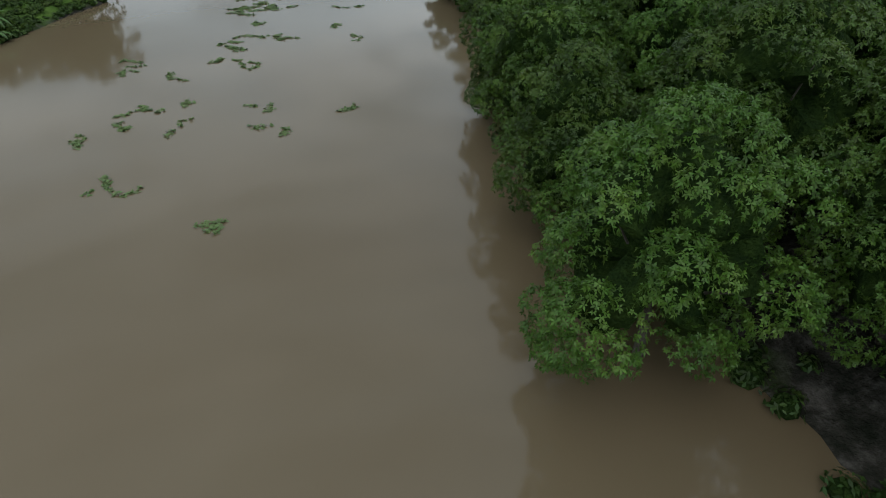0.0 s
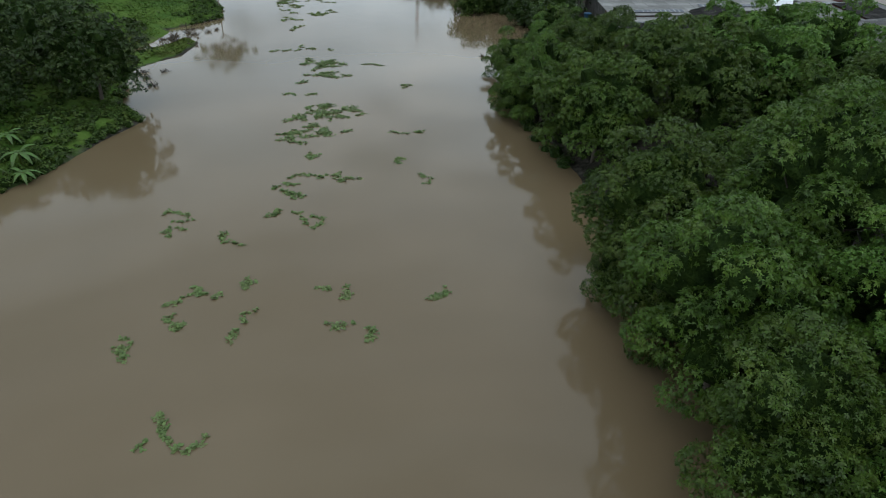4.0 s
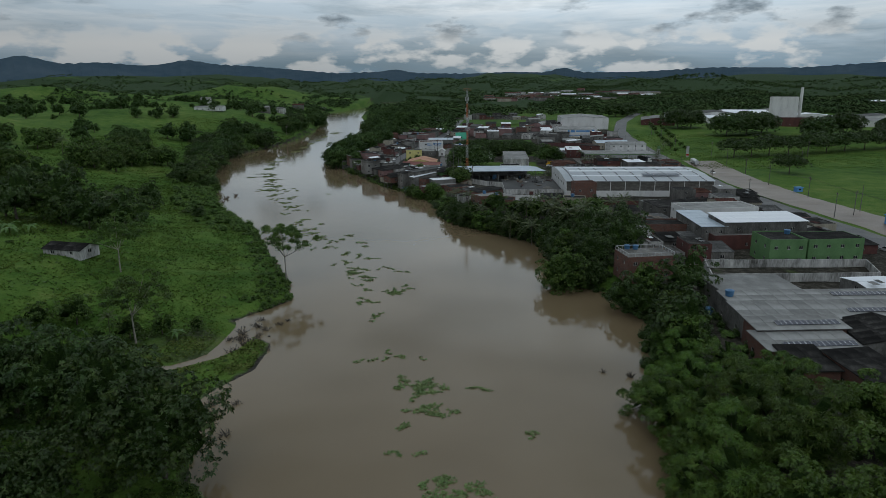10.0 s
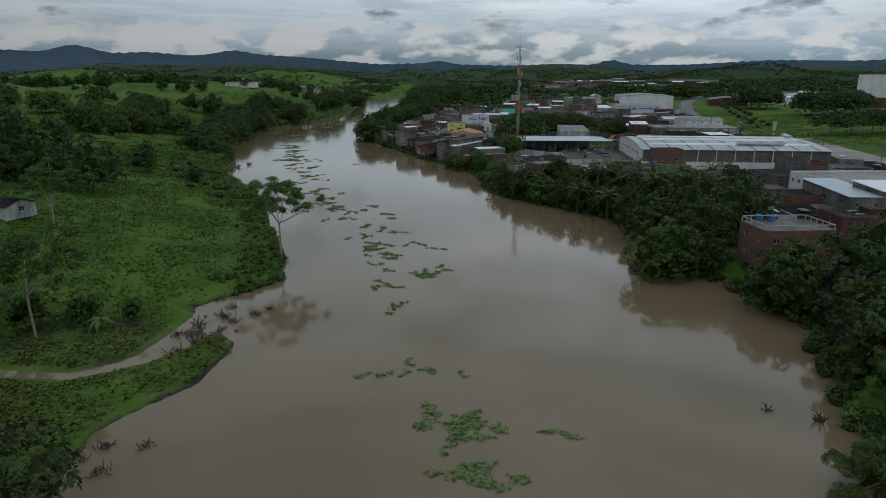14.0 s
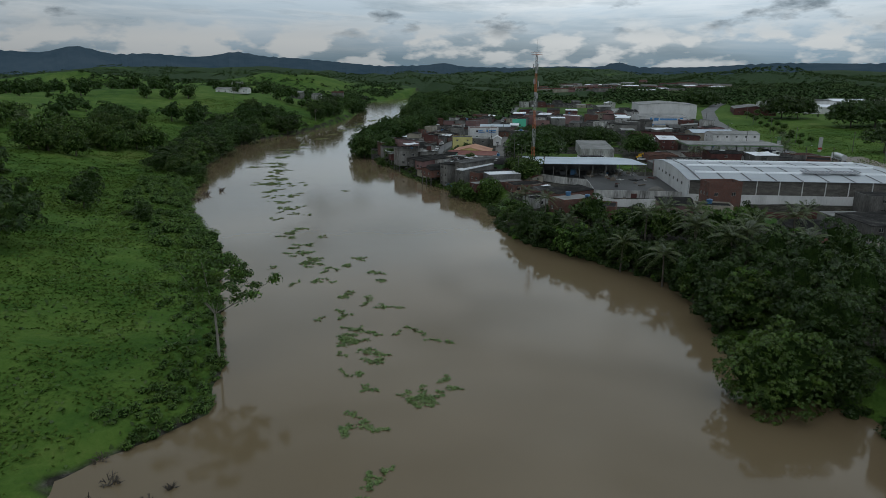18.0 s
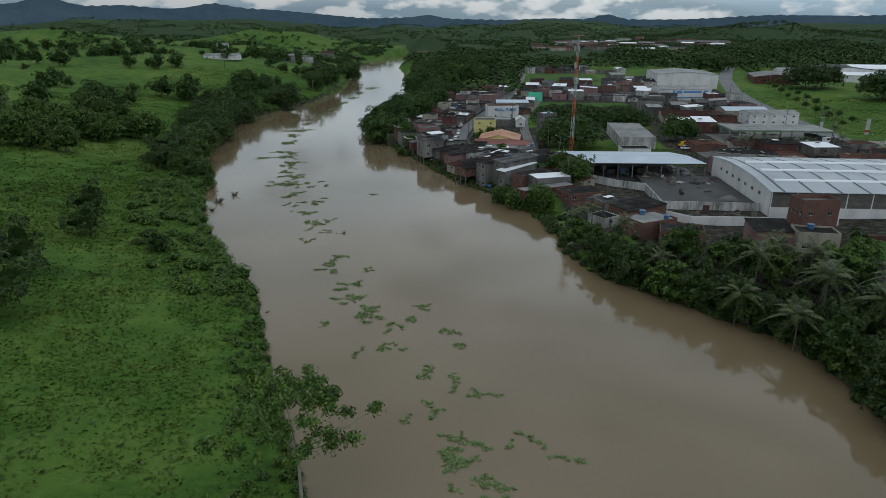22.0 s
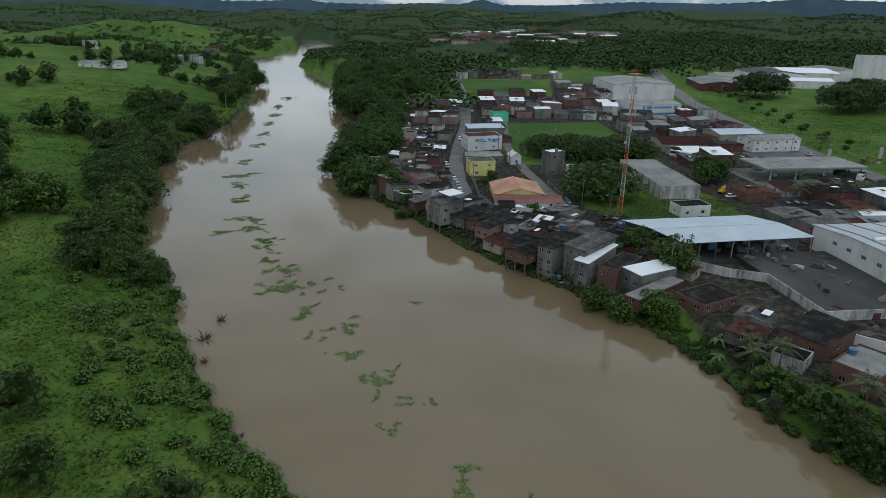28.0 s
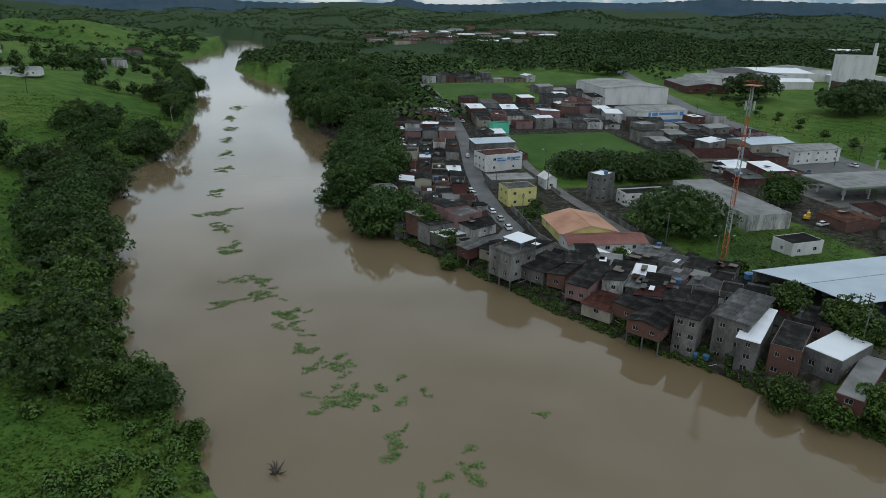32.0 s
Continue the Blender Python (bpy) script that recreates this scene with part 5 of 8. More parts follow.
def house(name, x, y, w, d, rot, h, wall, roof="shed", roof_mat=None, storeys=1, label="", category="house", wins=(2, 2, 2, 2), z=None, stilts=0.0, over=0.35, rise=0.9, seed=0, door=None, group="", parapet=0.5, wz=1.0, wsize=(1.1, 1.0), pieces=False):
    """A house: walls with real openings, windows with frames and panes, a door, a roof of sheets, stilts."""
    rng = random.Random(seed or int(abs(x * 31 + y * 17)))
    z = gz(x, y) if z is None else z
    t = thing(name, x, y, z, rot, label, category, group)
    LAST.append(t)
    FOOT.append((x, y, w, d, rot))
    wm = Mesh()
    hw, hd = w / 2, d / 2
    b0 = stilts if stilts else -0.6
    sides = [((-hw, -hd), (1, 0), w, (0, 1)), ((hw, -hd), (0, 1), d, (-1, 0)), ((hw, hd), (-1, 0), w, (0, -1)), ((-hw, hd), (0, -1), d, (1, 0))]
    frames = []
    sh = (h - max(stilts, 0)) / storeys
    for s, (o, u, W, inn) in enumerate(sides):
        holes = []
        n = wins[s]
        for st in range(storeys):
            for k in range(n):
                ww, wh = wsize[0] * rng.uniform(0.8, 1.2), wsize[1] * rng.uniform(0.9, 1.1)
                if n * 2.0 > W or sh < 1.9:
                    continue
                u0 = W * (k + 0.5) / n - ww / 2 + rng.uniform(-0.2, 0.2)
                z0 = (max(stilts, 0) - b0) + st * sh + min(wz, sh - wh - 0.3)
                if door == s and st == 0 and k == 0:
                    z0, ww, wh = max(stilts, 0) - b0 + 0.02, 0.95, 2.05
                holes.append((u0, z0, ww, wh))
        face(wm, (*o, b0), u, W, h - b0, holes, inn)
        for a, c, ww, wh in holes:
            frames.append((o, u, inn, a, c + b0, ww, wh))
    wm.quad((-hw, -hd, b0), (-hw, hd, b0), (hw, hd, b0), (hw, -hd, b0))
    wm.quad((-hw, -hd, h), (hw, -hd, h), (hw, hd, h), (-hw, hd, h))
    part("wall", wm, wall, t)
    for o, u, inn, a, c, ww, wh in frames:
        fm, pm = Mesh(), Mesh()
        P = lambda s, zz, dd: Vector((o[0] + u[0] * s + inn[0] * dd, o[1] + u[1] * s + inn[1] * dd, zz))
        f = 0.07
        for s0, s1, z0, z1 in ((a, a + ww, c, c + f), (a, a + ww, c + wh - f, c + wh), (a, a + f, c + f, c + wh - f), (a + ww - f, a + ww, c + f, c + wh - f), (a + ww / 2 - f / 2, a + ww / 2 + f / 2, c + f, c + wh - f)):
            fm.quad(P(s0, z0, 0.1), P(s1, z0, 0.1), P(s1, z1, 0.1), P(s0, z1, 0.1))
            fm.quad(P(s0, z0, 0.15), P(s0, z0, 0.1), P(s0, z1, 0.1), P(s0, z1, 0.15))
            fm.quad(P(s1, z0, 0.1), P(s1, z0, 0.15), P(s1, z1, 0.15), P(s1, z1, 0.1))
            fm.quad(P(s0, z1, 0.1), P(s1, z1, 0.1), P(s1, z1, 0.15), P(s0, z1, 0.15))
        if wh > 1.9:
            pm.quad(P(a, c, 0.14), P(a + ww, c, 0.14), P(a + ww, c + wh, 0.14), P(a, c + wh, 0.14))
            part("door", pm, M_WOOD, t)
        else:
            win = part("window", fm, M_FRAME, t)
            pm.quad(P(a, c, 0.145), P(a + ww, c, 0.145), P(a + ww, c + wh, 0.145), P(a, c + wh, 0.145))
            part("pane", pm, M_PANE, win)
    rm = Mesh()
    rmat = roof_mat or M_RDARK
    X, Y = hw + over, hd + over
    nu = max(2, int(w / 2.6))
    planes = []

    def sheets(mesh, a, b, c, d, n_u, n_v, r):
        plate(mesh, a, b, c, d, n_u, n_v, r)
        planes.append((a, b, c, d, n_u, n_v))

    if roof == "shed":
        sheets(rm, (-X, -Y, h + 0.08), (X, -Y, h + 0.08), (X, Y, h + rise), (-X, Y, h + rise), nu, max(2, int(d / 3.2)), rng)
        gm = Mesh()
        gm.v = [(-hw, -hd, h), (-hw, hd, h), (hw, hd, h), (hw, -hd, h), (-hw, -hd, h + 0.06), (-hw, hd, h + rise * 0.94), (hw, hd, h + rise * 0.94), (hw, -hd, h + 0.06)]
        gm.f = [(1, 0, 4, 5), (2, 1, 5, 6), (3, 2, 6, 7)]
        part("gable", gm, wall, t)
    elif roof == "shedx":
        sheets(rm, (-X, Y, h + 0.08), (-X, -Y, h + 0.08), (X, -Y, h + rise), (X, Y, h + rise), max(2, int(d / 2.6)), max(2, int(w / 3.2)), rng)
        gm = Mesh()
        gm.v = [(-hw, -hd, h), (hw, -hd, h), (hw, hd, h), (-hw, hd, h), (-hw, -hd, h + 0.06), (hw, -hd, h + rise * 0.94), (hw, hd, h + rise * 0.94), (-hw, hd, h + 0.06)]
        gm.f = [(0, 1, 5, 4), (1, 2, 6, 5), (2, 3, 7, 6)]
        part("gable", gm, wall, t)
    elif roof == "gable":
        for sy in (-1, 1):
            e = [(-X, sy * Y, h - 0.02), (X, sy * Y, h - 0.02), (X, 0, h + rise), (-X, 0, h + rise)]
            sheets(rm, *(e if sy < 0 else [e[1], e[0], e[3], e[2]]), nu, max(2, int(d / 5)), rng)
        rm.tube((-X, 0, h + rise + 0.03), (X, 0, h + rise + 0.03), 0.11, n=6)
        gm = Mesh()
        for sx in (-1, 1):
            gm.quad((sx * hw, -hd, h), (sx * hw, hd, h), (sx * hw, 0, h + rise * 0.97))
        part("gable", gm, wall, t)
    elif roof == "gabley":
        for sx in (-1, 1):
            e = [(sx * X, -Y, h - 0.02), (sx * X, Y, h - 0.02), (0, Y, h + rise), (0, -Y, h + rise)]
            sheets(rm, *(e if sx > 0 else [e[1], e[0], e[3], e[2]]), max(2, int(d / 2.6)), max(2, int(w / 5)), rng)
        rm.tube((0, -Y, h + rise + 0.03), (0, Y, h + rise + 0.03), 0.11, n=6)
        gm = Mesh()
        for sy in (-1, 1):
            gm.quad((-hw, sy * hd, h), (hw, sy * hd, h), (0, sy * hd, h + rise * 0.97))
        part("gable", gm, wall, t)
    else:
        rm.box(-hw + 0.15, -hd + 0.15, h + 0.01, hw - 0.15, hd - 0.15, h + 0.14)
        pm = Mesh()
        for bx in ((-hw, -hd, hw, -hd + 0.15), (-hw, hd - 0.15, hw, hd), (-hw, -hd + 0.15, -hw + 0.15, hd - 0.15), (hw - 0.15, -hd + 0.15, hw, hd - 0.15)):
            pm.box(bx[0], bx[1], h + 0.004, bx[2], bx[3], h + parapet)
        part("parapet", pm, wall, t)
    roof_ob = part("roof", rm, rmat, t)
    if pieces:
        for pl in planes:
            sheet_parts(*pl, rng, rmat, roof_ob)
    if stilts:
        for px in np.linspace(-hw + 0.2, hw - 0.2, max(2, int(w / 2.4))):
            for py in np.linspace(-hd + 0.2, hd - 0.2, max(2, int(d / 3.5))):
                sm = Mesh()
                wx = x + px * math.cos(radians(rot)) - py * math.sin(radians(rot))
                wy = y + px * math.sin(radians(rot)) + py * math.cos(radians(rot))
                low = min(gz(wx, wy) - z, stilts - 0.3)
                sm.box(px - 0.12, py - 0.12, low - 0.6, px + 0.12, py + 0.12, stilts)
                part("stilt", sm, M_CONC, t)
    return t


RIVER = "riverside houses"
# riverside row, from the shed upstream
house("house", -41.8, 377.5, 7.0, 12.0, -69, 4.2, M_CONC, "flat", M_RWHITE, 1, "grey block house with a bright white metal roof", wins=(2, 2, 2, 2), z=4.0, group=RIVER, parapet=0.02)
house("house", -43.5, 369.6, 19.0, 4.4, 33, 2.3, M_REDWALL, "flat", M_RLIGHT, 1, "low brick house under a patchy white roof", wins=(2, 1, 2, 1), z=4.0, group=RIVER, parapet=0.02)
house("house", -33.5, 363.5, 8.4, 12.0, -68, 5.2, M_BRICK, "flat", M_RDARK, 2, "red brick two-storey house with a dark flat roof", wins=(2, 3, 1, 2), z=1.6, group=RIVER, parapet=0.25)
house("house", -52.5, 391.5, 6.6, 13.5, -56, 10.0, M_PLASTER, "shed", M_RGREY, 3, "three-storey grey rendered house with a grey sheet roof", wins=(2, 2, 1, 2), z=0.4, group=RIVER, rise=1.2, over=0.5, pieces=True)
house("house", -52.2, 387.5, 3.8, 14.0, -50, 7.6, M_CONC, "shed", M_RWHITE, 3, "narrow concrete house with a white metal roof", wins=(1, 0, 1, 1), z=0.6, group=RIVER, rise=1.5, pieces=True)
house("house", -47.0, 383.5, 5.5, 13.0, -50, 6.6, M_BRICK, "flat", M_RDARK, 2, "brick house with a blackened flat roof", wins=(2, 1, 1, 2), z=1.2, group=RIVER, parapet=0.2)
house("house", -59.4, 397.2, 4.8, 13.5, -50, 8.6, M_PLASTER, "shed", M_RDARK, 3, "tall grey rendered house above the water", wins=(2, 1, 1, 2), z=0.4, group=RIVER, rise=0.5, pieces=True)
house("house", -66.8, 400.2, 7.4, 12.5, -54, 6.1, M_BRICK, "gabley", M_RDARK, 1, "brick house on concrete stilts over the flood", wins=(2, 2, 2, 2), z=0.3, stilts=3.2, group=RIVER, rise=0.9, pieces=True)
house("house", -66.3, 408.0, 7.0, 11.0, -60, 5.6, M_BRICK, "shed", M_RDARK, 1, "low brick house with a blackened roof", wins=(1, 1, 1, 1), z=0.8, stilts=2.4, group=RIVER, pieces=True)
house("house", -73.6, 420.6, 5.6, 10.5, -50, 6.4, M_PINK, "shed", M_RDARK, 1, "faded pink house with a stilted balcony", wins=(2, 2, 1, 2), z=0.6, stilts=2.6, group=RIVER, pieces=True)
house("house", -74.9, 429.2, 4.8, 11.5, -50, 5.4, M_BRICK, "shedx", M_RDARK, 1, "small brick stilt house", wins=(1, 2, 1, 2), z=0.8, stilts=2.2, group=RIVER, pieces=True)
house("house", -78.8, 434.0, 7.6, 11.5, -58, 4.8, M_PLASTER, "shed", M_RDARK, 1, "low house with a patched dark roof", wins=(2, 1, 1, 1), z=1.4, stilts=1.4, group=RIVER, pieces=True)
house("house", -86.6, 437.3, 8.0, 9.0, -64, 7.8, M_PLASTER, "flat", M_CONC, 2, "two-storey bare concrete house with a roof terrace", wins=(2, 2, 2, 2), z=1.6, stilts=1.2, group=RIVER, parapet=0.9)
house("house", -93.4, 451.5, 5.0, 6.6, -66, 4.6, M_REDWALL, "shed", M_RGREY, 1, "small red stilt house at the water", wins=(1, 1, 1, 1), z=1.4, stilts=1.8, group=RIVER, pieces=True)

# town blocks
house("community_hall", -56.2, 543.5, 17.2, 10.5, 10, 6.6, M_WHITE, "flat", M_RRED, 2, "white hall with blue writing on its gable front", "building", (2, 2, 0, 3), parapet=0.3)
house("shop_building", -49.7, 573, 19, 9.0, 3, 4.6, M_CONC, "shed", M_RBLUE, 1, "low building with a pale blue metal roof", "building", (3, 1, 0, 1))
house("workshop", -60, 517, 17, 10.5, -3, 3.0, M_CONC, "flat", M_RLIGHT, 1, "grey workshop with a patched flat roof", "building", (3, 1, 0, 2), parapet=0.3)
house("yellow_house", -65.0, 494.5, 10.5, 8.5, 4, 6.0, M_YELLOW, "flat", M_RGREY, 2, "bright yellow two-storey house with a grey roof", "house", (2, 2, 1, 2), parapet=0.25)
house("house", -57.5, 460, 17.5, 18, -4, 2.6, M_YELLOW, "gabley", M_RORANGE, 1, "wide house with an orange clay tile roof", wins=(3, 2, 2, 2), rise=2.2)
house("hall", -56.5, 446.4, 22.5, 9.6, -7, 2.6, M_WHITE, "gable", M_RHALL, 1, "white hall with a faded red roof", "building", (3, 1, 0, 1), rise=1.3)
house("house", -34.8, 492.5, 6.0, 7.5, -62, 9.4, M_CONC, "flat", M_RWHITE, 3, "tall unplastered tower house with a white canopy", wins=(2, 2, 1, 1))
house("house", -21.6, 485.7, 17, 7, 0, 4.2, M_WHITE, "flat", M_RDARK, 2, "white flat-roofed house with a dark roof", wins=(3, 1, 2, 2))
house("depot", 1.6, 472, 15, 44, -2, 4.8, M_OLDWHITE, "flat", M_RLIGHT, 1, "long stained concrete depot with a pale flat roof", "building", (0, 3, 2, 0), parapet=0.35)
house("pump_house", -4.0, 432.3, 11, 7, 5, 3.6, M_WHITE, "flat", M_RDARK, 1, "small white pump house with a dark roof", "building", (2, 1, 0, 1), parapet=0.2)
house("office_house", 86, 533, 26, 13, 5, 6.0, M_WHITE, "gable", M_RLIGHT, 2, "white two-storey house with a pale roof", "house", (5, 2, 3, 2), rise=1.2)
house("storehouse", 80, 556, 24, 17, 2, 4.5, M_CREAM, "gable", M_RBLUE, 1, "storehouse with a broad pale metal roof", "building", (3, 1, 0, 2), rise=1.3)
house("house", 44, 538, 26, 20, -8, 3.6, M_CREAM, "gable", M_RRED, 1, "low house with a red clay tile roof", wins=(4, 2, 2, 2), rise=1.9)
house("shop_building", 66, 634, 33, 24, 3, 6.5, M_WHITE, "gable", M_RLIGHT, 1, "white shop building with a blue lettered front", "building", (0, 2, 0, 2), rise=1.4)
house("warehouse_hall", 84, 706, 44, 52, -4, 10.0, M_WHITE, "gabley", M_RLIGHT, 1, "huge plain off-white warehouse", "building", (0, 0, 0, 0), rise=1.5)
house("market_hall", 168, 744, 32, 52, -14, 4.8, M_REDWALL, "gabley", M_RLIGHT, 1, "low red hall with a wide pale roof", "building", (4, 5, 2, 4), rise=2.2)

# near built-up plots
NEAR = "near workshops"
house("house", 17.8, 223, 13, 9, 10, 6.4, M_BRICK, "flat", M_CONC, 2, "brick house with a white-railed roof terrace", wins=(3, 2, 2, 2), group=NEAR, parapet=0.2)
house("workshop", 36.3, 201, 19, 12, 3, 5.0, M_CONC, "flat", M_RLIGHT, 1, "workshop with a pale beige roof", "building", (2, 1, 0, 1), group=NEAR, parapet=0.05)
house("workshop", 45, 190.4, 38, 5.2, 3, 5.2, M_CONC, "shed", M_RLIGHT, 1, "narrow workshop with a pale roof", "building", (0, 0, 0, 1), group=NEAR, rise=0.5, pieces=True)
house("workshop", 46, 182.8, 40, 9.0, 3, 4.6, M_CONC, "shed", M_RLIGHT, 1, "broad workshop with a pale sheet roof", "building", (0, 0, 0, 1), group=NEAR, rise=0.8, pieces=True)
house("workshop", 34.6, 174.8, 18, 5.6, 4, 4.6, M_BRICK, "shed", M_RLIGHT, 1, "workshop with solar panels on its roof", "building", (2, 0, 0, 1), group=NEAR, rise=0.6, pieces=True)
house("workshop", 33.3, 168.2, 17.6, 8, 4, 3.8, M_BRICK, "shed", M_RLIGHT, 1, "brick workshop with a pale roof", "building", (2, 0, 0, 2), group=NEAR, rise=0.7, pieces=True)
house("house", 50, 171.5, 13, 13, -8, 4.4, M_CONC, "gabley", M_RDARK, 1, "house with a blackened gable roof", wins=(2, 1, 1, 1), group=NEAR, rise=1.7, pieces=True)
house("house", 29.7, 160.5, 7, 9, 2, 3.4, M_BRICK, "shed", M_RDARK, 1, "brick house with a dark roof", wins=(2, 1, 0, 2), group=NEAR, pieces=True)
house("house", 38.5, 157.5, 9, 11, 10, 3.8, M_BRICK, "shed", M_RDARK, 1, "brick shed with a dark patched roof", wins=(2, 1, 0, 1), group=NEAR, pieces=True)
house("green_house", 60.6, 239, 10.5, 11, 3, 7.0, M_GREEN, "flat", M_RDARK, 2, "green two-storey house with a dark roof", "house", (3, 2, 2, 2), group=NEAR)
house("green_house", 75.2, 241, 16.5, 9.5, 6, 6.9, M_GREEN, "flat", M_RDARK, 2, "long green two-storey house", "house", (4, 2, 3, 2), group=NEAR, parapet=0.2)
house("shop_building", 64, 262, 26.5, 12, 5, 7.6, M_PLASTER, "shed", M_RWHITE, 2, "grey building with a bright white roof", "building", (3, 2, 1, 2), group=NEAR, rise=0.8, pieces=True)
house("shop_building", 47.5, 266, 8, 22, 3, 6.4, M_PLASTER, "shed", M_RBLUE, 2, "grey rendered building with a metal roof", "building", (2, 2, 0, 3), group=NEAR, pieces=True)
house("white_building", 60, 288, 27, 12, 8, 6.6, M_WHITE, "flat", M_RLIGHT, 2, "white building with a pale roof", "building", (4, 2, 2, 4), group=NEAR)
house("house", 39, 271, 18, 9, 3, 4.2, M_BRICK, "flat", M_RDARK, 1, "red brick house with a flat roof", wins=(3, 1, 0, 1), group=NEAR)
house("house", 53.5, 255, 14, 7, 5, 4.0, M_REDWALL, "flat", M_CONC, 1, "unfinished red house with a concrete roof", wins=(2, 1, 0, 1), group=NEAR)
house("house", 21, 334, 9.5, 6, 8, 7.6, M_BRICK, "flat", M_CONC, 2, "unfinished brick house without a roof", wins=(2, 2, 0, 3), parapet=1.2)
house("house", 6.0, 322, 9, 8, 0, 4.2, M_PINK, "shed", M_RDARK, 1, "pink house with a dark roof", wins=(2, 1, 0, 1))
house("house", 14.5, 318, 9, 6, -6, 4.4, M_CREAM, "flat", M_RDARK, 1, "cream house with wide windows", wins=(2, 1, 0, 1), wsize=(1.8, 1.1))
house("house", -21, 342, 9, 12, -64, 3.6, M_BRICK, "shed", M_RDARK, 1, "low brick house with a grey patched roof", wins=(2, 1, 1, 1))
house("house", -21, 328, 8, 11, -60, 4.0, M_BRICK, "flat", M_RLIGHT, 1, "red brick house with a grey roof", wins=(2, 1, 1, 1))
house("house", -15, 320, 10, 8, -12, 3.6, M_BRICK, "flat", M_RDARK, 1, "brick house beside the bank trees", wins=(2, 1, 1, 1))

# pasture side
house("ruined_cottage", -139, 223, 12, 7, -12, 2.2, M_OLDWHITE, "gable", M_RDARK, 1, "ruined whitewashed cottage with a collapsing roof", "house", (2, 1, 0, 1), rise=1.2, pieces=True)
house("farmhouse", -304, 756, 30, 12, 4, 3.5, M_WHITE, "gable", M_RLIGHT, 1, "long low white farmhouse on the hill", "house", (5, 1, 0, 1), rise=1.4)


# ---- packed town houses ----
WALLS = [M_PLASTER, M_BRICK, M_CONC, M_CONC, M_PLASTER, M_REDWALL, M_OLDWHITE, M_PINK, M_CREAM]
ROOFS = [M_RDARK] * 7 + [M_RGREY] * 2 + [M_RRED] * 2 + [M_RLIGHT, M_RWHITE, M_RWHITE]
KIND = {M_RDARK: "blackened sheet roof", M_RGREY: "grey sheet roof", M_RRED: "dull red tile roof", M_RLIGHT: "pale sheet roof", M_RWHITE: "white metal roof"}
WKIND = {M_PLASTER: "grey rendered", M_BRICK: "raw brick", M_CONC: "bare concrete", M_CREAM: "cream painted", M_REDWALL: "red-brown", M_OLDWHITE: "stained white", M_PINK: "faded pink"}
brnd = random.Random(77)


def roof_patches(t, w, d, h, kind):
    """New pale sheets, stones or boards lying on an old roof."""
    for k in range(brnd.randint(1, 3)):
        m = Mesh()
        x, y = brnd.uniform(-0.32, 0.32) * w, brnd.uniform(-0.3, 0.3) * d
        a, b = brnd.uniform(0.4, 1.0), brnd.uniform(0.7, 1.8)
        z = h + {"flat": 0.18, "gable": 1.15, "gabley": 1.15}.get(kind, 0.95)
        m.box(x - a, y - b, z, x + a, y + b, z + 0.06)
        part("loose_sheet", m, brnd.choice([M_RWHITE, M_RLIGHT, M_RGREY, M_RGREY, M_WOOD, M_RRED]), t)


def row(x0, y0, x1, y1, n, depth, turn, hmin=2.2, hmax=2.9, two=0.2, roofs=None, gap=0.97):
    """A terrace of n houses along a line, each a little different."""
    L = math.hypot(x1 - x0, y1 - y0) / n
    ang = math.degrees(math.atan2(y1 - y0, x1 - x0)) + turn
    for k in range(n):
        u = (k + 0.5) / n
        rm, wl_ = brnd.choice(roofs or ROOFS), brnd.choice(WALLS)
        st = 2 if brnd.random() < two else 1
        h = brnd.uniform(hmin, hmax) + (2.6 if st == 2 else 0)
        kind = brnd.choice(["shed", "shed", "gable", "gabley", "shedx", "flat"])
        house("house", x0 + (x1 - x0) * u + brnd.uniform(-0.5, 0.5), y0 + (y1 - y0) * u + brnd.uniform(-0.4, 0.4), L * gap * brnd.uniform(0.9, 1.0), depth * brnd.uniform(0.98, 1.16), ang + brnd.uniform(-3, 3), h, wl_, kind, rm, st,
              f"{'two-storey' if st == 2 else 'low'} {WKIND[wl_]} terraced house with a {KIND[rm]}", wins=((1, 0, 0, 1) if st == 1 else (2, 0, 0, 1)) if y0 < 600 else (1, 0, 0, 0), rise=brnd.uniform(0.5, 1.1), over=brnd.uniform(0.1, 0.4), group="packed town houses", parapet=brnd.choice([0.1, 0.4, 0.7]))
        if brnd.random() < 0.5:
            roof_patches(LAST[-1], L * gap, depth, h, kind)


DK = [M_RDARK] * 8 + [M_RGREY, M_RGREY, M_RRED, M_RRED, M_RWHITE, M_RLIGHT]
# between the bank and the street
row(-95, 461, -104, 478, 3, 9, 0, roofs=DK)
row(-86, 462, -98, 487, 4, 9, 0, roofs=DK)
row(-105, 487, -110, 505, 3, 8, 0, roofs=DK)
row(-84, 485, -97, 489, 2, 9, 0, roofs=[M_RDARK])
row(-80, 494, -97, 497, 3, 8, 0, roofs=DK)
row(-80, 503, -103, 508, 4, 7.5, 0, roofs=DK)
row(-78, 511, -103, 516, 4, 7, 0, roofs=DK)
row(-77, 519, -101, 524, 4, 7.5, 0, roofs=DK)
row(-75, 527, -99, 533, 4, 7.5, 0, roofs=DK)
row(-74, 536, -97, 541, 4, 8, 0, roofs=DK)
row(-72, 545, -96, 551, 4, 8, 0, roofs=DK)
row(-70, 554, -93, 560, 4, 8, 0, roofs=DK)
row(-68, 563, -91, 570, 4, 9, 0, roofs=DK)
row(-66, 573, -88, 580, 4, 9, 0, roofs=DK)
row(-63, 584, -86, 591, 4, 10, 0, roofs=DK)
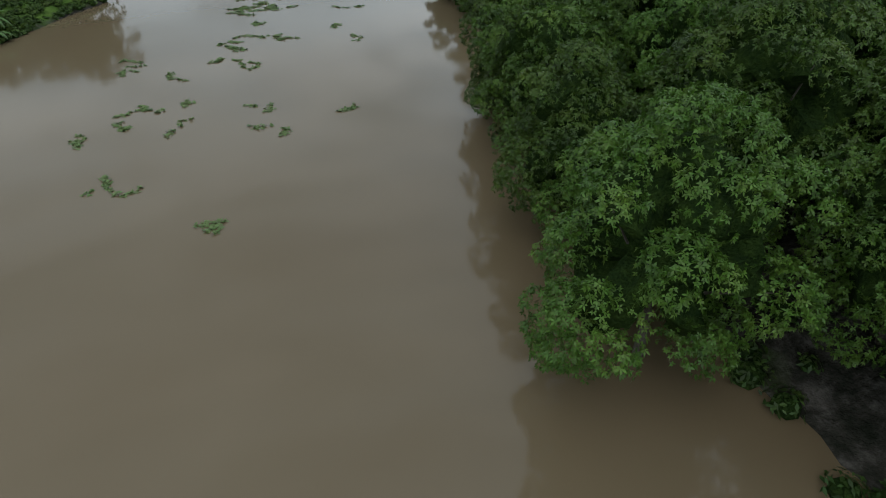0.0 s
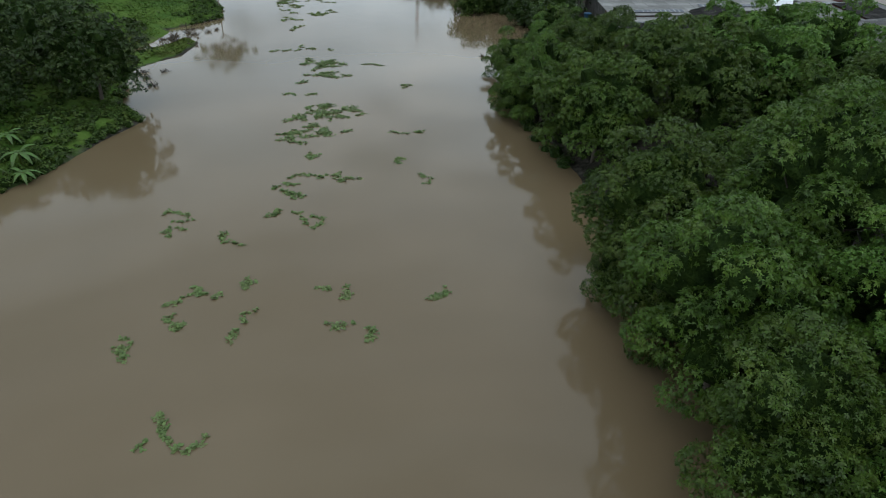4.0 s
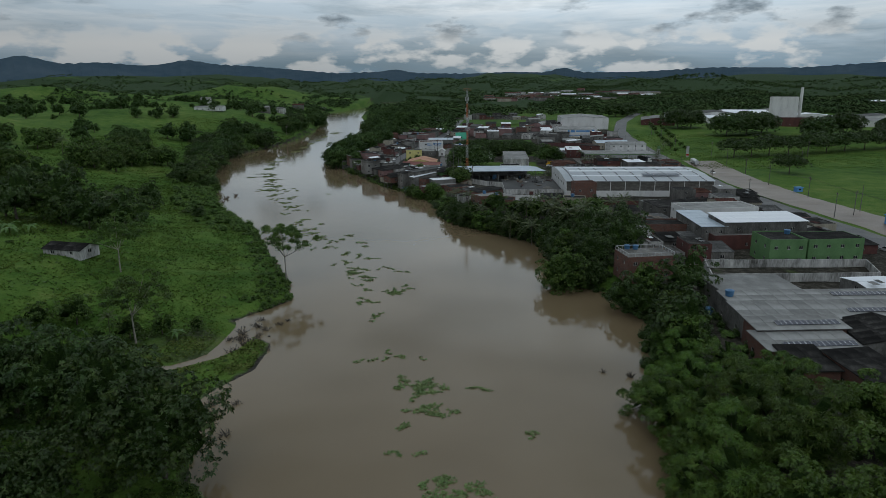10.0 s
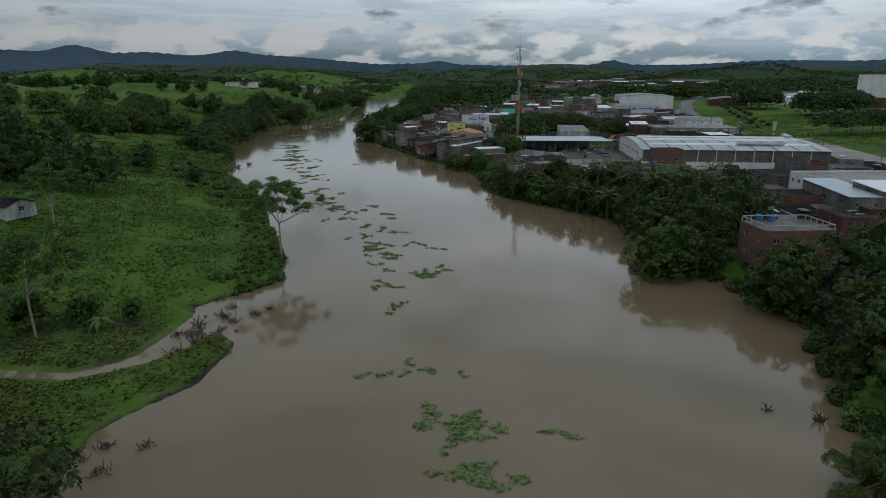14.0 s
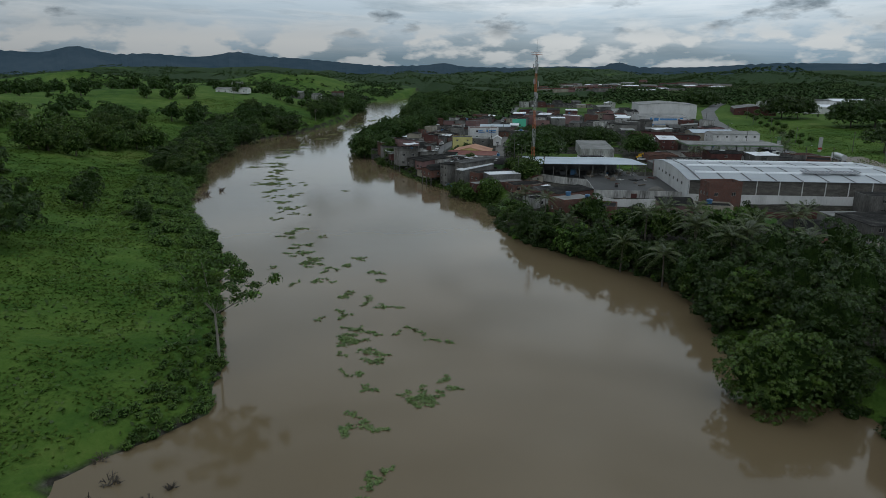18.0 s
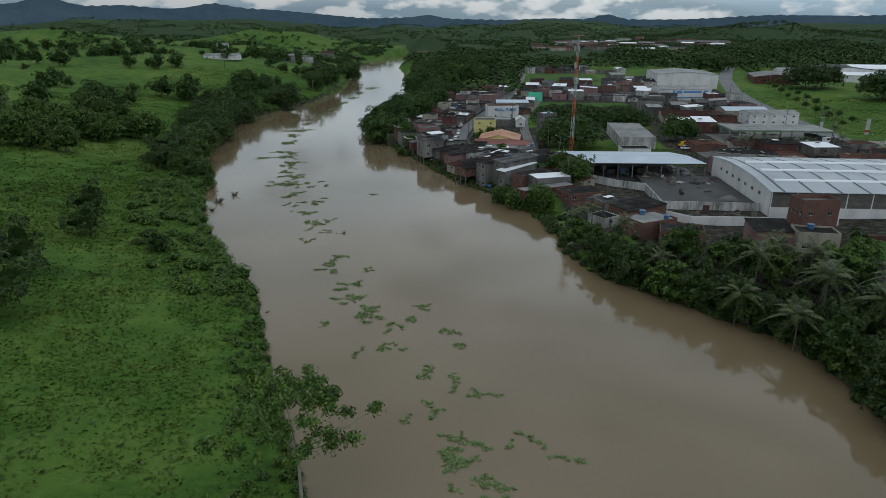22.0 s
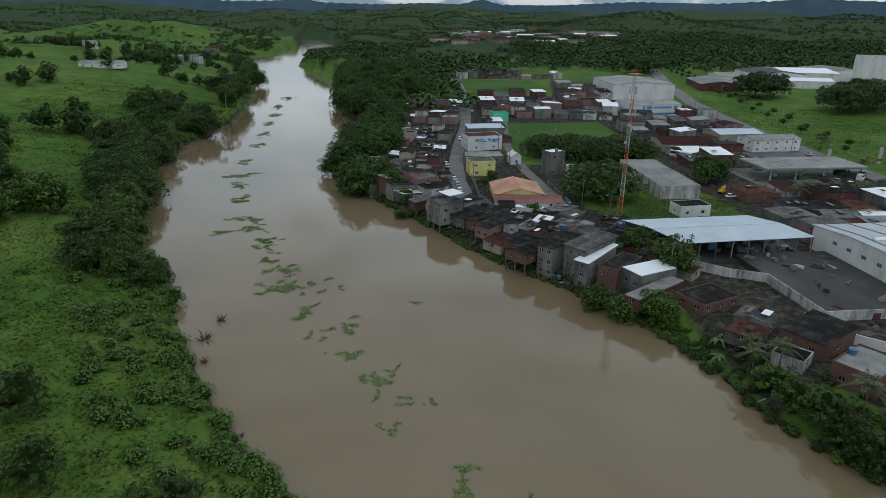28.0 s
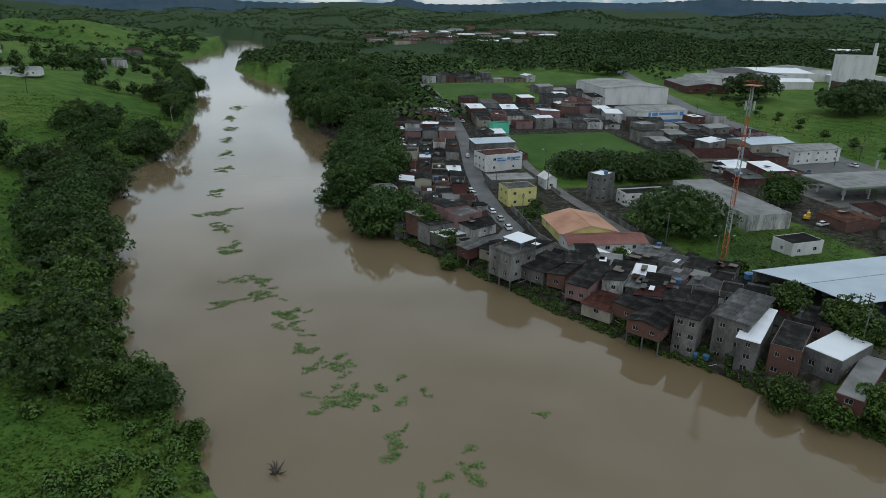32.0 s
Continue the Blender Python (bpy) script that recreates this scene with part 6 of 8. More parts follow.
row(-61, 596, -84, 603, 3, 11, 0, two=0.5)
row(-58, 610, -82, 617, 3, 12, 0, two=0.5)
row(-55, 626, -78, 632, 3, 13, 0, two=0.4)
row(-52, 644, -74, 650, 3, 14, 0, two=0.3)
row(-48, 664, -70, 668, 2, 14, 0, two=0.3)
# across the street, north of the hall and the field
row(-57, 556, -39, 558, 2, 8, 0, roofs=DK)
row(-50, 590, -36, 590, 2, 12, 0)
row(-47, 606, -34, 606, 2, 14, 0)
row(-42, 624, -28, 622, 2, 12, 0, two=0.6)
row(-40, 640, -4, 634, 4, 14, 0, two=0.7)
row(-38, 658, 10, 652, 5, 15, 0, two=0.4)
row(-36, 676, 16, 672, 5, 15, 0, two=0.3, roofs=DK)
row(-34, 694, 0, 692, 3, 13, 0, roofs=[M_RRED, M_RDARK])
row(2, 624, 36, 616, 4, 12, 0, two=0.5)
row(16, 640, 46, 632, 3, 13, 0, two=0.5)
row(40, 612, 66, 606, 3, 12, 0, two=0.3)
row(66, 600, 92, 598, 3, 12, 0)
row(48, 590, 92, 582, 4, 12, 0, roofs=[M_RDARK, M_RLIGHT, M_RRED])
row(22, 690, 62, 690, 4, 16, 0, two=0.4)
row(58, 572, 92, 572, 3, 10, 0)
# behind the riverside row
row(-57, 402, -46, 394, 2, 9, 0, roofs=DK)
row(-65, 413, -50, 402, 3, 8, 0, roofs=DK)
row(-68, 421, -55, 410, 3, 8, 0, roofs=DK)
row(-70, 429, -56, 419, 3, 8, 0, roofs=DK)
row(-72, 436, -60, 429, 2, 7, 0, roofs=DK)
row(-48, 430, -40, 420, 2, 7, 0, roofs=DK)
row(-45, 409, -38, 402, 2, 6, 0, roofs=DK)
# between the depot, the forecourt and the road
row(28, 505, 60, 505, 3, 12, 0, two=0.4)
row(30, 522, 34, 522, 1, 10, 0)
row(40, 455, 62, 455, 2, 11, 0, roofs=DK)
row(72, 428, 90, 420, 2, 12, 0, roofs=DK)
row(28, 432, 60, 428, 3, 10, 0, roofs=DK)
row(30, 408, 90, 404, 5, 12, 0, roofs=DK)
row(34, 420, 60, 418, 2, 9, 0, roofs=DK)
# between the near plots and the warehouse
row(66, 304, 90, 306, 3, 12, 0, two=0.3)
row(40, 300, 60, 304, 2, 12, 0, roofs=DK)
row(62, 320, 90, 322, 3, 10, 0, two=0.3)
row(72, 274, 88, 276, 2, 9, 0)
row(60, 200, 96, 203, 3, 10, 0)
row(70, 172, 98, 174, 3, 12, 0, roofs=[M_RLIGHT, M_RDARK])
row(60, 156, 96, 158, 3, 12, 0, roofs=[M_RLIGHT, M_RGREY])
row(26, 240, 48, 242, 3, 9, 0, roofs=DK)
row(24, 254, 44, 256, 3, 9, 0, two=0.3, roofs=DK)
row(26, 284, 44, 287, 2, 10, 0, roofs=DK)
row(84, 250, 94, 251, 1, 9, 0, roofs=DK)
row(66, 186, 96, 188, 3, 10, 0, roofs=[M_RLIGHT, M_RGREY, M_RDARK])
# far cluster beyond the second green
row(-32, 812, 10, 818, 5, 10, 0, two=0.4, roofs=ROOFS)
row(-26, 830, 30, 838, 6, 10, 0, two=0.3, roofs=ROOFS)
row(14, 806, 60, 812, 5, 9, 0, two=0.2)
row(-70, 735, -60, 790, 4, 9, 0)
row(40, 720, 60, 716, 2, 12, 0)
row(34, 738, 58, 742, 2, 12, 0, roofs=[M_RLIGHT])


# ---- closely packed back houses and lean-tos ----
STREETS = [[(-84, 459), (-76, 462), (-76, 482), (-73, 511), (-67, 546), (-57, 593), (-46, 665), (-39, 740), (-35, 800)], [(-40, 436), (-44, 443), (-44.5, 473), (-45, 500), (-44, 537), (-41, 560), (-30, 620)]]


def box_of(x, y, w, d, rot, grow=0.0):
    c, s = math.cos(radians(rot)), math.sin(radians(rot))
    a, b = w / 2 + grow, d / 2 + grow
    return [(x + u * c - v * s, y + u * s + v * c) for u, v in ((-a, -b), (a, -b), (a, b), (-a, b))]


def apart(p, q):
    """True where a line between two turned boxes keeps them apart."""
    for r in (p, q):
        for i in range(2):
            ax, ay = r[i + 1][0] - r[i][0], r[i + 1][1] - r[i][1]
            a = [u * ax + v * ay for u, v in p]
            b = [u * ax + v * ay for u, v in q]
            if max(a) <= min(b) or max(b) <= min(a):
                return True
    return False


def infill(poly, tries, wr, dr, ang, hr=(2.1, 3.1), roofs=None, walls=None, name="house", two=0.12, seed=1, overlap=0.35, label=None):
    """Fill the free ground inside a plan with small houses that nearly touch."""
    r = random.Random(seed)
    xs, ys = [p[0] for p in poly], [p[1] for p in poly]
    boxes = [(f, box_of(*f)) for f in FOOT]
    P = np.array([(r.uniform(min(xs), max(xs)), r.uniform(min(ys), max(ys))) for _ in range(tries)])
    ok = in_poly(P[:, 0], P[:, 1], poly)
    for st in STREETS:
        ok &= seg_dist(P[:, 0], P[:, 1], st) > 3.6 + min(wr[0], dr[0]) / 2
    ok &= seg_dist(P[:, 0], P[:, 1], BANK_R) > 2.5
    for x, y in P[ok]:
        w, d, a = r.uniform(*wr), r.uniform(*dr), ang + r.uniform(-5, 5) + r.choice((0, 0, 90))
        mine = box_of(x, y, w, d, a, -overlap)
        if any(math.hypot(f[0] - x, f[1] - y) < (f[2] + f[3] + w + d) / 2.6 and not apart(mine, b) for f, b in boxes):
            continue
        rm, wl_ = r.choice(roofs or DK), r.choice(walls or WALLS)
        st = 2 if r.random() < two else 1
        h = r.uniform(*hr) + (2.5 if st == 2 else 0)
        kind = r.choice(["shed", "shed", "shedx", "gable", "gabley"] + (["flat"] if w > 4 else []))
        house(name, float(x), float(y), w, d, a, h, wl_, kind, rm, st, label or f"{'two-storey' if st == 2 else 'low'} {WKIND[wl_]} back house with a {KIND[rm]}", "house" if name == "house" else "shed",
              wins=(0, 0, 0, 0) if w < 4.4 else (1, 1, 0, 0) if ang < -20 else (1, 0, 0, 1) if y < 560 else (1, 0, 0, 0), rise=r.uniform(0.3, 0.9), over=r.uniform(0.1, 0.35), group="packed town houses" if name == "house" else "lean-tos", parapet=r.choice([0.1, 0.3, 0.5]))
        boxes.append((FOOT[-1], box_of(*FOOT[-1])))
        if r.random() < 0.5 and w > 4:
            roof_patches(LAST[-1], w, d, h, kind)


LEAN = "low patched lean-to with a dark sheet roof"
BACK = [(-36, 372), (-30, 384), (-35, 412), (-40, 433), (-46, 435), (-68, 437), (-80, 450), (-88, 452), (-86, 436), (-74, 414), (-60, 396), (-48, 380)]
WEST = [(-84, 456), (-106, 462), (-114, 484), (-112, 510), (-106, 545), (-98, 600), (-88, 660), (-52, 670), (-62, 600), (-72, 545), (-79, 500), (-79, 470)]
EAST = [(-50, 590), (-30, 622), (36, 610), (92, 575), (98, 640), (60, 618), (20, 690), (-40, 690)]
SOUTH = [(22, 400), (92, 396), (92, 462), (40, 464), (22, 440)]
MIDS = [(24, 500), (58, 500), (62, 544), (96, 548), (96, 580), (52, 600), (34, 600), (30, 540)]
YARDF = [(-34, 336), (-16, 330), (-14, 342), (-22, 352), (-34, 352)]
infill(BACK, 2600, (5, 8.5), (6, 9.5), -52, seed=3)
infill(BACK, 3000, (2.2, 4.2), (2.5, 5), -52, (1.9, 2.5), name="lean_to", two=0, seed=4, overlap=0.2, label=LEAN)
infill(WEST, 3000, (5, 8), (6, 9), 12, seed=5)
infill(WEST, 2600, (2.6, 4.6), (3, 5.5), 12, (1.9, 2.5), name="lean_to", two=0, seed=6, overlap=0.2, label=LEAN)
infill(EAST, 1600, (7, 11), (8, 12), 2, (2.6, 3.6), roofs=ROOFS, two=0.35, seed=7)
infill(MIDS, 900, (8, 12), (9, 13), 4, (2.8, 3.6), roofs=ROOFS, two=0.25, seed=8)
infill(SOUTH, 900, (8, 13), (9, 13), 4, (2.6, 3.6), two=0.1, seed=9)
infill(YARDF, 600, (5, 8), (5, 8), -50, (2.2, 2.8), two=0, seed=10)
infill([(24, 246), (92, 248), (92, 345), (62, 342), (60, 326), (24, 300)], 1400, (7, 11), (7, 11), 4, (2.8, 3.8), two=0.25, seed=12)


# ---- yard, forecourt, works ----
def walls_along(name, line, z0, z1, mat, label, thick=0.25, closed=False):
    t = thing(name, line[0][0], line[0][1], 0, 0, label, "wall", kind="structure")
    for (xa, ya), (xb, yb) in zip(line[:-1], line[1:]):
        m = Mesh()
        L = math.hypot(xb - xa, yb - ya)
        nx_, ny_ = -(yb - ya) / L * thick / 2, (xb - xa) / L * thick / 2
        ox, oy = line[0]
        n = max(1, int(L / 6))
        for k in range(n):
            p = [(xa + (xb - xa) * q - ox, ya + (yb - ya) * q - oy) for q in (k / n, (k + 0.995) / n)]
            zt = z1 + rnd.uniform(-0.05, 0.05)
            a, b = p
            m.slab((a[0] - nx_, a[1] - ny_, zt), (b[0] - nx_, b[1] - ny_, zt), (b[0] + nx_, b[1] + ny_, zt), (a[0] + nx_, a[1] + ny_, zt), zt - z0)
        part("wall_panel", m, mat, t)
    return t


yard = Mesh()
yard.box(-11.8, 352, 3.5, 15, 390, 6.2)
tagged(part("yard", yard, M_WETCONC), "raised dark wet concrete yard", "yard", kind="structure")
walls_along("yard_wall", [(15, 351.8), (-12, 351.8), (-12, 374), (-20, 378), (-28, 386)], 3.2, 7.0, M_OLDWHITE, "mould-stained white yard wall")
walls_along("lower_wall", [(30, 338.5), (13, 337.5), (-8, 336.5), (-13.5, 342), (-17, 352)], 3.2, 6.9, M_WHITE, "long stained white boundary wall")
walls_along("garden_wall", [(-69, 440), (-72, 456), (-71, 470), (-70, 486)], 3.5, 6.6, M_CONC, "grey garden wall along the street")
walls_along("field_wall", [(-46.5, 500), (-46, 538), (-42.5, 556), (-30, 612)], 3.5, 6.0, M_CONC, "grey wall beside the playing field")
walls_along("plot_wall", [(-41.5, 445), (-41.8, 474)], 3.5, 6.4, M_PLASTER, "grey panel wall beside the lane")
walls_along("paddock_wall", [(-34, 728), (-28, 806), (34, 800)], 5, 9.2, M_CONC, "concrete wall round the second green")
walls_along("lot_wall", [(34, 217), (78, 219), (82, 232), (37, 231), (34, 217)], 4, 6.9, M_OLDWHITE, "white wall round an empty plot")

walls_along("field_fence", [(27, 325), (60, 327)], 4, 6.3, M_REDWALL, "red-brown wall behind a strip of grass")
rd = thing("yard_door", 0.3, 351.6, 4.4, 0, "small red metal door in the yard wall", "door", kind="structure")
m = Mesh()
m.box(-0.9, -0.08, 0, 0.9, 0.06, 1.7)
part("door", m, M_REDWALL, rd)

# long shed: roof on columns over the yard
sh = thing("open_shed", 0, 0, 0, 0, "long open shed with a pale blue metal roof over scrap", "building")
rm_ = Mesh()
srng = random.Random(5)
A, B_, C_, D_ = (-28, 388.2, 10.4), (11.5, 390.2, 10.4), (7.5, 400.2, 11.3), (-32.4, 398.2, 11.3)
E_, F_ = (3.5, 411, 10.5), (-37, 409.5, 10.5)
plate(rm_, A, B_, C_, D_, 12, 3, srng, 0.03)
part("roof", rm_, M_RBLUE, sh)
rm_ = Mesh()
plate(rm_, E_, F_, (-32.4, 398.4, 11.32), (7.4, 400.3, 11.32), 12, 3, srng, 0.03)
part("roof", rm_, M_RBLUE, sh)
for q in np.linspace(0.01, 0.99, 9):
    for pa, pb in ((A, B_), (F_, E_)):
        m = Mesh()
        x, y = pa[0] + (pb[0] - pa[0]) * q, pa[1] + (pb[1] - pa[1]) * q + (0.5 if pa is A else -0.5)
        m.box(x - 0.15, y - 0.15, 4.0, x + 0.15, y + 0.15, 10.35)
        part("column", m, M_CONC, sh)
m = Mesh()
m.box(-36, 409.0, 3.8, 3.4, 409.3, 9.9)
part("back_wall", m, M_CONC, sh)
m = Mesh()
m.box(-29, 387.0, 3.4, 10, 409, 5.2)
part("floor_slab", m, M_WETCONC, sh)
for k in range(34):
    x, y = srng.uniform(-24, 8), srng.uniform(391, 406)
    s = srng.uniform(0.4, 1.5)
    j = thing("scrap_crate", x, y, 5.2, srng.uniform(0, 90), "dirty crate or machine part stored under the shed", "crate", "stored scrap")
    m = Mesh()
    m.box(-s, -s * 0.6, 0, s, s * 0.6, s * srng.uniform(0.6, 1.4))
    m.box(-s * 0.8, -s * 0.65, s * 0.2, s * 0.8, s * 0.65, s * 0.32)
    part("body", m, srng.choice([M_STEELDK, M_WOOD, M_CONC, M_TANK, M_OLDWHITE]), j)

# warehouse details: grey infill panels between pilasters, skylights, ridge vents
wh = thing("warehouse", 48.5, 371.5, 4.4, 0, "large white metal-roofed warehouse with grey block infill", "building")
hw, hd, eave, crown_h = 33.2, 25.2, 7.2, 8.9
m = Mesh()
for sx in (-1, 1):
    m.quad((sx * hw, -hd, -1), (sx * hw, hd, -1), (sx * hw, hd, eave), (sx * hw, hd * 0.45, crown_h - 0.25), (sx * hw, 0, crown_h - 0.05), (sx * hw, -hd * 0.45, crown_h - 0.35), (sx * hw, -hd, eave))
m.quad((-hw, hd, -1), (hw, hd, -1), (hw, hd, eave), (-hw, hd, eave))
m.box(-hw, -hd, -1, hw, -hd + 0.3, 2.9)
part("wall", m, M_WHITE, wh)
m = Mesh()
m.box(-hw + 0.1, -hd + 0.12, 2.9, hw - 0.1, -hd + 0.3, eave)
part("infill_panel", m, M_BLOCK, wh, "grey block infill below the eave")
for q in np.linspace(-hw + 0.25, hw - 0.25, 11):
    m = Mesh()
    m.box(q - 0.13, -hd - 0.03, 2.9, q + 0.13, -hd + 0.115, eave)
    part("pilaster", m, M_WHITE, wh)
rm_ = Mesh()
prof = [(-hd - 0.5, eave + 0.05), (-hd * 0.45, crown_h - 0.25), (0, crown_h + 0.1), (hd * 0.45, crown_h - 0.15), (hd + 0.5, eave + 0.05)]
for (ya, za), (yb, zb) in zip(prof[:-1], prof[1:]):
    rm_ = Mesh()
    plate(rm_, (-hw - 0.3, ya, za), (hw + 0.3, ya, za), (hw + 0.3, yb, zb), (-hw - 0.3, yb, zb), 16, 2, srng, 0.03)
    part("roof_plane", rm_, M_RWARE, wh)
for k in range(9):
    x = -hw + 3 + k * 7.4
    m = Mesh()
    for (ya, za), (yb, zb) in zip(prof[:-1], prof[1:]):
        m.slab((x, ya, za + 0.09), (x + 0.55, ya, za + 0.09), (x + 0.55, yb, zb + 0.09), (x, yb, zb + 0.09), 0.03)
    part("gutter_strip", m, M_STEELDK, wh, "dark strip across the roof")
for yv, zv in ((-hd * 0.62, 8.2), (-hd * 0.2, crown_h + 0.05), (hd * 0.3, crown_h)):
    m = Mesh()
    m.tube((-hw + 4, yv, zv), (hw - 4, yv, zv), 0.55, n=8)
    part("ridge_vent", m, M_RWHITE, wh)
for k in range(7):
    m = Mesh()
    y = -18 + k * 5.5
    m.box(-hw - 0.06, y, 4.6, -hw + 0.02, y + 1.6, 5.5)
    part("wall_vent", m, M_CONC, wh, "grey louvred wall vent")

# forecourt canopy
gs = thing("filling_station", 68, 480, gz(68, 480), 0, "filling station with a wide pale canopy", "building")
m = Mesh()
m.box(-22, -10, 5.2, 22, 10, 6.0)
part("canopy", m, M_RLIGHT, gs)
m = Mesh()
for bx in ((-22.1, -10.1, 22.1, -10.0), (-22.1, 10.0, 22.1, 10.1), (-22.1, -10, -22.0, 10), (22.0, -10, 22.1, 10)):
    m.box(bx[0], bx[1], 5.25, bx[2], bx[3], 5.6)
part("fascia", m, M_GREEN, gs, "green canopy edge")
for x in (-17, -6, 6, 17):
    for y in (-6, 6):
        m = Mesh()
        m.box(x - 0.25, y - 0.25, -0.5, x + 0.25, y + 0.25, 5.2)
        part("column", m, M_WHITE, gs)
for x in (-11, 0, 11):
    m = Mesh()
    m.box(x - 0.5, -0.6, 0, x + 0.5, 0.6, 1.6)
    m.box(x - 1.5, -1.0, -0.3, x + 1.5, 1.0, 0.2)
    part("fuel_pump", m, M_WHITE, gs)
fc = Mesh()
fc.box(42, 466, 4.0, 90, 496, gz(68, 480) + 0.2)
tagged(part("forecourt", fc, M_PAVE), "wide concrete forecourt", "pavement", kind="structure")

strip("apron", [(80, 495), (80, 526)], 34, M_ASPHALT, 0.24, "open wet asphalt apron between the canopy and the road", "pavement")

# playing field, the second green, verge
for nm, x0, y0, x1, y1, lab in (("sports_lawn", -40, 538, 24, 604, "mown green playing field"), ("verge_lawn", 27, 307, 60, 324, "strip of mown grass beside a wall"), ("second_lawn", -30, 735, 28, 796, "rough green paddock")):
    m = Mesh()
    n = 14
    g = [(x0 + (x1 - x0) * i / n, y0 + (y1 - y0) * j / n) for j in range(n + 1) for i in range(n + 1)]
    zz = ground_z(np.array([p[0] for p in g]), np.array([p[1] for p in g])) + 0.15
    m.v = [(p[0], p[1], float(z)) for p, z in zip(g, zz)]
    m.f = [(j * (n + 1) + i, j * (n + 1) + i + 1, (j + 1) * (n + 1) + i + 1, (j + 1) * (n + 1) + i) for j in range(n) for i in range(n)]
    tagged(part(nm, m, M_LAWN), lab, "lawn", kind="structure")

# lattice mast, banded red and white
mast = thing("radio_mast", -29.3, 429.5, 4.8, 30, "tall red and white lattice radio mast", "mast")
H, n = 46.0, 24
for k in range(n):
    m = Mesh()
    za, zb = H * k / n, H * (k + 1) / n
    ra, rb = 0.8 - 0.38 * k / n, 0.8 - 0.38 * (k + 1) / n
    ca = [(ra * math.cos(a), ra * math.sin(a), za) for a in (0.0, 2.094, 4.189)]
    cb = [(rb * math.cos(a), rb * math.sin(a), zb) for a in (0.0, 2.094, 4.189)]
    for i in range(3):
        m.tube(ca[i], cb[i], 0.09, n=5)
        m.tube(ca[i], cb[(i + 1) % 3], 0.05, n=4)
        m.tube(cb[i], cb[(i + 1) % 3], 0.05, n=4)
    part("mast_section", m, M_ORPAINT if (k // 4) % 2 == 0 else M_WHPAINT, mast)
m = Mesh()
m.tube((0, 0, H), (0, 0, H + 6), 0.06, 0.03, 5)
m.tube((0, 0, H), (1.2, 0, H + 1.8), 0.04, n=4)
m.tube((0, 0, H), (-1.0, 0.8, H + 1.6), 0.04, n=4)
part("lightning_rod", m, M_STEELDK, mast)
m = Mesh()
m.box(-1.7, -1.7, H - 0.15, 1.7, 1.7, H)
for a in (-1.7, 1.7):
    m.tube((a, -1.7, H + 0.9), (a, 1.7, H + 0.9), 0.04, n=4)
    m.tube((-1.7, a, H + 0.9), (1.7, a, H + 0.9), 0.04, n=4)
part("platform", m, M_ORPAINT, mast)
for zz, a in ((40, 0.4), (40, 2.5), (40, 4.6), (34, 1.2), (34, 3.4), (33, 5.5), (28, 0.2)):
    m = Mesh()
    x, y = 1.1 * math.cos(a), 1.1 * math.sin(a)
    m.box(x - 0.18, y - 0.18, zz, x + 0.18, y + 0.18, zz + 2.2)
    part("antenna_panel", m, M_WHPAINT, mast)
for zz, a in ((30, 1.0), (25, 3.0)):
    m = Mesh()
    m.tube((0.7 * math.cos(a), 0.7 * math.sin(a), zz), (1.3 * math.cos(a), 1.3 * math.sin(a), zz), 0.2, 0.6, 10)
    part("dish", m, M_WHPAINT, mast)

# works beyond the green: long halls, tall white block with a stack
for k, (x, y, w, d, hgt, rm2) in enumerate([(205, 768, 46, 34, 7, M_RLIGHT), (240, 782, 44, 56, 8, M_RGREY), (276, 796, 44, 62, 8, M_RWHITE), (312, 800, 40, 54, 8, M_RLIGHT), (238, 742, 52, 16, 5.5, M_RWHITE), (330, 760, 40, 24, 6, M_RWHITE), (340, 700, 50, 30, 5.5, M_RLIGHT), (380, 720, 50, 36, 7, M_RGREY)]):
    house("factory_hall", x, y, w, d, -14, hgt, M_WHITE, "gabley" if k % 2 else "gable", rm2, 1, "long white factory hall with a low metal roof", "building", (0, 0, 0, 0), group="factory halls", rise=2.0)
house("process_tower", 280, 712, 25, 15, -25, 26, M_WHITE, "flat", M_CONC, 1, "tall white windowless process tower", "building", (0, 0, 0, 0), parapet=1.0)
house("tower_plinth", 283, 703, 40, 16, -18, 8, M_REDWALL, "flat", M_CONC, 1, "red brick base building below the tower", "building", (5, 2, 0, 2))
st = thing("chimney_stack", 296, 712, gz(296, 712), 0, "white factory chimney beside the tower", "chimney")
m = Mesh()
m.tube((0, 0, -1), (0, 0, 36), 1.6, 1.2, 10)
part("shaft", m, M_WHITE, st)

# avenue of small trees along the verge
avenue = tree(71, 1.6, 2.6, 1.6, 10, 0.8, 700, (0.45, 0.2), M_LEAF_MID, trunk_r=0.12, label="small round verge tree", group="verge trees")
av = []
for k in range(34):
    u = k / 33
    av.append((118 + 55 * u + (u ** 2) * 20 + (k % 2) * 9, 520 + 370 * u, k * 77, 0.9 + 0.4 * ((k * 7) % 5) / 5))
plant(avenue, av)


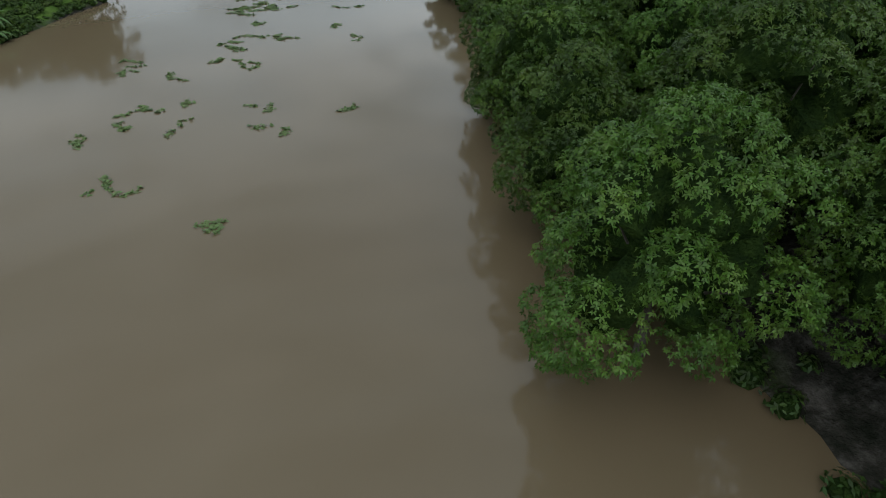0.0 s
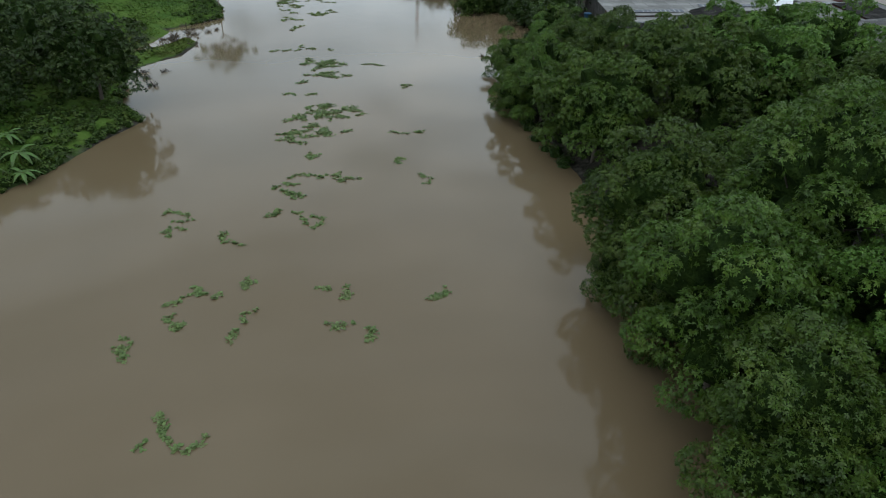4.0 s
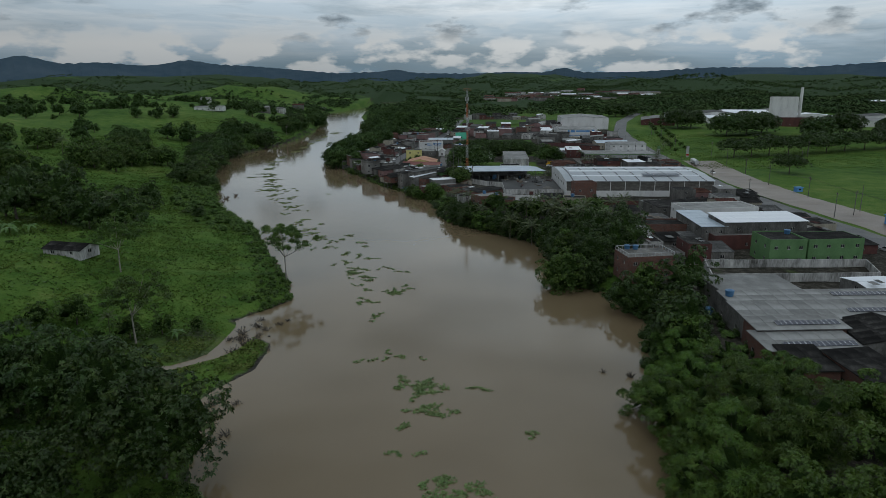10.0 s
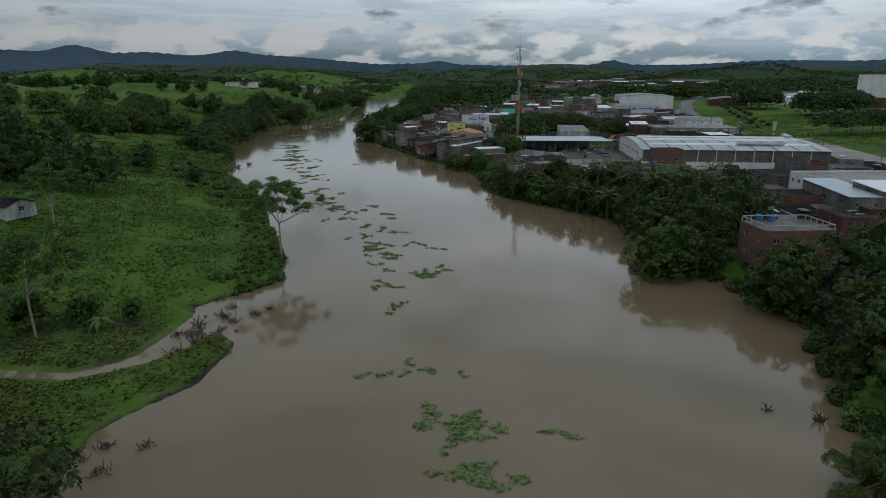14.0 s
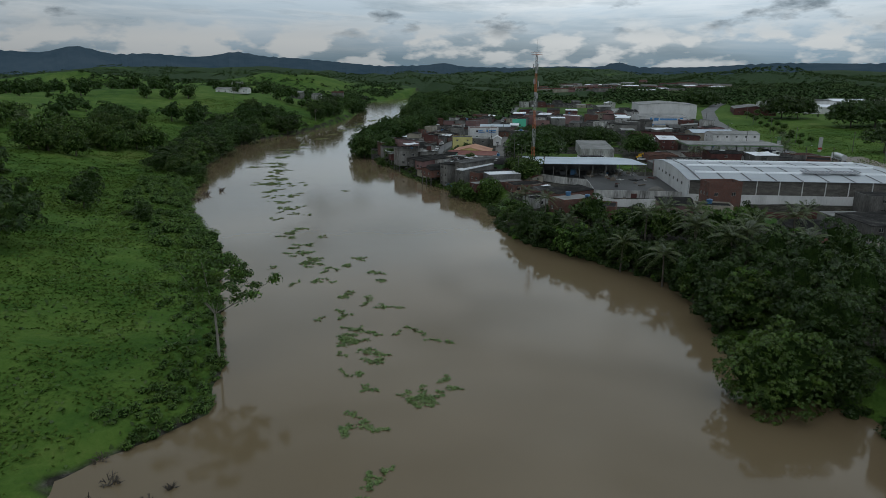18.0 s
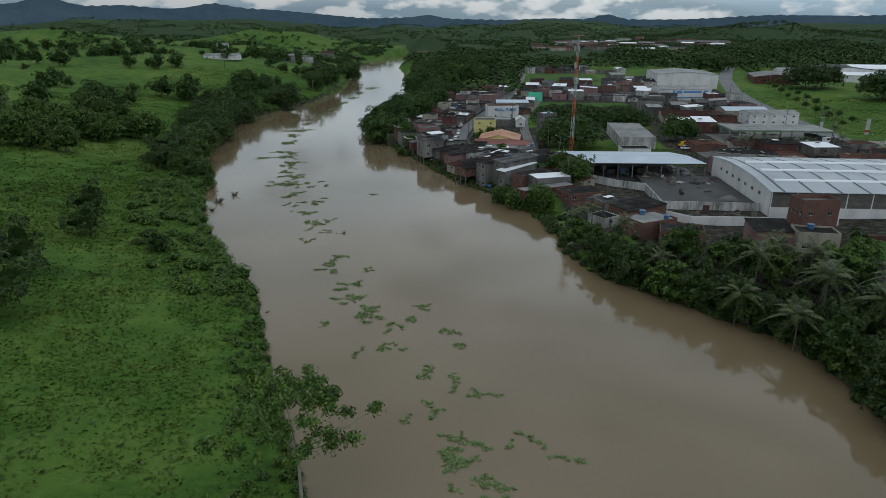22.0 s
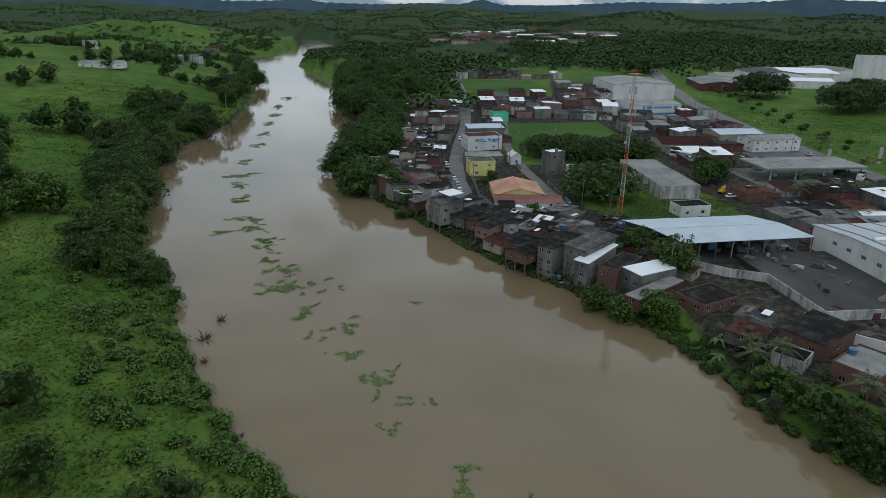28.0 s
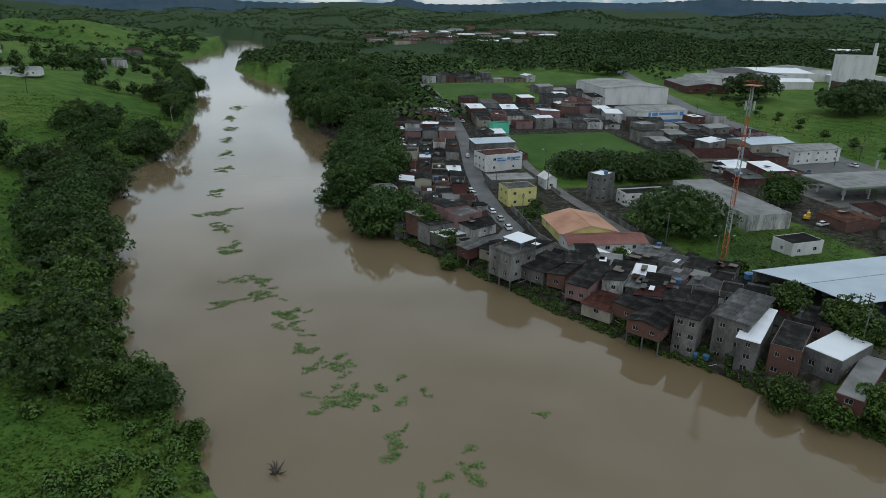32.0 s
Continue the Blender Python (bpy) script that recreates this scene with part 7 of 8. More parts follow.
# ---- distance ----
def far_town(seed, x0, x1, y0, y1, n, smin, smax):
    r = random.Random(seed)
    for k in range(n):
        x, y = r.uniform(x0, x1), r.uniform(y0, y1)
        t = thing("distant_building", x, y, gz(x, y), r.uniform(-20, 20), "small pale building on the distant plain", "building", "distant buildings")
        w, d, h = r.uniform(smin, smax), r.uniform(smin, smax) * 0.6, r.uniform(3.5, 7)
        m = Mesh()
        m.box(-w / 2, -d / 2, -2, w / 2, d / 2, h)
        part("wall", m, r.choice([M_CONC, M_CREAM, M_PINK, M_OLDWHITE]), t)
        m = Mesh()
        m.slab((-w / 2, -d / 2, h + 0.3), (w / 2, -d / 2, h + 0.3), (w / 2, 0, h + 2), (-w / 2, 0, h + 2), 0.3)
        m.slab((-w / 2, 0, h + 2), (w / 2, 0, h + 2), (w / 2, d / 2, h + 0.3), (-w / 2, d / 2, h + 0.3), 0.3)
        part("roof", m, r.choice([M_RWHITE, M_RLIGHT, M_RRED, M_RRED, M_RGREY]), t)


far_town(1, 180, 420, 1500, 1700, 16, 20, 60)
far_town(2, 20, 260, 1350, 1700, 26, 14, 40)
far_town(4, 560, 900, 900, 1250, 10, 20, 40)
far_town(5, -420, -260, 900, 1300, 5, 10, 20)

ridge_pts = [(44, 1.5), (40, 1.6), (36, 1.4), (33.9, 2.0), (31.5, 1.35), (28.9, 1.5), (26, 1.25), (24.5, 1.35), (22.7, 1.75), (20.5, 1.35), (18, 1.25), (15, 1.0), (11, 0.65), (7.2, 0.75), (5.9, 1.0), (4.6, 0.65), (0, 0.55), (-4, 0.7), (-6.8, 0.6), (-8.2, 1.1), (-9.6, 0.6), (-14, 0.6), (-20, 0.9), (-26, 0.8), (-32, 1.15), (-40, 0.9), (-48, 1.0)]
# distance haze is mixed into the hills' base colour as blue-grey
M_FAR = material("haze_tinted_far_hills", [(0.04, 0.07, 0.095), (0.07, 0.1, 0.125)], 1.0, 0.004, 0.02, 0, spec=0.0, coords="World")
m = Mesh()
az = np.linspace(44, -48, 240)
el = np.interp(-az, [-p[0] for p in ridge_pts], [p[1] for p in ridge_pts])
el = np.convolve(np.pad(el, 2, mode="edge"), [0.1, 0.2, 0.4, 0.2, 0.1], "valid") + 0.03 * np.sin(az * 9) + 0.02 * np.sin(az * 23)
for a, e in zip(az, el):
    d = Vector((-math.sin(radians(a)), math.cos(radians(a)), 0))
    top = 56 + 4380 * math.tan(radians(e))
    base = Vector((-30, 53, 0))
    m.v += [tuple(base + d * 3950 + Vector((0, 0, 10))), tuple(base + d * 4180 + Vector((0, 0, 10 + (top - 10) * 0.55))), tuple(base + d * 4380 + Vector((0, 0, top))), tuple(base + d * 4600 + Vector((0, 0, 10)))]
for i in range(len(az) - 1):
    for j in range(3):
        m.f.append((i * 4 + j, i * 4 + j + 1, (i + 1) * 4 + j + 1, (i + 1) * 4 + j))
m.f = [f[::-1] for f in m.f]
tagged(part("backdrop", m, M_FAR), "range of hills on the horizon, tinted blue-grey for haze", "hills", kind="structure")


# ---- floating water plants ----
def weed_mat(x, y, length, width, turn, seed):
    """A ragged raft of leaf whorls, grown along a few wandering threads."""
    rng = np.random.default_rng(seed)
    t = thing("hyacinth_mat", x, y, 0.0, turn, "ragged floating mat of green water hyacinth", "water plants", "floating plant mats")
    n = int(max(9, length * width * 1.35))
    P = []
    for k in range(n):
        if k % 5 == 0:
            q = np.array([rng.normal() * length * 0.27, rng.normal() * width * 0.3])
            head = rng.uniform(0, 6.28)
        head += rng.normal() * 0.6
        q = q + np.array([math.cos(head), math.sin(head)]) * rng.uniform(0.25, 0.85)
        r = 0.13 + (0.45 if length * width < 18 else 0.75) * rng.random() ** 2
        m_ = int(4 + 30 * r * r)
        a, b = rng.uniform(0, 6.28, m_), np.sqrt(rng.random(m_)) * r
        P.append(np.column_stack([q[0] + np.cos(a) * b * 1.4, q[1] + np.sin(a) * b, rng.uniform(0.01, 0.07, m_)]))
    P = np.concatenate(P)
    nor = unit(np.column_stack([rng.normal(size=len(P)) * 0.25, rng.normal(size=len(P)) * 0.25, np.ones(len(P))]))
    v, f = rosettes(rng, P, nor, 3, 0.3, 0.24, 0.05)
    v[:, 2] = np.maximum(v[:, 2], 0.008)
    part("leaves", fast_mesh("leaves", v, f, M_WEED), M_WEED, t)


MATS = [(-34, 55, 8, 1.6, 170), (-22, 50, 2, 2.6, 20), (-22, 75, 4, 1.8, 10), (-13, 74, 1.6, 1.4, 0), (-37, 84, 4, 1.8, 30), (-36, 73, 5, 3.5, 60), (-44, 89, 4, 1.8, 150), (-30, 93, 7, 2, 10), (-30, 103, 3.5, 5, 0), (-45, 92, 3, 3, 90), (-41, 65, 3, 1.5, 140),
        (-31, 132, 9, 7, 0), (-36, 128, 4, 8, 20), (-35, 121, 7, 5, 0), (-29, 121, 4, 2, 0), (-14, 104, 4, 1, 0), (-18, 111, 3, 0.8, 0), (-33, 99, 5, 3, 120), (-31, 110, 4, 2, 30), (-40, 167, 8, 5, 170), (-37, 164, 8, 4, 10), (-46, 179, 5, 2, 0), (-40, 179, 5, 1.6, 0), (-40, 150, 3, 3, 0), (-36, 156, 7, 4, 20), (-38, 143, 3, 2, 0),
        (-53, 201, 3, 3, 0), (-56, 214, 4, 5, 0), (-50, 221, 6, 4, 0), (-48, 226, 5, 3, 40), (-58, 234, 6, 3, 20), (-64, 241, 5, 9, 0), (-68, 251, 5, 3, 0), (-55, 244, 7, 1.6, 40), (-62, 256, 5, 3, 0), (-71, 262, 5, 3, 0), (-78, 271, 3, 5, 30), (-66, 277, 3, 4, 0), (-76, 280, 6, 3, 40), (-84, 286, 5, 7, 20), (-74, 288, 7, 1.6, 0), (-89, 291, 5, 4, 0), (-91, 299, 6, 3, 0), (-97, 309, 5, 5, 0), (-88, 308, 4, 2, 0), (-97, 318, 5, 3, 0), (-107, 328, 5, 2, 0), (-102, 336, 4, 3, 0),
        (-111, 345, 9, 3, 30), (-118, 355, 8, 2.5, 0), (-117, 368, 4, 5, 0), (-123, 366, 5, 3, 0), (-127, 377, 8, 3, 60), (-133, 392, 15, 6, 0), (-135, 404, 6, 8, 20), (-140, 412, 7, 4, 0), (-145, 430, 7, 10, 10), (-150, 443, 6, 6, 0), (-154, 452, 10, 5, 0), (-160, 478, 6, 12, 0), (-164, 500, 5, 9, 0), (-167, 517, 11, 6, 0), (-160, 440, 6, 4, 0), (-169, 545, 5, 10, 0), (-169, 585, 6, 12, 0), (-171, 620, 5, 14, 0), (-173, 655, 5, 14, 0), (-174, 690, 5, 16, 0), (-177, 730, 6, 18, 0), (-175, 780, 6, 20, 0)]
for k, (x, y, a, b, r) in enumerate(MATS):
    weed_mat(x, y, a, b, r, 100 + k)
wr = random.Random(9)
for k in range(24):
    y = wr.uniform(60, 420)
    x = -28 - max(0, y - 150) * 0.37 + wr.uniform(-16, 16)
    weed_mat(x, y, wr.uniform(0.8, 2.2), wr.uniform(0.5, 1.0), wr.uniform(0, 180), 300 + k)


# dead stumps and drowned brush
def stump(x, y, s, seed):
    r = random.Random(seed)
    t = thing("driftwood", x, y, 0, r.uniform(0, 360), "dark dead stump with broken roots in the water", "stump", "drowned wood")
    m = Mesh()
    for k in range(9):
        a = k * 0.7 + r.uniform(-0.2, 0.2)
        p0 = Vector((r.uniform(-0.3, 0.3), r.uniform(-0.3, 0.3), -0.3)) * s
        p1 = p0 + Vector((math.cos(a) * r.uniform(0.3, 1.3), math.sin(a) * r.uniform(0.3, 1.3), r.uniform(0.3, 1.4))) * s
        m.tube(p0, p1, 0.22 * s, 0.07 * s, 6)
        m.tube(p1, p1 + Vector((math.cos(a + 0.6), math.sin(a + 0.6), 0.3)) * 0.5 * s, 0.06 * s, 0.02 * s, 5)
    part("root_mass", m, M_DEAD, t)


for k, (x, y, s) in enumerate([(-146.5, 374, 1.3), (-148, 365, 1.5), (-148.3, 353.5, 1.2), (-146, 355, 1.0), (-150, 352, 0.9), (-153, 361, 0.8), (-106, 280, 0.5), (-104, 283, 0.4), (-120, 306, 0.5), (-134, 329, 0.6), (2, 170, 0.9), (-3, 172, 0.6)]):
    stump(x, y, s, k)


def brush(x, y, s, seed):
    """A drowned bush: thin dark twigs that fan out of the water."""
    r = random.Random(seed)
    t = thing("drowned_bush", x, y, 0, r.uniform(0, 360), "dark leafless drowned bush standing in shallow water", "bush", "drowned wood")
    m = Mesh()
    for k in range(22):
        a, tilt = r.uniform(0, 6.28), r.uniform(0.2, 1.3)
        p0 = Vector((r.uniform(-0.8, 0.8), r.uniform(-0.6, 0.6), -0.15)) * s
        p1 = p0 + Vector((math.cos(a) * math.sin(tilt), math.sin(a) * math.sin(tilt), math.cos(tilt))) * r.uniform(0.5, 1.3) * s
        m.tube(p0, p1, 0.06 * s, 0.03 * s, 4, False)
        for q in (0.5, 0.8):
            b = a + r.uniform(-1.2, 1.2)
            o = p0.lerp(p1, q)
            m.tube(o, o + Vector((math.cos(b), math.sin(b), r.uniform(-0.2, 0.6))) * 0.45 * s, 0.03 * s, 0.012 * s, 3, False)
    part("branchwork", m, M_DEAD, t)


for k, (x, y, s) in enumerate([(-81.3, 190.7, 1.5), (-79, 195, 1.3), (-76.5, 193, 1.1), (-80.5, 187.5, 1.4), (-78.6, 184.6, 1.6), (-76.2, 183.6, 1.5), (-79.8, 180.2, 1.5), (-83, 186.5, 1.0), (-77, 189, 1.0), (-74.4, 196, 0.9), (-73.5, 181.5, 1.3), (-75.4, 157, 1.0), (-73.1, 152.6, 0.9), (-76.6, 154.4, 0.8), (-71.2, 157.4, 0.8), (-69.5, 147, 1.1), (-79.6, 199, 1.1), (-83.4, 203, 1.0)]):
    brush(x, y, s, 70 + k)
br = random.Random(4)
for k in range(7):
    stump(-78 + br.uniform(-7, 6), 194 + br.uniform(-8, 8), br.uniform(0.3, 0.6), 40 + k)


# ---- vehicles ----
PAINTS = {c: material(c + "_car_paint", [v, tuple(min(1, q * 1.15) for q in v)], 0.25, 1, 5, 0, spec=0.6) for c, v in (("white", (0.7, 0.7, 0.7)), ("silver", (0.4, 0.41, 0.42)), ("dark", (0.05, 0.055, 0.065)), ("red", (0.35, 0.03, 0.03)), ("blue", (0.05, 0.12, 0.3)), ("yellow", (0.6, 0.35, 0.03)))}


def wheel(t, x, y, r, w):
    m = Mesh()
    m.tube((x, y - w / 2, r), (x, y + w / 2, r), r, n=12)
    wh_ = part("wheel", m, M_BLACK, t)
    m = Mesh()
    s = 1 if y > 0 else -1
    m.tube((x, y + s * w * 0.3, r), (x, y + s * (w / 2 + 0.02), r), r * 0.6, n=8)
    part("rim", m, M_ALU, wh_)


def car(x, y, rot, paint, z=None):
    t = thing("car", x, y, (gz(x, y) + 0.24) if z is None else z, rot, f"{paint} hatchback car parked or driving on the road", "car", "cars")
    m = Mesh()
    prof = [(-2.0, 0.3), (-2.05, 0.75), (-1.85, 0.95), (1.0, 0.92), (1.9, 0.72), (2.05, 0.5), (2.0, 0.3)]
    for (xa, za), (xb, zb) in zip(prof, prof[1:] + prof[:1]):
        m.quad((xa, -0.85, za), (xb, -0.85, zb), (xb, 0.85, zb), (xa, 0.85, za))
    m.quad(*[(px, 0.85, pz) for px, pz in prof])
    m.quad(*[(px, -0.85, pz) for px, pz in reversed(prof)])
    top = [(-1.5, 1.42), (0.1, 1.46)]
    m.quad((-1.5, -0.62, 1.42), (0.1, -0.62, 1.46), (0.1, 0.62, 1.46), (-1.5, 0.62, 1.42))
    part("body", m, PAINTS[paint], t)
    for nm, q in (("windscreen", ((0.1, -0.62, 1.455), (0.95, -0.78, 0.93), (0.95, 0.78, 0.93), (0.1, 0.62, 1.455))), ("rear_window", ((-1.5, 0.62, 1.415), (-1.88, 0.78, 0.95), (-1.88, -0.78, 0.95), (-1.5, -0.62, 1.415))), ("side_window", ((-1.5, -0.62, 1.415), (-1.88, -0.8, 0.95), (0.95, -0.8, 0.93), (0.1, -0.62, 1.455))), ("side_window", ((0.1, 0.62, 1.455), (0.95, 0.8, 0.93), (-1.88, 0.8, 0.95), (-1.5, 0.62, 1.415)))):
        m = Mesh()
        m.quad(*q)
        part(nm, m, M_PANE, t)
    for wx in (-1.3, 1.3):
        for wy in (-0.78, 0.78):
            wheel(t, wx, wy, 0.31, 0.2)
    for wy in (-0.6, 0.6):
        m = Mesh()
        m.box(1.93, wy - 0.15, 0.52, 2.06, wy + 0.15, 0.68)
        part("headlight", m, M_ALU, t)


for x, y, r, c in [(-77.6, 510, 95, "white"), (-77.8, 505, 95, "silver"), (-77.6, 489, 92, "dark"), (-77.4, 484, 92, "white"), (-77.2, 476, 90, "silver"), (-77.6, 467, 88, "white"), (-64, 563, 80, "white"), (98, 518, 95, "white"), (21, 450, 10, "white"), (98, 249, 100, "silver"), (101, 241, 100, "white"), (104, 244, 280, "silver"), (103.5, 232, 280, "white"), (96, 480, 92, "dark"), (92, 560, 60, "red"), (47, 522, 20, "silver"), (60, 516, 30, "white"), (5, 500, 15, "white"), (10, 498, 5, "silver"), (88, 470, 80, "dark"), (108, 420, 272, "white"), (-46, 640, 95, "white"), (-44, 655, 275, "red")]:
    car(x, y, r, c)


def lorry(x, y, rot, kind, paint, label):
    t = thing("lorry" if kind != "bus" else "bus", x, y, gz(x, y) + 0.24, rot, label, "truck" if kind != "bus" else "bus")
    if kind == "bus":
        m = Mesh()
        m.box(-5.5, -1.2, 0.4, 5.5, 1.2, 3.1)
        part("body", m, PAINTS[paint], t)
        for sy in (-1.21, 1.21):
            m = Mesh()
            m.box(-5.2, sy - 0.01, 1.6, 5.2, sy + 0.01, 2.6)
            part("window_band", m, M_PANE, t)
        for wx in (-3.6, 3.6):
            for wy in (-1.05, 1.05):
                wheel(t, wx, wy, 0.5, 0.3)
        return
    m = Mesh()
    m.box(4.6, -1.2, 0.6, 6.6, 1.2, 3.0)
    m.box(6.6, -1.1, 0.6, 6.9, 1.1, 1.8)
    cab = part("cab", m, PAINTS["white"], t)
    m = Mesh()
    m.box(6.6, -1.05, 1.9, 6.63, 1.05, 2.8)
    part("windscreen", m, M_PANE, cab)
    m = Mesh()
    if kind == "tanker":
        m.tube((-7.5, 0, 2.2), (4.0, 0, 2.2), 1.2, n=16)
        m.box(-7.4, -0.9, 0.8, 4.2, 0.9, 1.15)
        part("tank", m, PAINTS["silver"], t)
    else:
        m.box(-4.5, -1.2, 0.8, 4.3, 1.2, 3.5)
        part("cargo_box", m, PAINTS[paint], t)
    for wx in (-6.2 if kind == "tanker" else -3.4, -4.9 if kind == "tanker" else -2.1, 3.2, 5.8):
        for wy in (-1.0, 1.0):
            wheel(t, wx, wy, 0.5, 0.35)


lorry(112, 462, 82, "tanker", "silver", "silver tanker lorry standing at the roadside")
lorry(33, 516, -60, "bus", "white", "white bus parked on the square")
lorry(58, 526, -40, "bus", "silver", "pale bus parked beside the storehouse")
lorry(52, 537, 80, "truck", "white", "white box lorry parked among the houses")
lorry(84, 474, -60, "truck", "dark", "dark box lorry at the filling station")
dg = thing("excavator", 21, 457, gz(21, 457), 40, "small yellow excavator on the waste ground", "excavator")
m = Mesh()
m.box(-1.2, -0.9, 0.7, 1.0, 0.9, 1.5)
m.box(-0.4, -0.8, 1.5, 0.8, 0.2, 2.6)
part("body", m, PAINTS["yellow"], dg)
for sy in (-0.9, 0.9):
    m = Mesh()
    m.tube((-1.3, sy, 0.4), (1.3, sy, 0.4), 0.4, n=8)
    part("track", m, M_BLACK, dg)
m = Mesh()
m.tube((1.0, 0, 1.4), (2.6, 0, 2.8), 0.16, n=5)
m.tube((2.6, 0, 2.8), (3.6, 0, 1.0), 0.13, n=5)
part("arm", m, PAINTS["yellow"], dg)


# ---- poles, tanks, panels, clutter ----
def pole(x, y, h=9.0, arms=1, rot=0, lamp=False, label="weathered concrete utility pole with a crossarm"):
    t = thing("utility_pole" if not lamp else "street_lamp", x, y, gz(x, y), rot, label if not lamp else "tall street lamp with a curved arm", "pole" if not lamp else "lamp", "utility poles" if not lamp else "street lamps")
    m = Mesh()
    m.tube((0, 0, -0.5), (0, 0, h), 0.17, 0.11, 8)
    part("post", m, M_CONC, t)
    if lamp:
        m = Mesh()
        m.tube((0, 0, h), (0.8, 0, h + 0.5), 0.05, n=5)
        m.tube((0.8, 0, h + 0.5), (1.8, 0, h + 0.55), 0.05, n=5)
        part("arm", m, M_STEELDK, t)
        m = Mesh()
        m.box(1.5, -0.14, h + 0.42, 2.2, 0.14, h + 0.56)
        part("lamp_head", m, M_ALU, t)
        return
    for k in range(arms):
        m = Mesh()
        m.box(-1.0, -0.06, h - 0.7 - 0.6 * k, 1.0, 0.06, h - 0.55 - 0.6 * k)
        for q in (-0.9, -0.4, 0.4, 0.9):
            m.tube((q, 0, h - 0.55 - 0.6 * k), (q, 0, h - 0.35 - 0.6 * k), 0.05, n=5)
        part("crossarm", m, M_WOOD, t)


road_poles = [(123, 285), (119.5, 304), (126.5, 312), (122.8, 345), (121, 380), (126, 420), (131, 460), (136, 500), (124, 540), (128, 590), (134, 640), (146, 690), (90, 330), (89, 370), (90, 420), (-26.5, 387), (-37.3, 445), (-51.6, 500), (-50.5, 530), (-72, 470), (-71, 500), (-63, 545), (-53, 590), (24, 203), (-36, 378), (174, 456), (110, 300), (200, 500), (215, 540)]
for k, (x, y) in enumerate(road_poles):
    pole(x, y, 9 + (k * 37 % 5) * 0.4, 1 + k % 2, k * 31 % 180)
for x, y, r in [(-34.2, 426.3, 200), (-32.9, 424, 20), (-44, 556, 90), (-38, 536, 200), (-20, 540, 90), (90, 520, 0), (92, 560, 0), (95, 600, 0), (101, 640, 0), (88, 480, 0), (88, 440, 0)]:
    pole(x, y, 8.5, rot=r, lamp=True)


def wires(name, pts, label, sag=0.7):
    t = thing(name, pts[0][0], pts[0][1], pts[0][2], 0, label, "cable", "overhead cables")
    for off in (-0.8, 0.0, 0.8):
        m = Mesh()
        for a, b in zip(pts[:-1], pts[1:]):
            a, b = Vector(a), Vector(b)
            side = Vector((b.y - a.y, a.x - b.x, 0)).normalized() * off
            prev = None
            for k in range(7):
                s = k / 6
                p = a.lerp(b, s) + side - Vector((0, 0, sag * 4 * s * (1 - s))) - Vector(pts[0])
                if prev:
                    m.tube(prev, p, 0.025, n=3, cap=False)
                prev = p
        part("wire", m, M_BLACK, t)


wires("power_line", [(x, y, gz(x, y) + 8.6) for x, y in [(123, 285), (122.8, 345), (121, 380), (126, 420), (131, 460), (136, 500)]], "three sagging overhead power lines beside the road")
wires("street_line", [(x, y, gz(x, y) + 8.4) for x, y in [(-72, 470), (-71, 500), (-63, 545), (-53, 590)]], "three sagging overhead cables along the street")


def tank(x, y, z, r=0.75, h=1.0, rest=None):
    t = thing("water_tank", x, y, z, 0, "blue plastic water tank with a lid", "water tank", "water tanks")
    m = Mesh()
    m.tube((0, 0, 0), (0, 0, h), r * 0.82, r, 14)
    part("tank_body", m, M_TANK, t)
    m = Mesh()
    m.tube((0, 0, h), (0, 0, h + 0.12), r * 1.05, r * 1.02, 14)
    m.tube((0, 0, h + 0.12), (0, 0, h + 0.28), r * 0.8, r * 0.25, 14)
    part("lid", m, M_TANK, t)


bpy.context.view_layer.update()
BUILT = bpy.context.evaluated_depsgraph_get()


def top_at(x, y):
    """Height of whatever stands at a spot."""
    hit_, place, *_ = scene.ray_cast(BUILT, Vector((x, y, 90)), Vector((0, 0, -1)))
    return place.z if hit_ else gz(x, y)


for x, y, r in [(-62.6, 390.8, 0.7), (-61.2, 389.4, 0.7), (-54, 412.5, 0.8), (-52.4, 412.2, 0.7), (-44.5, 437, 0.7), (-36.3, 410.8, 1.1), (25.0, 194, 1.0), (27.2, 189.2, 0.95), (64.2, 242, 0.9), (66.3, 242.2, 0.9), (14, 226.5, 0.8), (16.2, 226.3, 0.8), (-17, 327, 0.75), (-22, 331, 0.8), (-14.5, 325, 0.7), (-11.5, 326, 0.7), (14, 319.5, 0.8), (-84, 438, 0.6), (-66, 424, 0.6), (-88, 520, 0.8), (-83, 560, 0.8), (-70, 600, 0.8), (-30, 640, 0.8), (4, 652, 0.8), (-20, 660, 0.8), (30, 505, 0.9), (70, 512, 0.9), (-34, 491, 0.8)]:
    tank(x, y, top_at(x, y) + 0.03, r, r * 1.25)


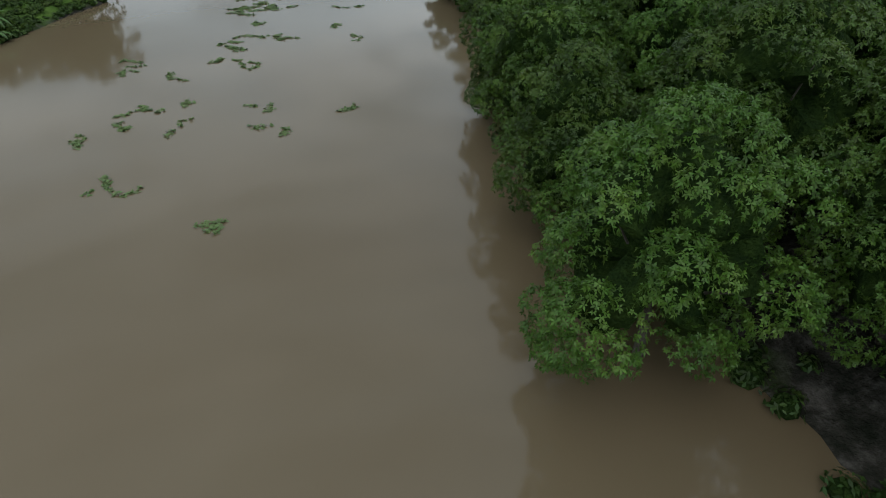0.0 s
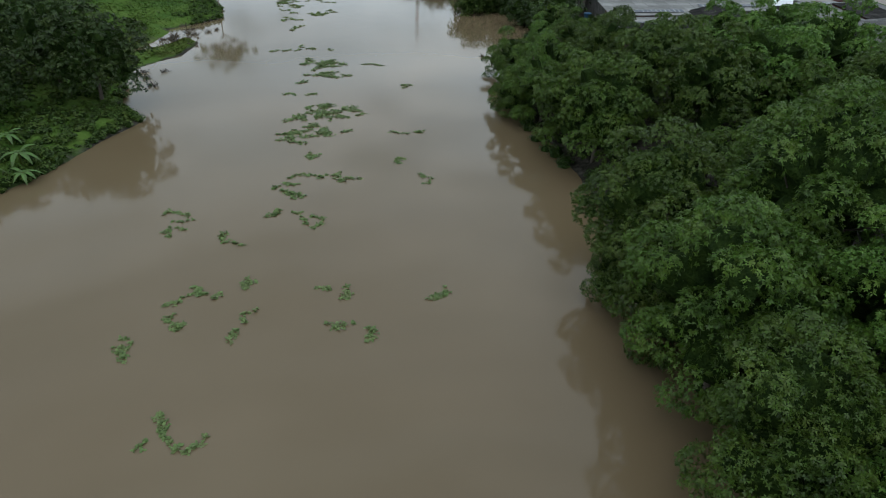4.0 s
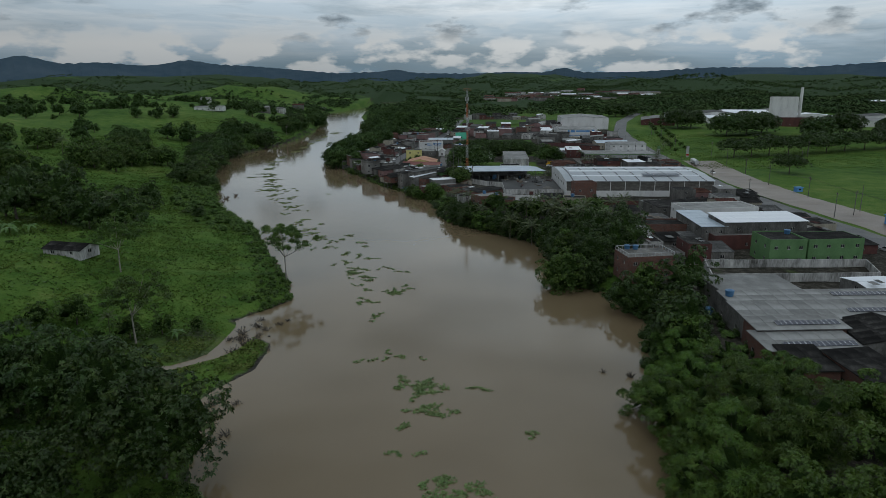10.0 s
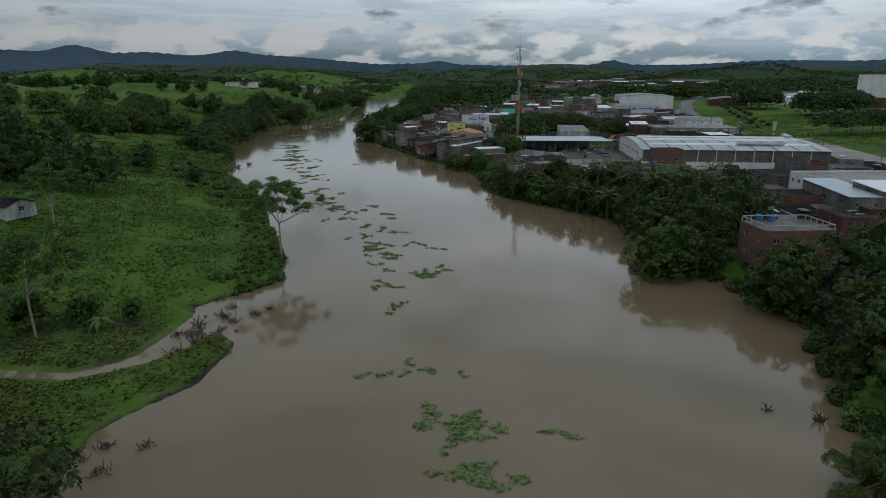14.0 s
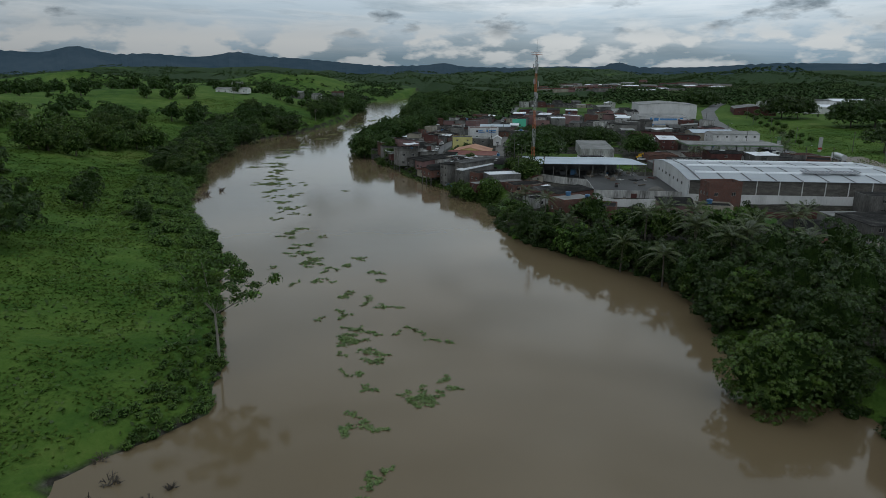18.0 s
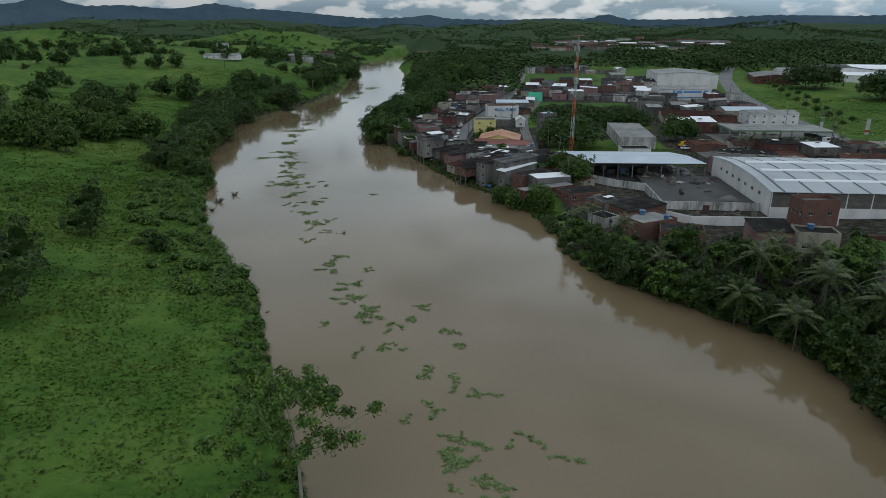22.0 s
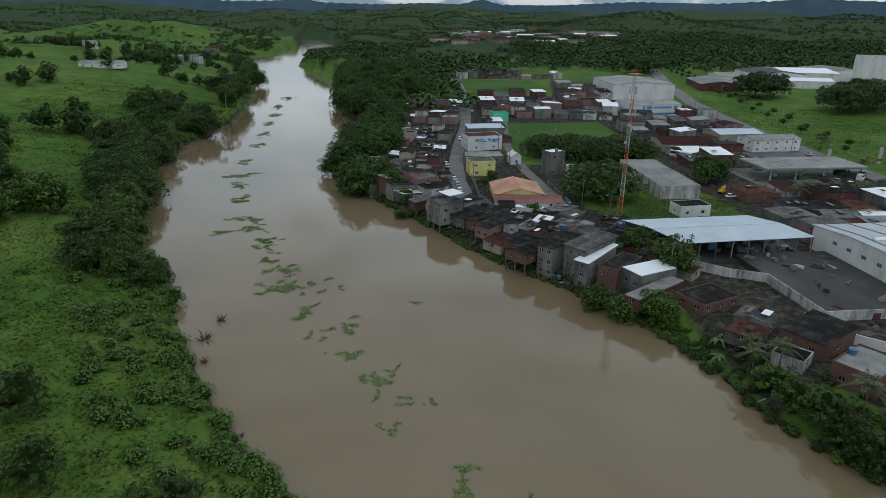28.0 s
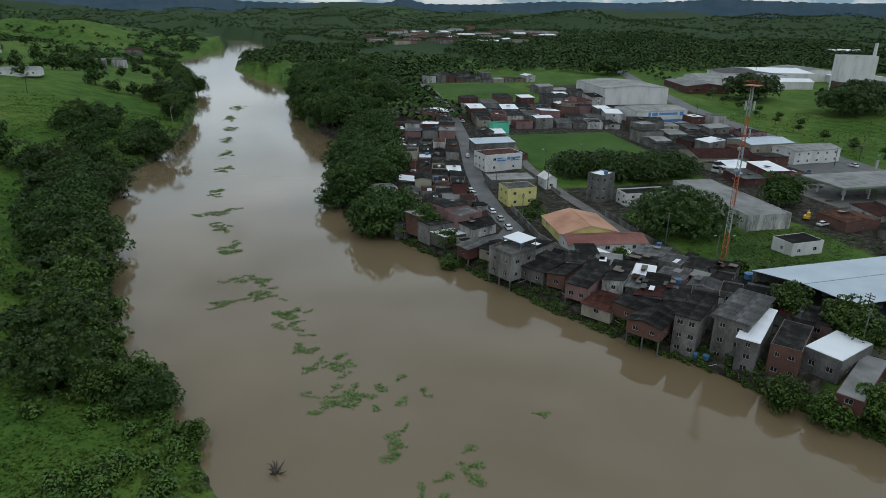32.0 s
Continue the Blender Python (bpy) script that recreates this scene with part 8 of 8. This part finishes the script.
def array(x, y, rot, n, rows_, label="row of dark blue solar panels"):
    z = top_at(x, y)
    t = thing("solar_array", x, y, z + 0.12, rot, label, "solar panels", "rooftop solar arrays")
    zr = [top_at(x + math.cos(radians(rot + 90)) * s, y + math.sin(radians(rot + 90)) * s) for s in (-1, 1)]
    sl = (zr[1] - zr[0]) / 2 if abs(zr[1] - zr[0]) < 1.2 else 0
    for j in range(rows_):
        for i in range(n):
            m = Mesh()
            x0, y0 = (i - n / 2) * 1.05, (j - rows_ / 2) * 1.75
            m.slab((x0, y0, y0 * sl + 0.05), (x0 + 1.0, y0, y0 * sl + 0.05), (x0 + 1.0, y0 + 1.68, (y0 + 1.68) * sl + 0.15), (x0, y0 + 1.68, (y0 + 1.68) * sl + 0.15), 0.04)
            pn = part("panel", m, M_SOLAR, t)
            m = Mesh()
            for a in (0.0, 0.96):
                m.slab((x0 + a, y0, y0 * sl + 0.062), (x0 + a + 0.04, y0, y0 * sl + 0.062), (x0 + a + 0.04, y0 + 1.68, (y0 + 1.68) * sl + 0.162), (x0 + a, y0 + 1.68, (y0 + 1.68) * sl + 0.162), 0.01)
            part("panel_frame", m, M_ALU, pn)


array(57, 191, 3, 14, 1)
array(56, 182.5, 3, 14, 1)
array(36.5, 174.5, 4, 12, 1)
array(35, 166.3, 4, 13, 1)
array(66, 172, 3, 14, 1)
array(68, 160, 3, 12, 2)
array(80, 186.5, 3, 12, 1)
array(60, 356, 0, 16, 2)

# planks, pipes and poles thrown down the bank below the houses
cl = random.Random(15)
for k in range(46):
    i = cl.randrange(20, 28)
    (xa, ya), (xb, yb) = BANK_R[i], BANK_R[i + 1]
    u = cl.random()
    L = math.hypot(xb - xa, yb - ya)
    o = cl.uniform(0.6, 4.5)
    x, y = xa + (xb - xa) * u + (yb - ya) / L * o, ya + (yb - ya) * u - (xb - xa) / L * o
    t = thing("plank", x, y, gz(x, y) + 0.12, cl.uniform(0, 360), "pale plank or pipe lying on the river bank", "plank", "bank debris")
    m = Mesh()
    ln = cl.uniform(1.0, 3.2)
    m.tube((-ln / 2, 0, 0), (ln / 2, 0, cl.uniform(0.2, 1.0)), 0.07, n=5)
    part("pole", m, cl.choice([M_WHPAINT, M_WOOD, M_ALU, M_WOOD]), t)

# roof terrace canopies, railings, balcony
cp = thing("terrace_canopy", -85.5, 437.5, 1.6 + 7.95, -64, "white sheet canopy on posts over a roof terrace", "canopy")
m = Mesh()
m.slab((-3.6, -1.5, 2.5), (3.0, -1.5, 2.5), (3.0, 4.2, 2.8), (-3.6, 4.2, 2.8), 0.08)
part("roof", m, M_RWHITE, cp)
for x in (-3.4, 2.8):
    for y in (-1.3, 4.0):
        m = Mesh()
        m.box(x - 0.08, y - 0.08, 0, x + 0.08, y + 0.08, 2.5)
        part("post", m, M_CONC, cp)
rl = thing("terrace_railing", 17.8, 223, gz(17.8, 223) + 6.55, 10, "white concrete railing round a roof terrace", "railing")
for xa, ya, xb, yb in ((-6.3, -4.3, 6.3, -4.3), (6.3, -4.3, 6.3, 4.3), (6.3, 4.3, -6.3, 4.3), (-6.3, 4.3, -6.3, -4.3)):
    m = Mesh()
    m.tube((xa, ya, 0.95), (xb, yb, 0.95), 0.09, n=5)
    part("rail", m, M_WHPAINT, rl)
    n = int(math.hypot(xb - xa, yb - ya) / 1.6)
    for k in range(n):
        m = Mesh()
        x, y = xa + (xb - xa) * k / n, ya + (yb - ya) * k / n
        m.box(x - 0.07, y - 0.07, 0, x + 0.07, y + 0.07, 0.9)
        part("baluster", m, M_WHPAINT, rl)

# blue booths by the road, white gate post sign, verge sign
for x, y, s in [(125.6, 359.7, 1.2), (125, 288, 2.0)]:
    t = thing("booth", x, y, gz(x, y), 12, "small bright blue roadside booth", "booth", "roadside booths")
    m = Mesh()
    m.box(-1.3 * s, -0.9 * s, -0.2, 1.3 * s, 0.9 * s, 1.7 * s)
    part("wall", m, M_BLUEP, t)
    m = Mesh()
    m.box(-1.5 * s, -1.1 * s, 1.71 * s, 1.5 * s, 1.1 * s, 1.85 * s)
    part("roof", m, M_BLUEP, t)
    m = Mesh()
    m.box(-0.5 * s, -0.93 * s, 0.7 * s, 0.5 * s, -0.905 * s, 1.3 * s)
    part("hatch", m, M_PANE, t)
tt = thing("totem_sign", 120, 500, gz(120, 500), 0, "tall white totem sign by the roundabout", "sign")
m = Mesh()
m.box(-0.9, -0.2, -0.3, 0.9, 0.2, 7.5)
part("panel", m, M_WHPAINT, tt)
m = Mesh()
m.box(-0.92, -0.22, 1.2, 0.92, 0.22, 2.2)
part("red_band", m, PAINTS["red"], tt)
fs = thing("price_sign", 104, 512, gz(104, 512), 20, "tall green and white filling station sign", "sign")
m = Mesh()
m.box(-1.1, -0.2, -0.3, 1.1, 0.2, 6.5)
part("panel", m, M_WHPAINT, fs)
m = Mesh()
m.box(-1.12, -0.22, 4.4, 1.12, 0.22, 6.4)
part("green_band", m, M_GREEN, fs)

# lettered fronts: unreadable writing as plain bars
def bars(x, y, z, rot, items, label):
    t = thing("wall_sign", x, y, z, rot, label, "sign")
    for x0, z0, w, h, mt in items:
        m = Mesh()
        m.box(x0, -0.03, z0, x0 + w, 0.0, z0 + h)
        part("lettering_bar", m, mt, t)


bars(-54.4, 538.0, gz(-56, 543) + 3.0, 10, [(-4.5, 2.0, 2.6, 0.5, M_BLUEP), (-4.3, 1.1, 4.0, 0.45, M_BLUEP), (0.4, 1.5, 1.2, 1.2, M_BLUEP), (2.0, 1.9, 4.4, 0.6, M_BLUEP), (2.0, 1.0, 4.0, 0.4, M_BLUEP)], "blue lettering bars on the white hall front")
bars(66.6, 621.9, gz(66, 634) + 2.2, 3, [(-9, 1.4, 1.6, 2.2, M_BLUEP), (-6.5, 1.6, 3.5, 1.8, M_BLUEP), (-2, 2.0, 12, 1.2, M_BLUEP), (11.5, 1.4, 2.5, 2.2, M_BLUEP), (-15.5, -1.8, 31, 1.2, M_BLUEP)], "blue lettering bars on the shop front")

# mint-green house front, green gable, blue wall, small chapel
house("mint_house", -34, 611, 9, 6, 6, 4.6, M_MINT, "flat", M_RGREY, 1, "small mint-green house beside the playing field", "house", (1, 1, 0, 1), parapet=0.8)
house("green_shop", -66, 437, 5, 5, -10, 3.2, M_MINT, "shed", M_RDARK, 1, "small green-fronted corner shop building", "house", (1, 0, 0, 1))
house("green_house", -42.5, 399.5, 6, 6, -40, 4.2, M_GREEN, "shed", M_RDARK, 1, "light green house behind the riverside row", "house", (1, 1, 0, 1))
house("blue_house", -58.5, 414, 5, 6, -36, 3.0, M_BLUEP, "shed", M_RDARK, 1, "small blue house in the packed row", "house", (1, 1, 0, 1))
house("chapel", -46.8, 512, 4.5, 7, 2, 3.6, M_WHITE, "gabley", M_WHITE, 1, "tiny white chapel beside the lane", "chapel", (1, 0, 0, 1), rise=1.6)


# ---- walled garden beside the street, heap of pale gravel in the yard ----
gr = random.Random(6)
plant(copy_thing(sh2, Matrix.Identity(4)), [(gr.uniform(-69, -60), gr.uniform(470, 487), gr.uniform(0, 360), gr.uniform(0.5, 1.1)) for _ in range(9)])
plant(copy_thing(lite_far, Matrix.Identity(4)), [(-66.5, 476, 20, 0.32), (-62, 484, 100, 0.4), (-31.5, 420, 60, 0.42), (-27, 417, 10, 0.35)])
heap = thing("gravel_heap", 8.5, 358, 6.2, 15, "low heap of pale gravel on the wet yard", "gravel")
m = Mesh()
for j, (r_, z_) in enumerate(((2.9, 0.0), (2.3, 0.5), (1.4, 1.0), (0.5, 1.25))):
    for i in range(14):
        q = r_ * gr.uniform(0.88, 1.1)
        m.v.append((q * math.cos(i * 0.4488), q * math.sin(i * 0.4488) * 0.7, z_ + gr.uniform(-0.08, 0.08) * (j > 0)))
for j in range(3):
    for i in range(14):
        m.f.append((j * 14 + i, j * 14 + (i + 1) % 14, (j + 1) * 14 + (i + 1) % 14, (j + 1) * 14 + i))
m.f.append(tuple(42 + i for i in range(14)))
part("mound", m, M_PAVE, heap)


# ---- scrap and rubble about the yard ----
sr = random.Random(88)
for k in range(46):
    if k < 26:
        x, y, z = sr.uniform(-10.5, 13), sr.choice((sr.uniform(378, 388), sr.uniform(354, 388))), 6.2
    else:
        x, y = sr.uniform(-14, 12), sr.uniform(343.5, 350.5)
        z = gz(x, y)
    t = thing("scrap_part", x, y, z, sr.uniform(0, 180), "discarded metal part or pallet lying in the yard", "scrap", "yard scrap")
    s = sr.uniform(0.35, 1.2)
    m = Mesh()
    if k % 3 == 0:
        for q in range(5):
            m.box(-s, -s + q * s * 0.45, 0.12, s, -s + q * s * 0.45 + s * 0.3, 0.2)
        for q in (-0.8, 0, 0.7):
            m.box(q * s, -s, 0, q * s + 0.12, s * 1.1, 0.12)
    elif k % 3 == 1:
        m.tube((-s * 1.6, 0, 0.2), (s * 1.6, 0.2, 0.25), 0.2, n=8)
        m.tube((-s * 1.4, 0.5, 0.15), (s * 1.2, 0.4, 0.15), 0.13, n=8)
    else:
        m.box(-s * 0.8, -s * 0.5, 0, s * 0.8, s * 0.5, s * 0.7)
        m.box(-s * 0.5, -s * 0.52, s * 0.7, s * 0.3, s * 0.4, s)
    part("body", m, sr.choice([M_STEELDK, M_WOOD, M_CONC, M_BLACK, M_REDWALL, M_OLDWHITE]), t)
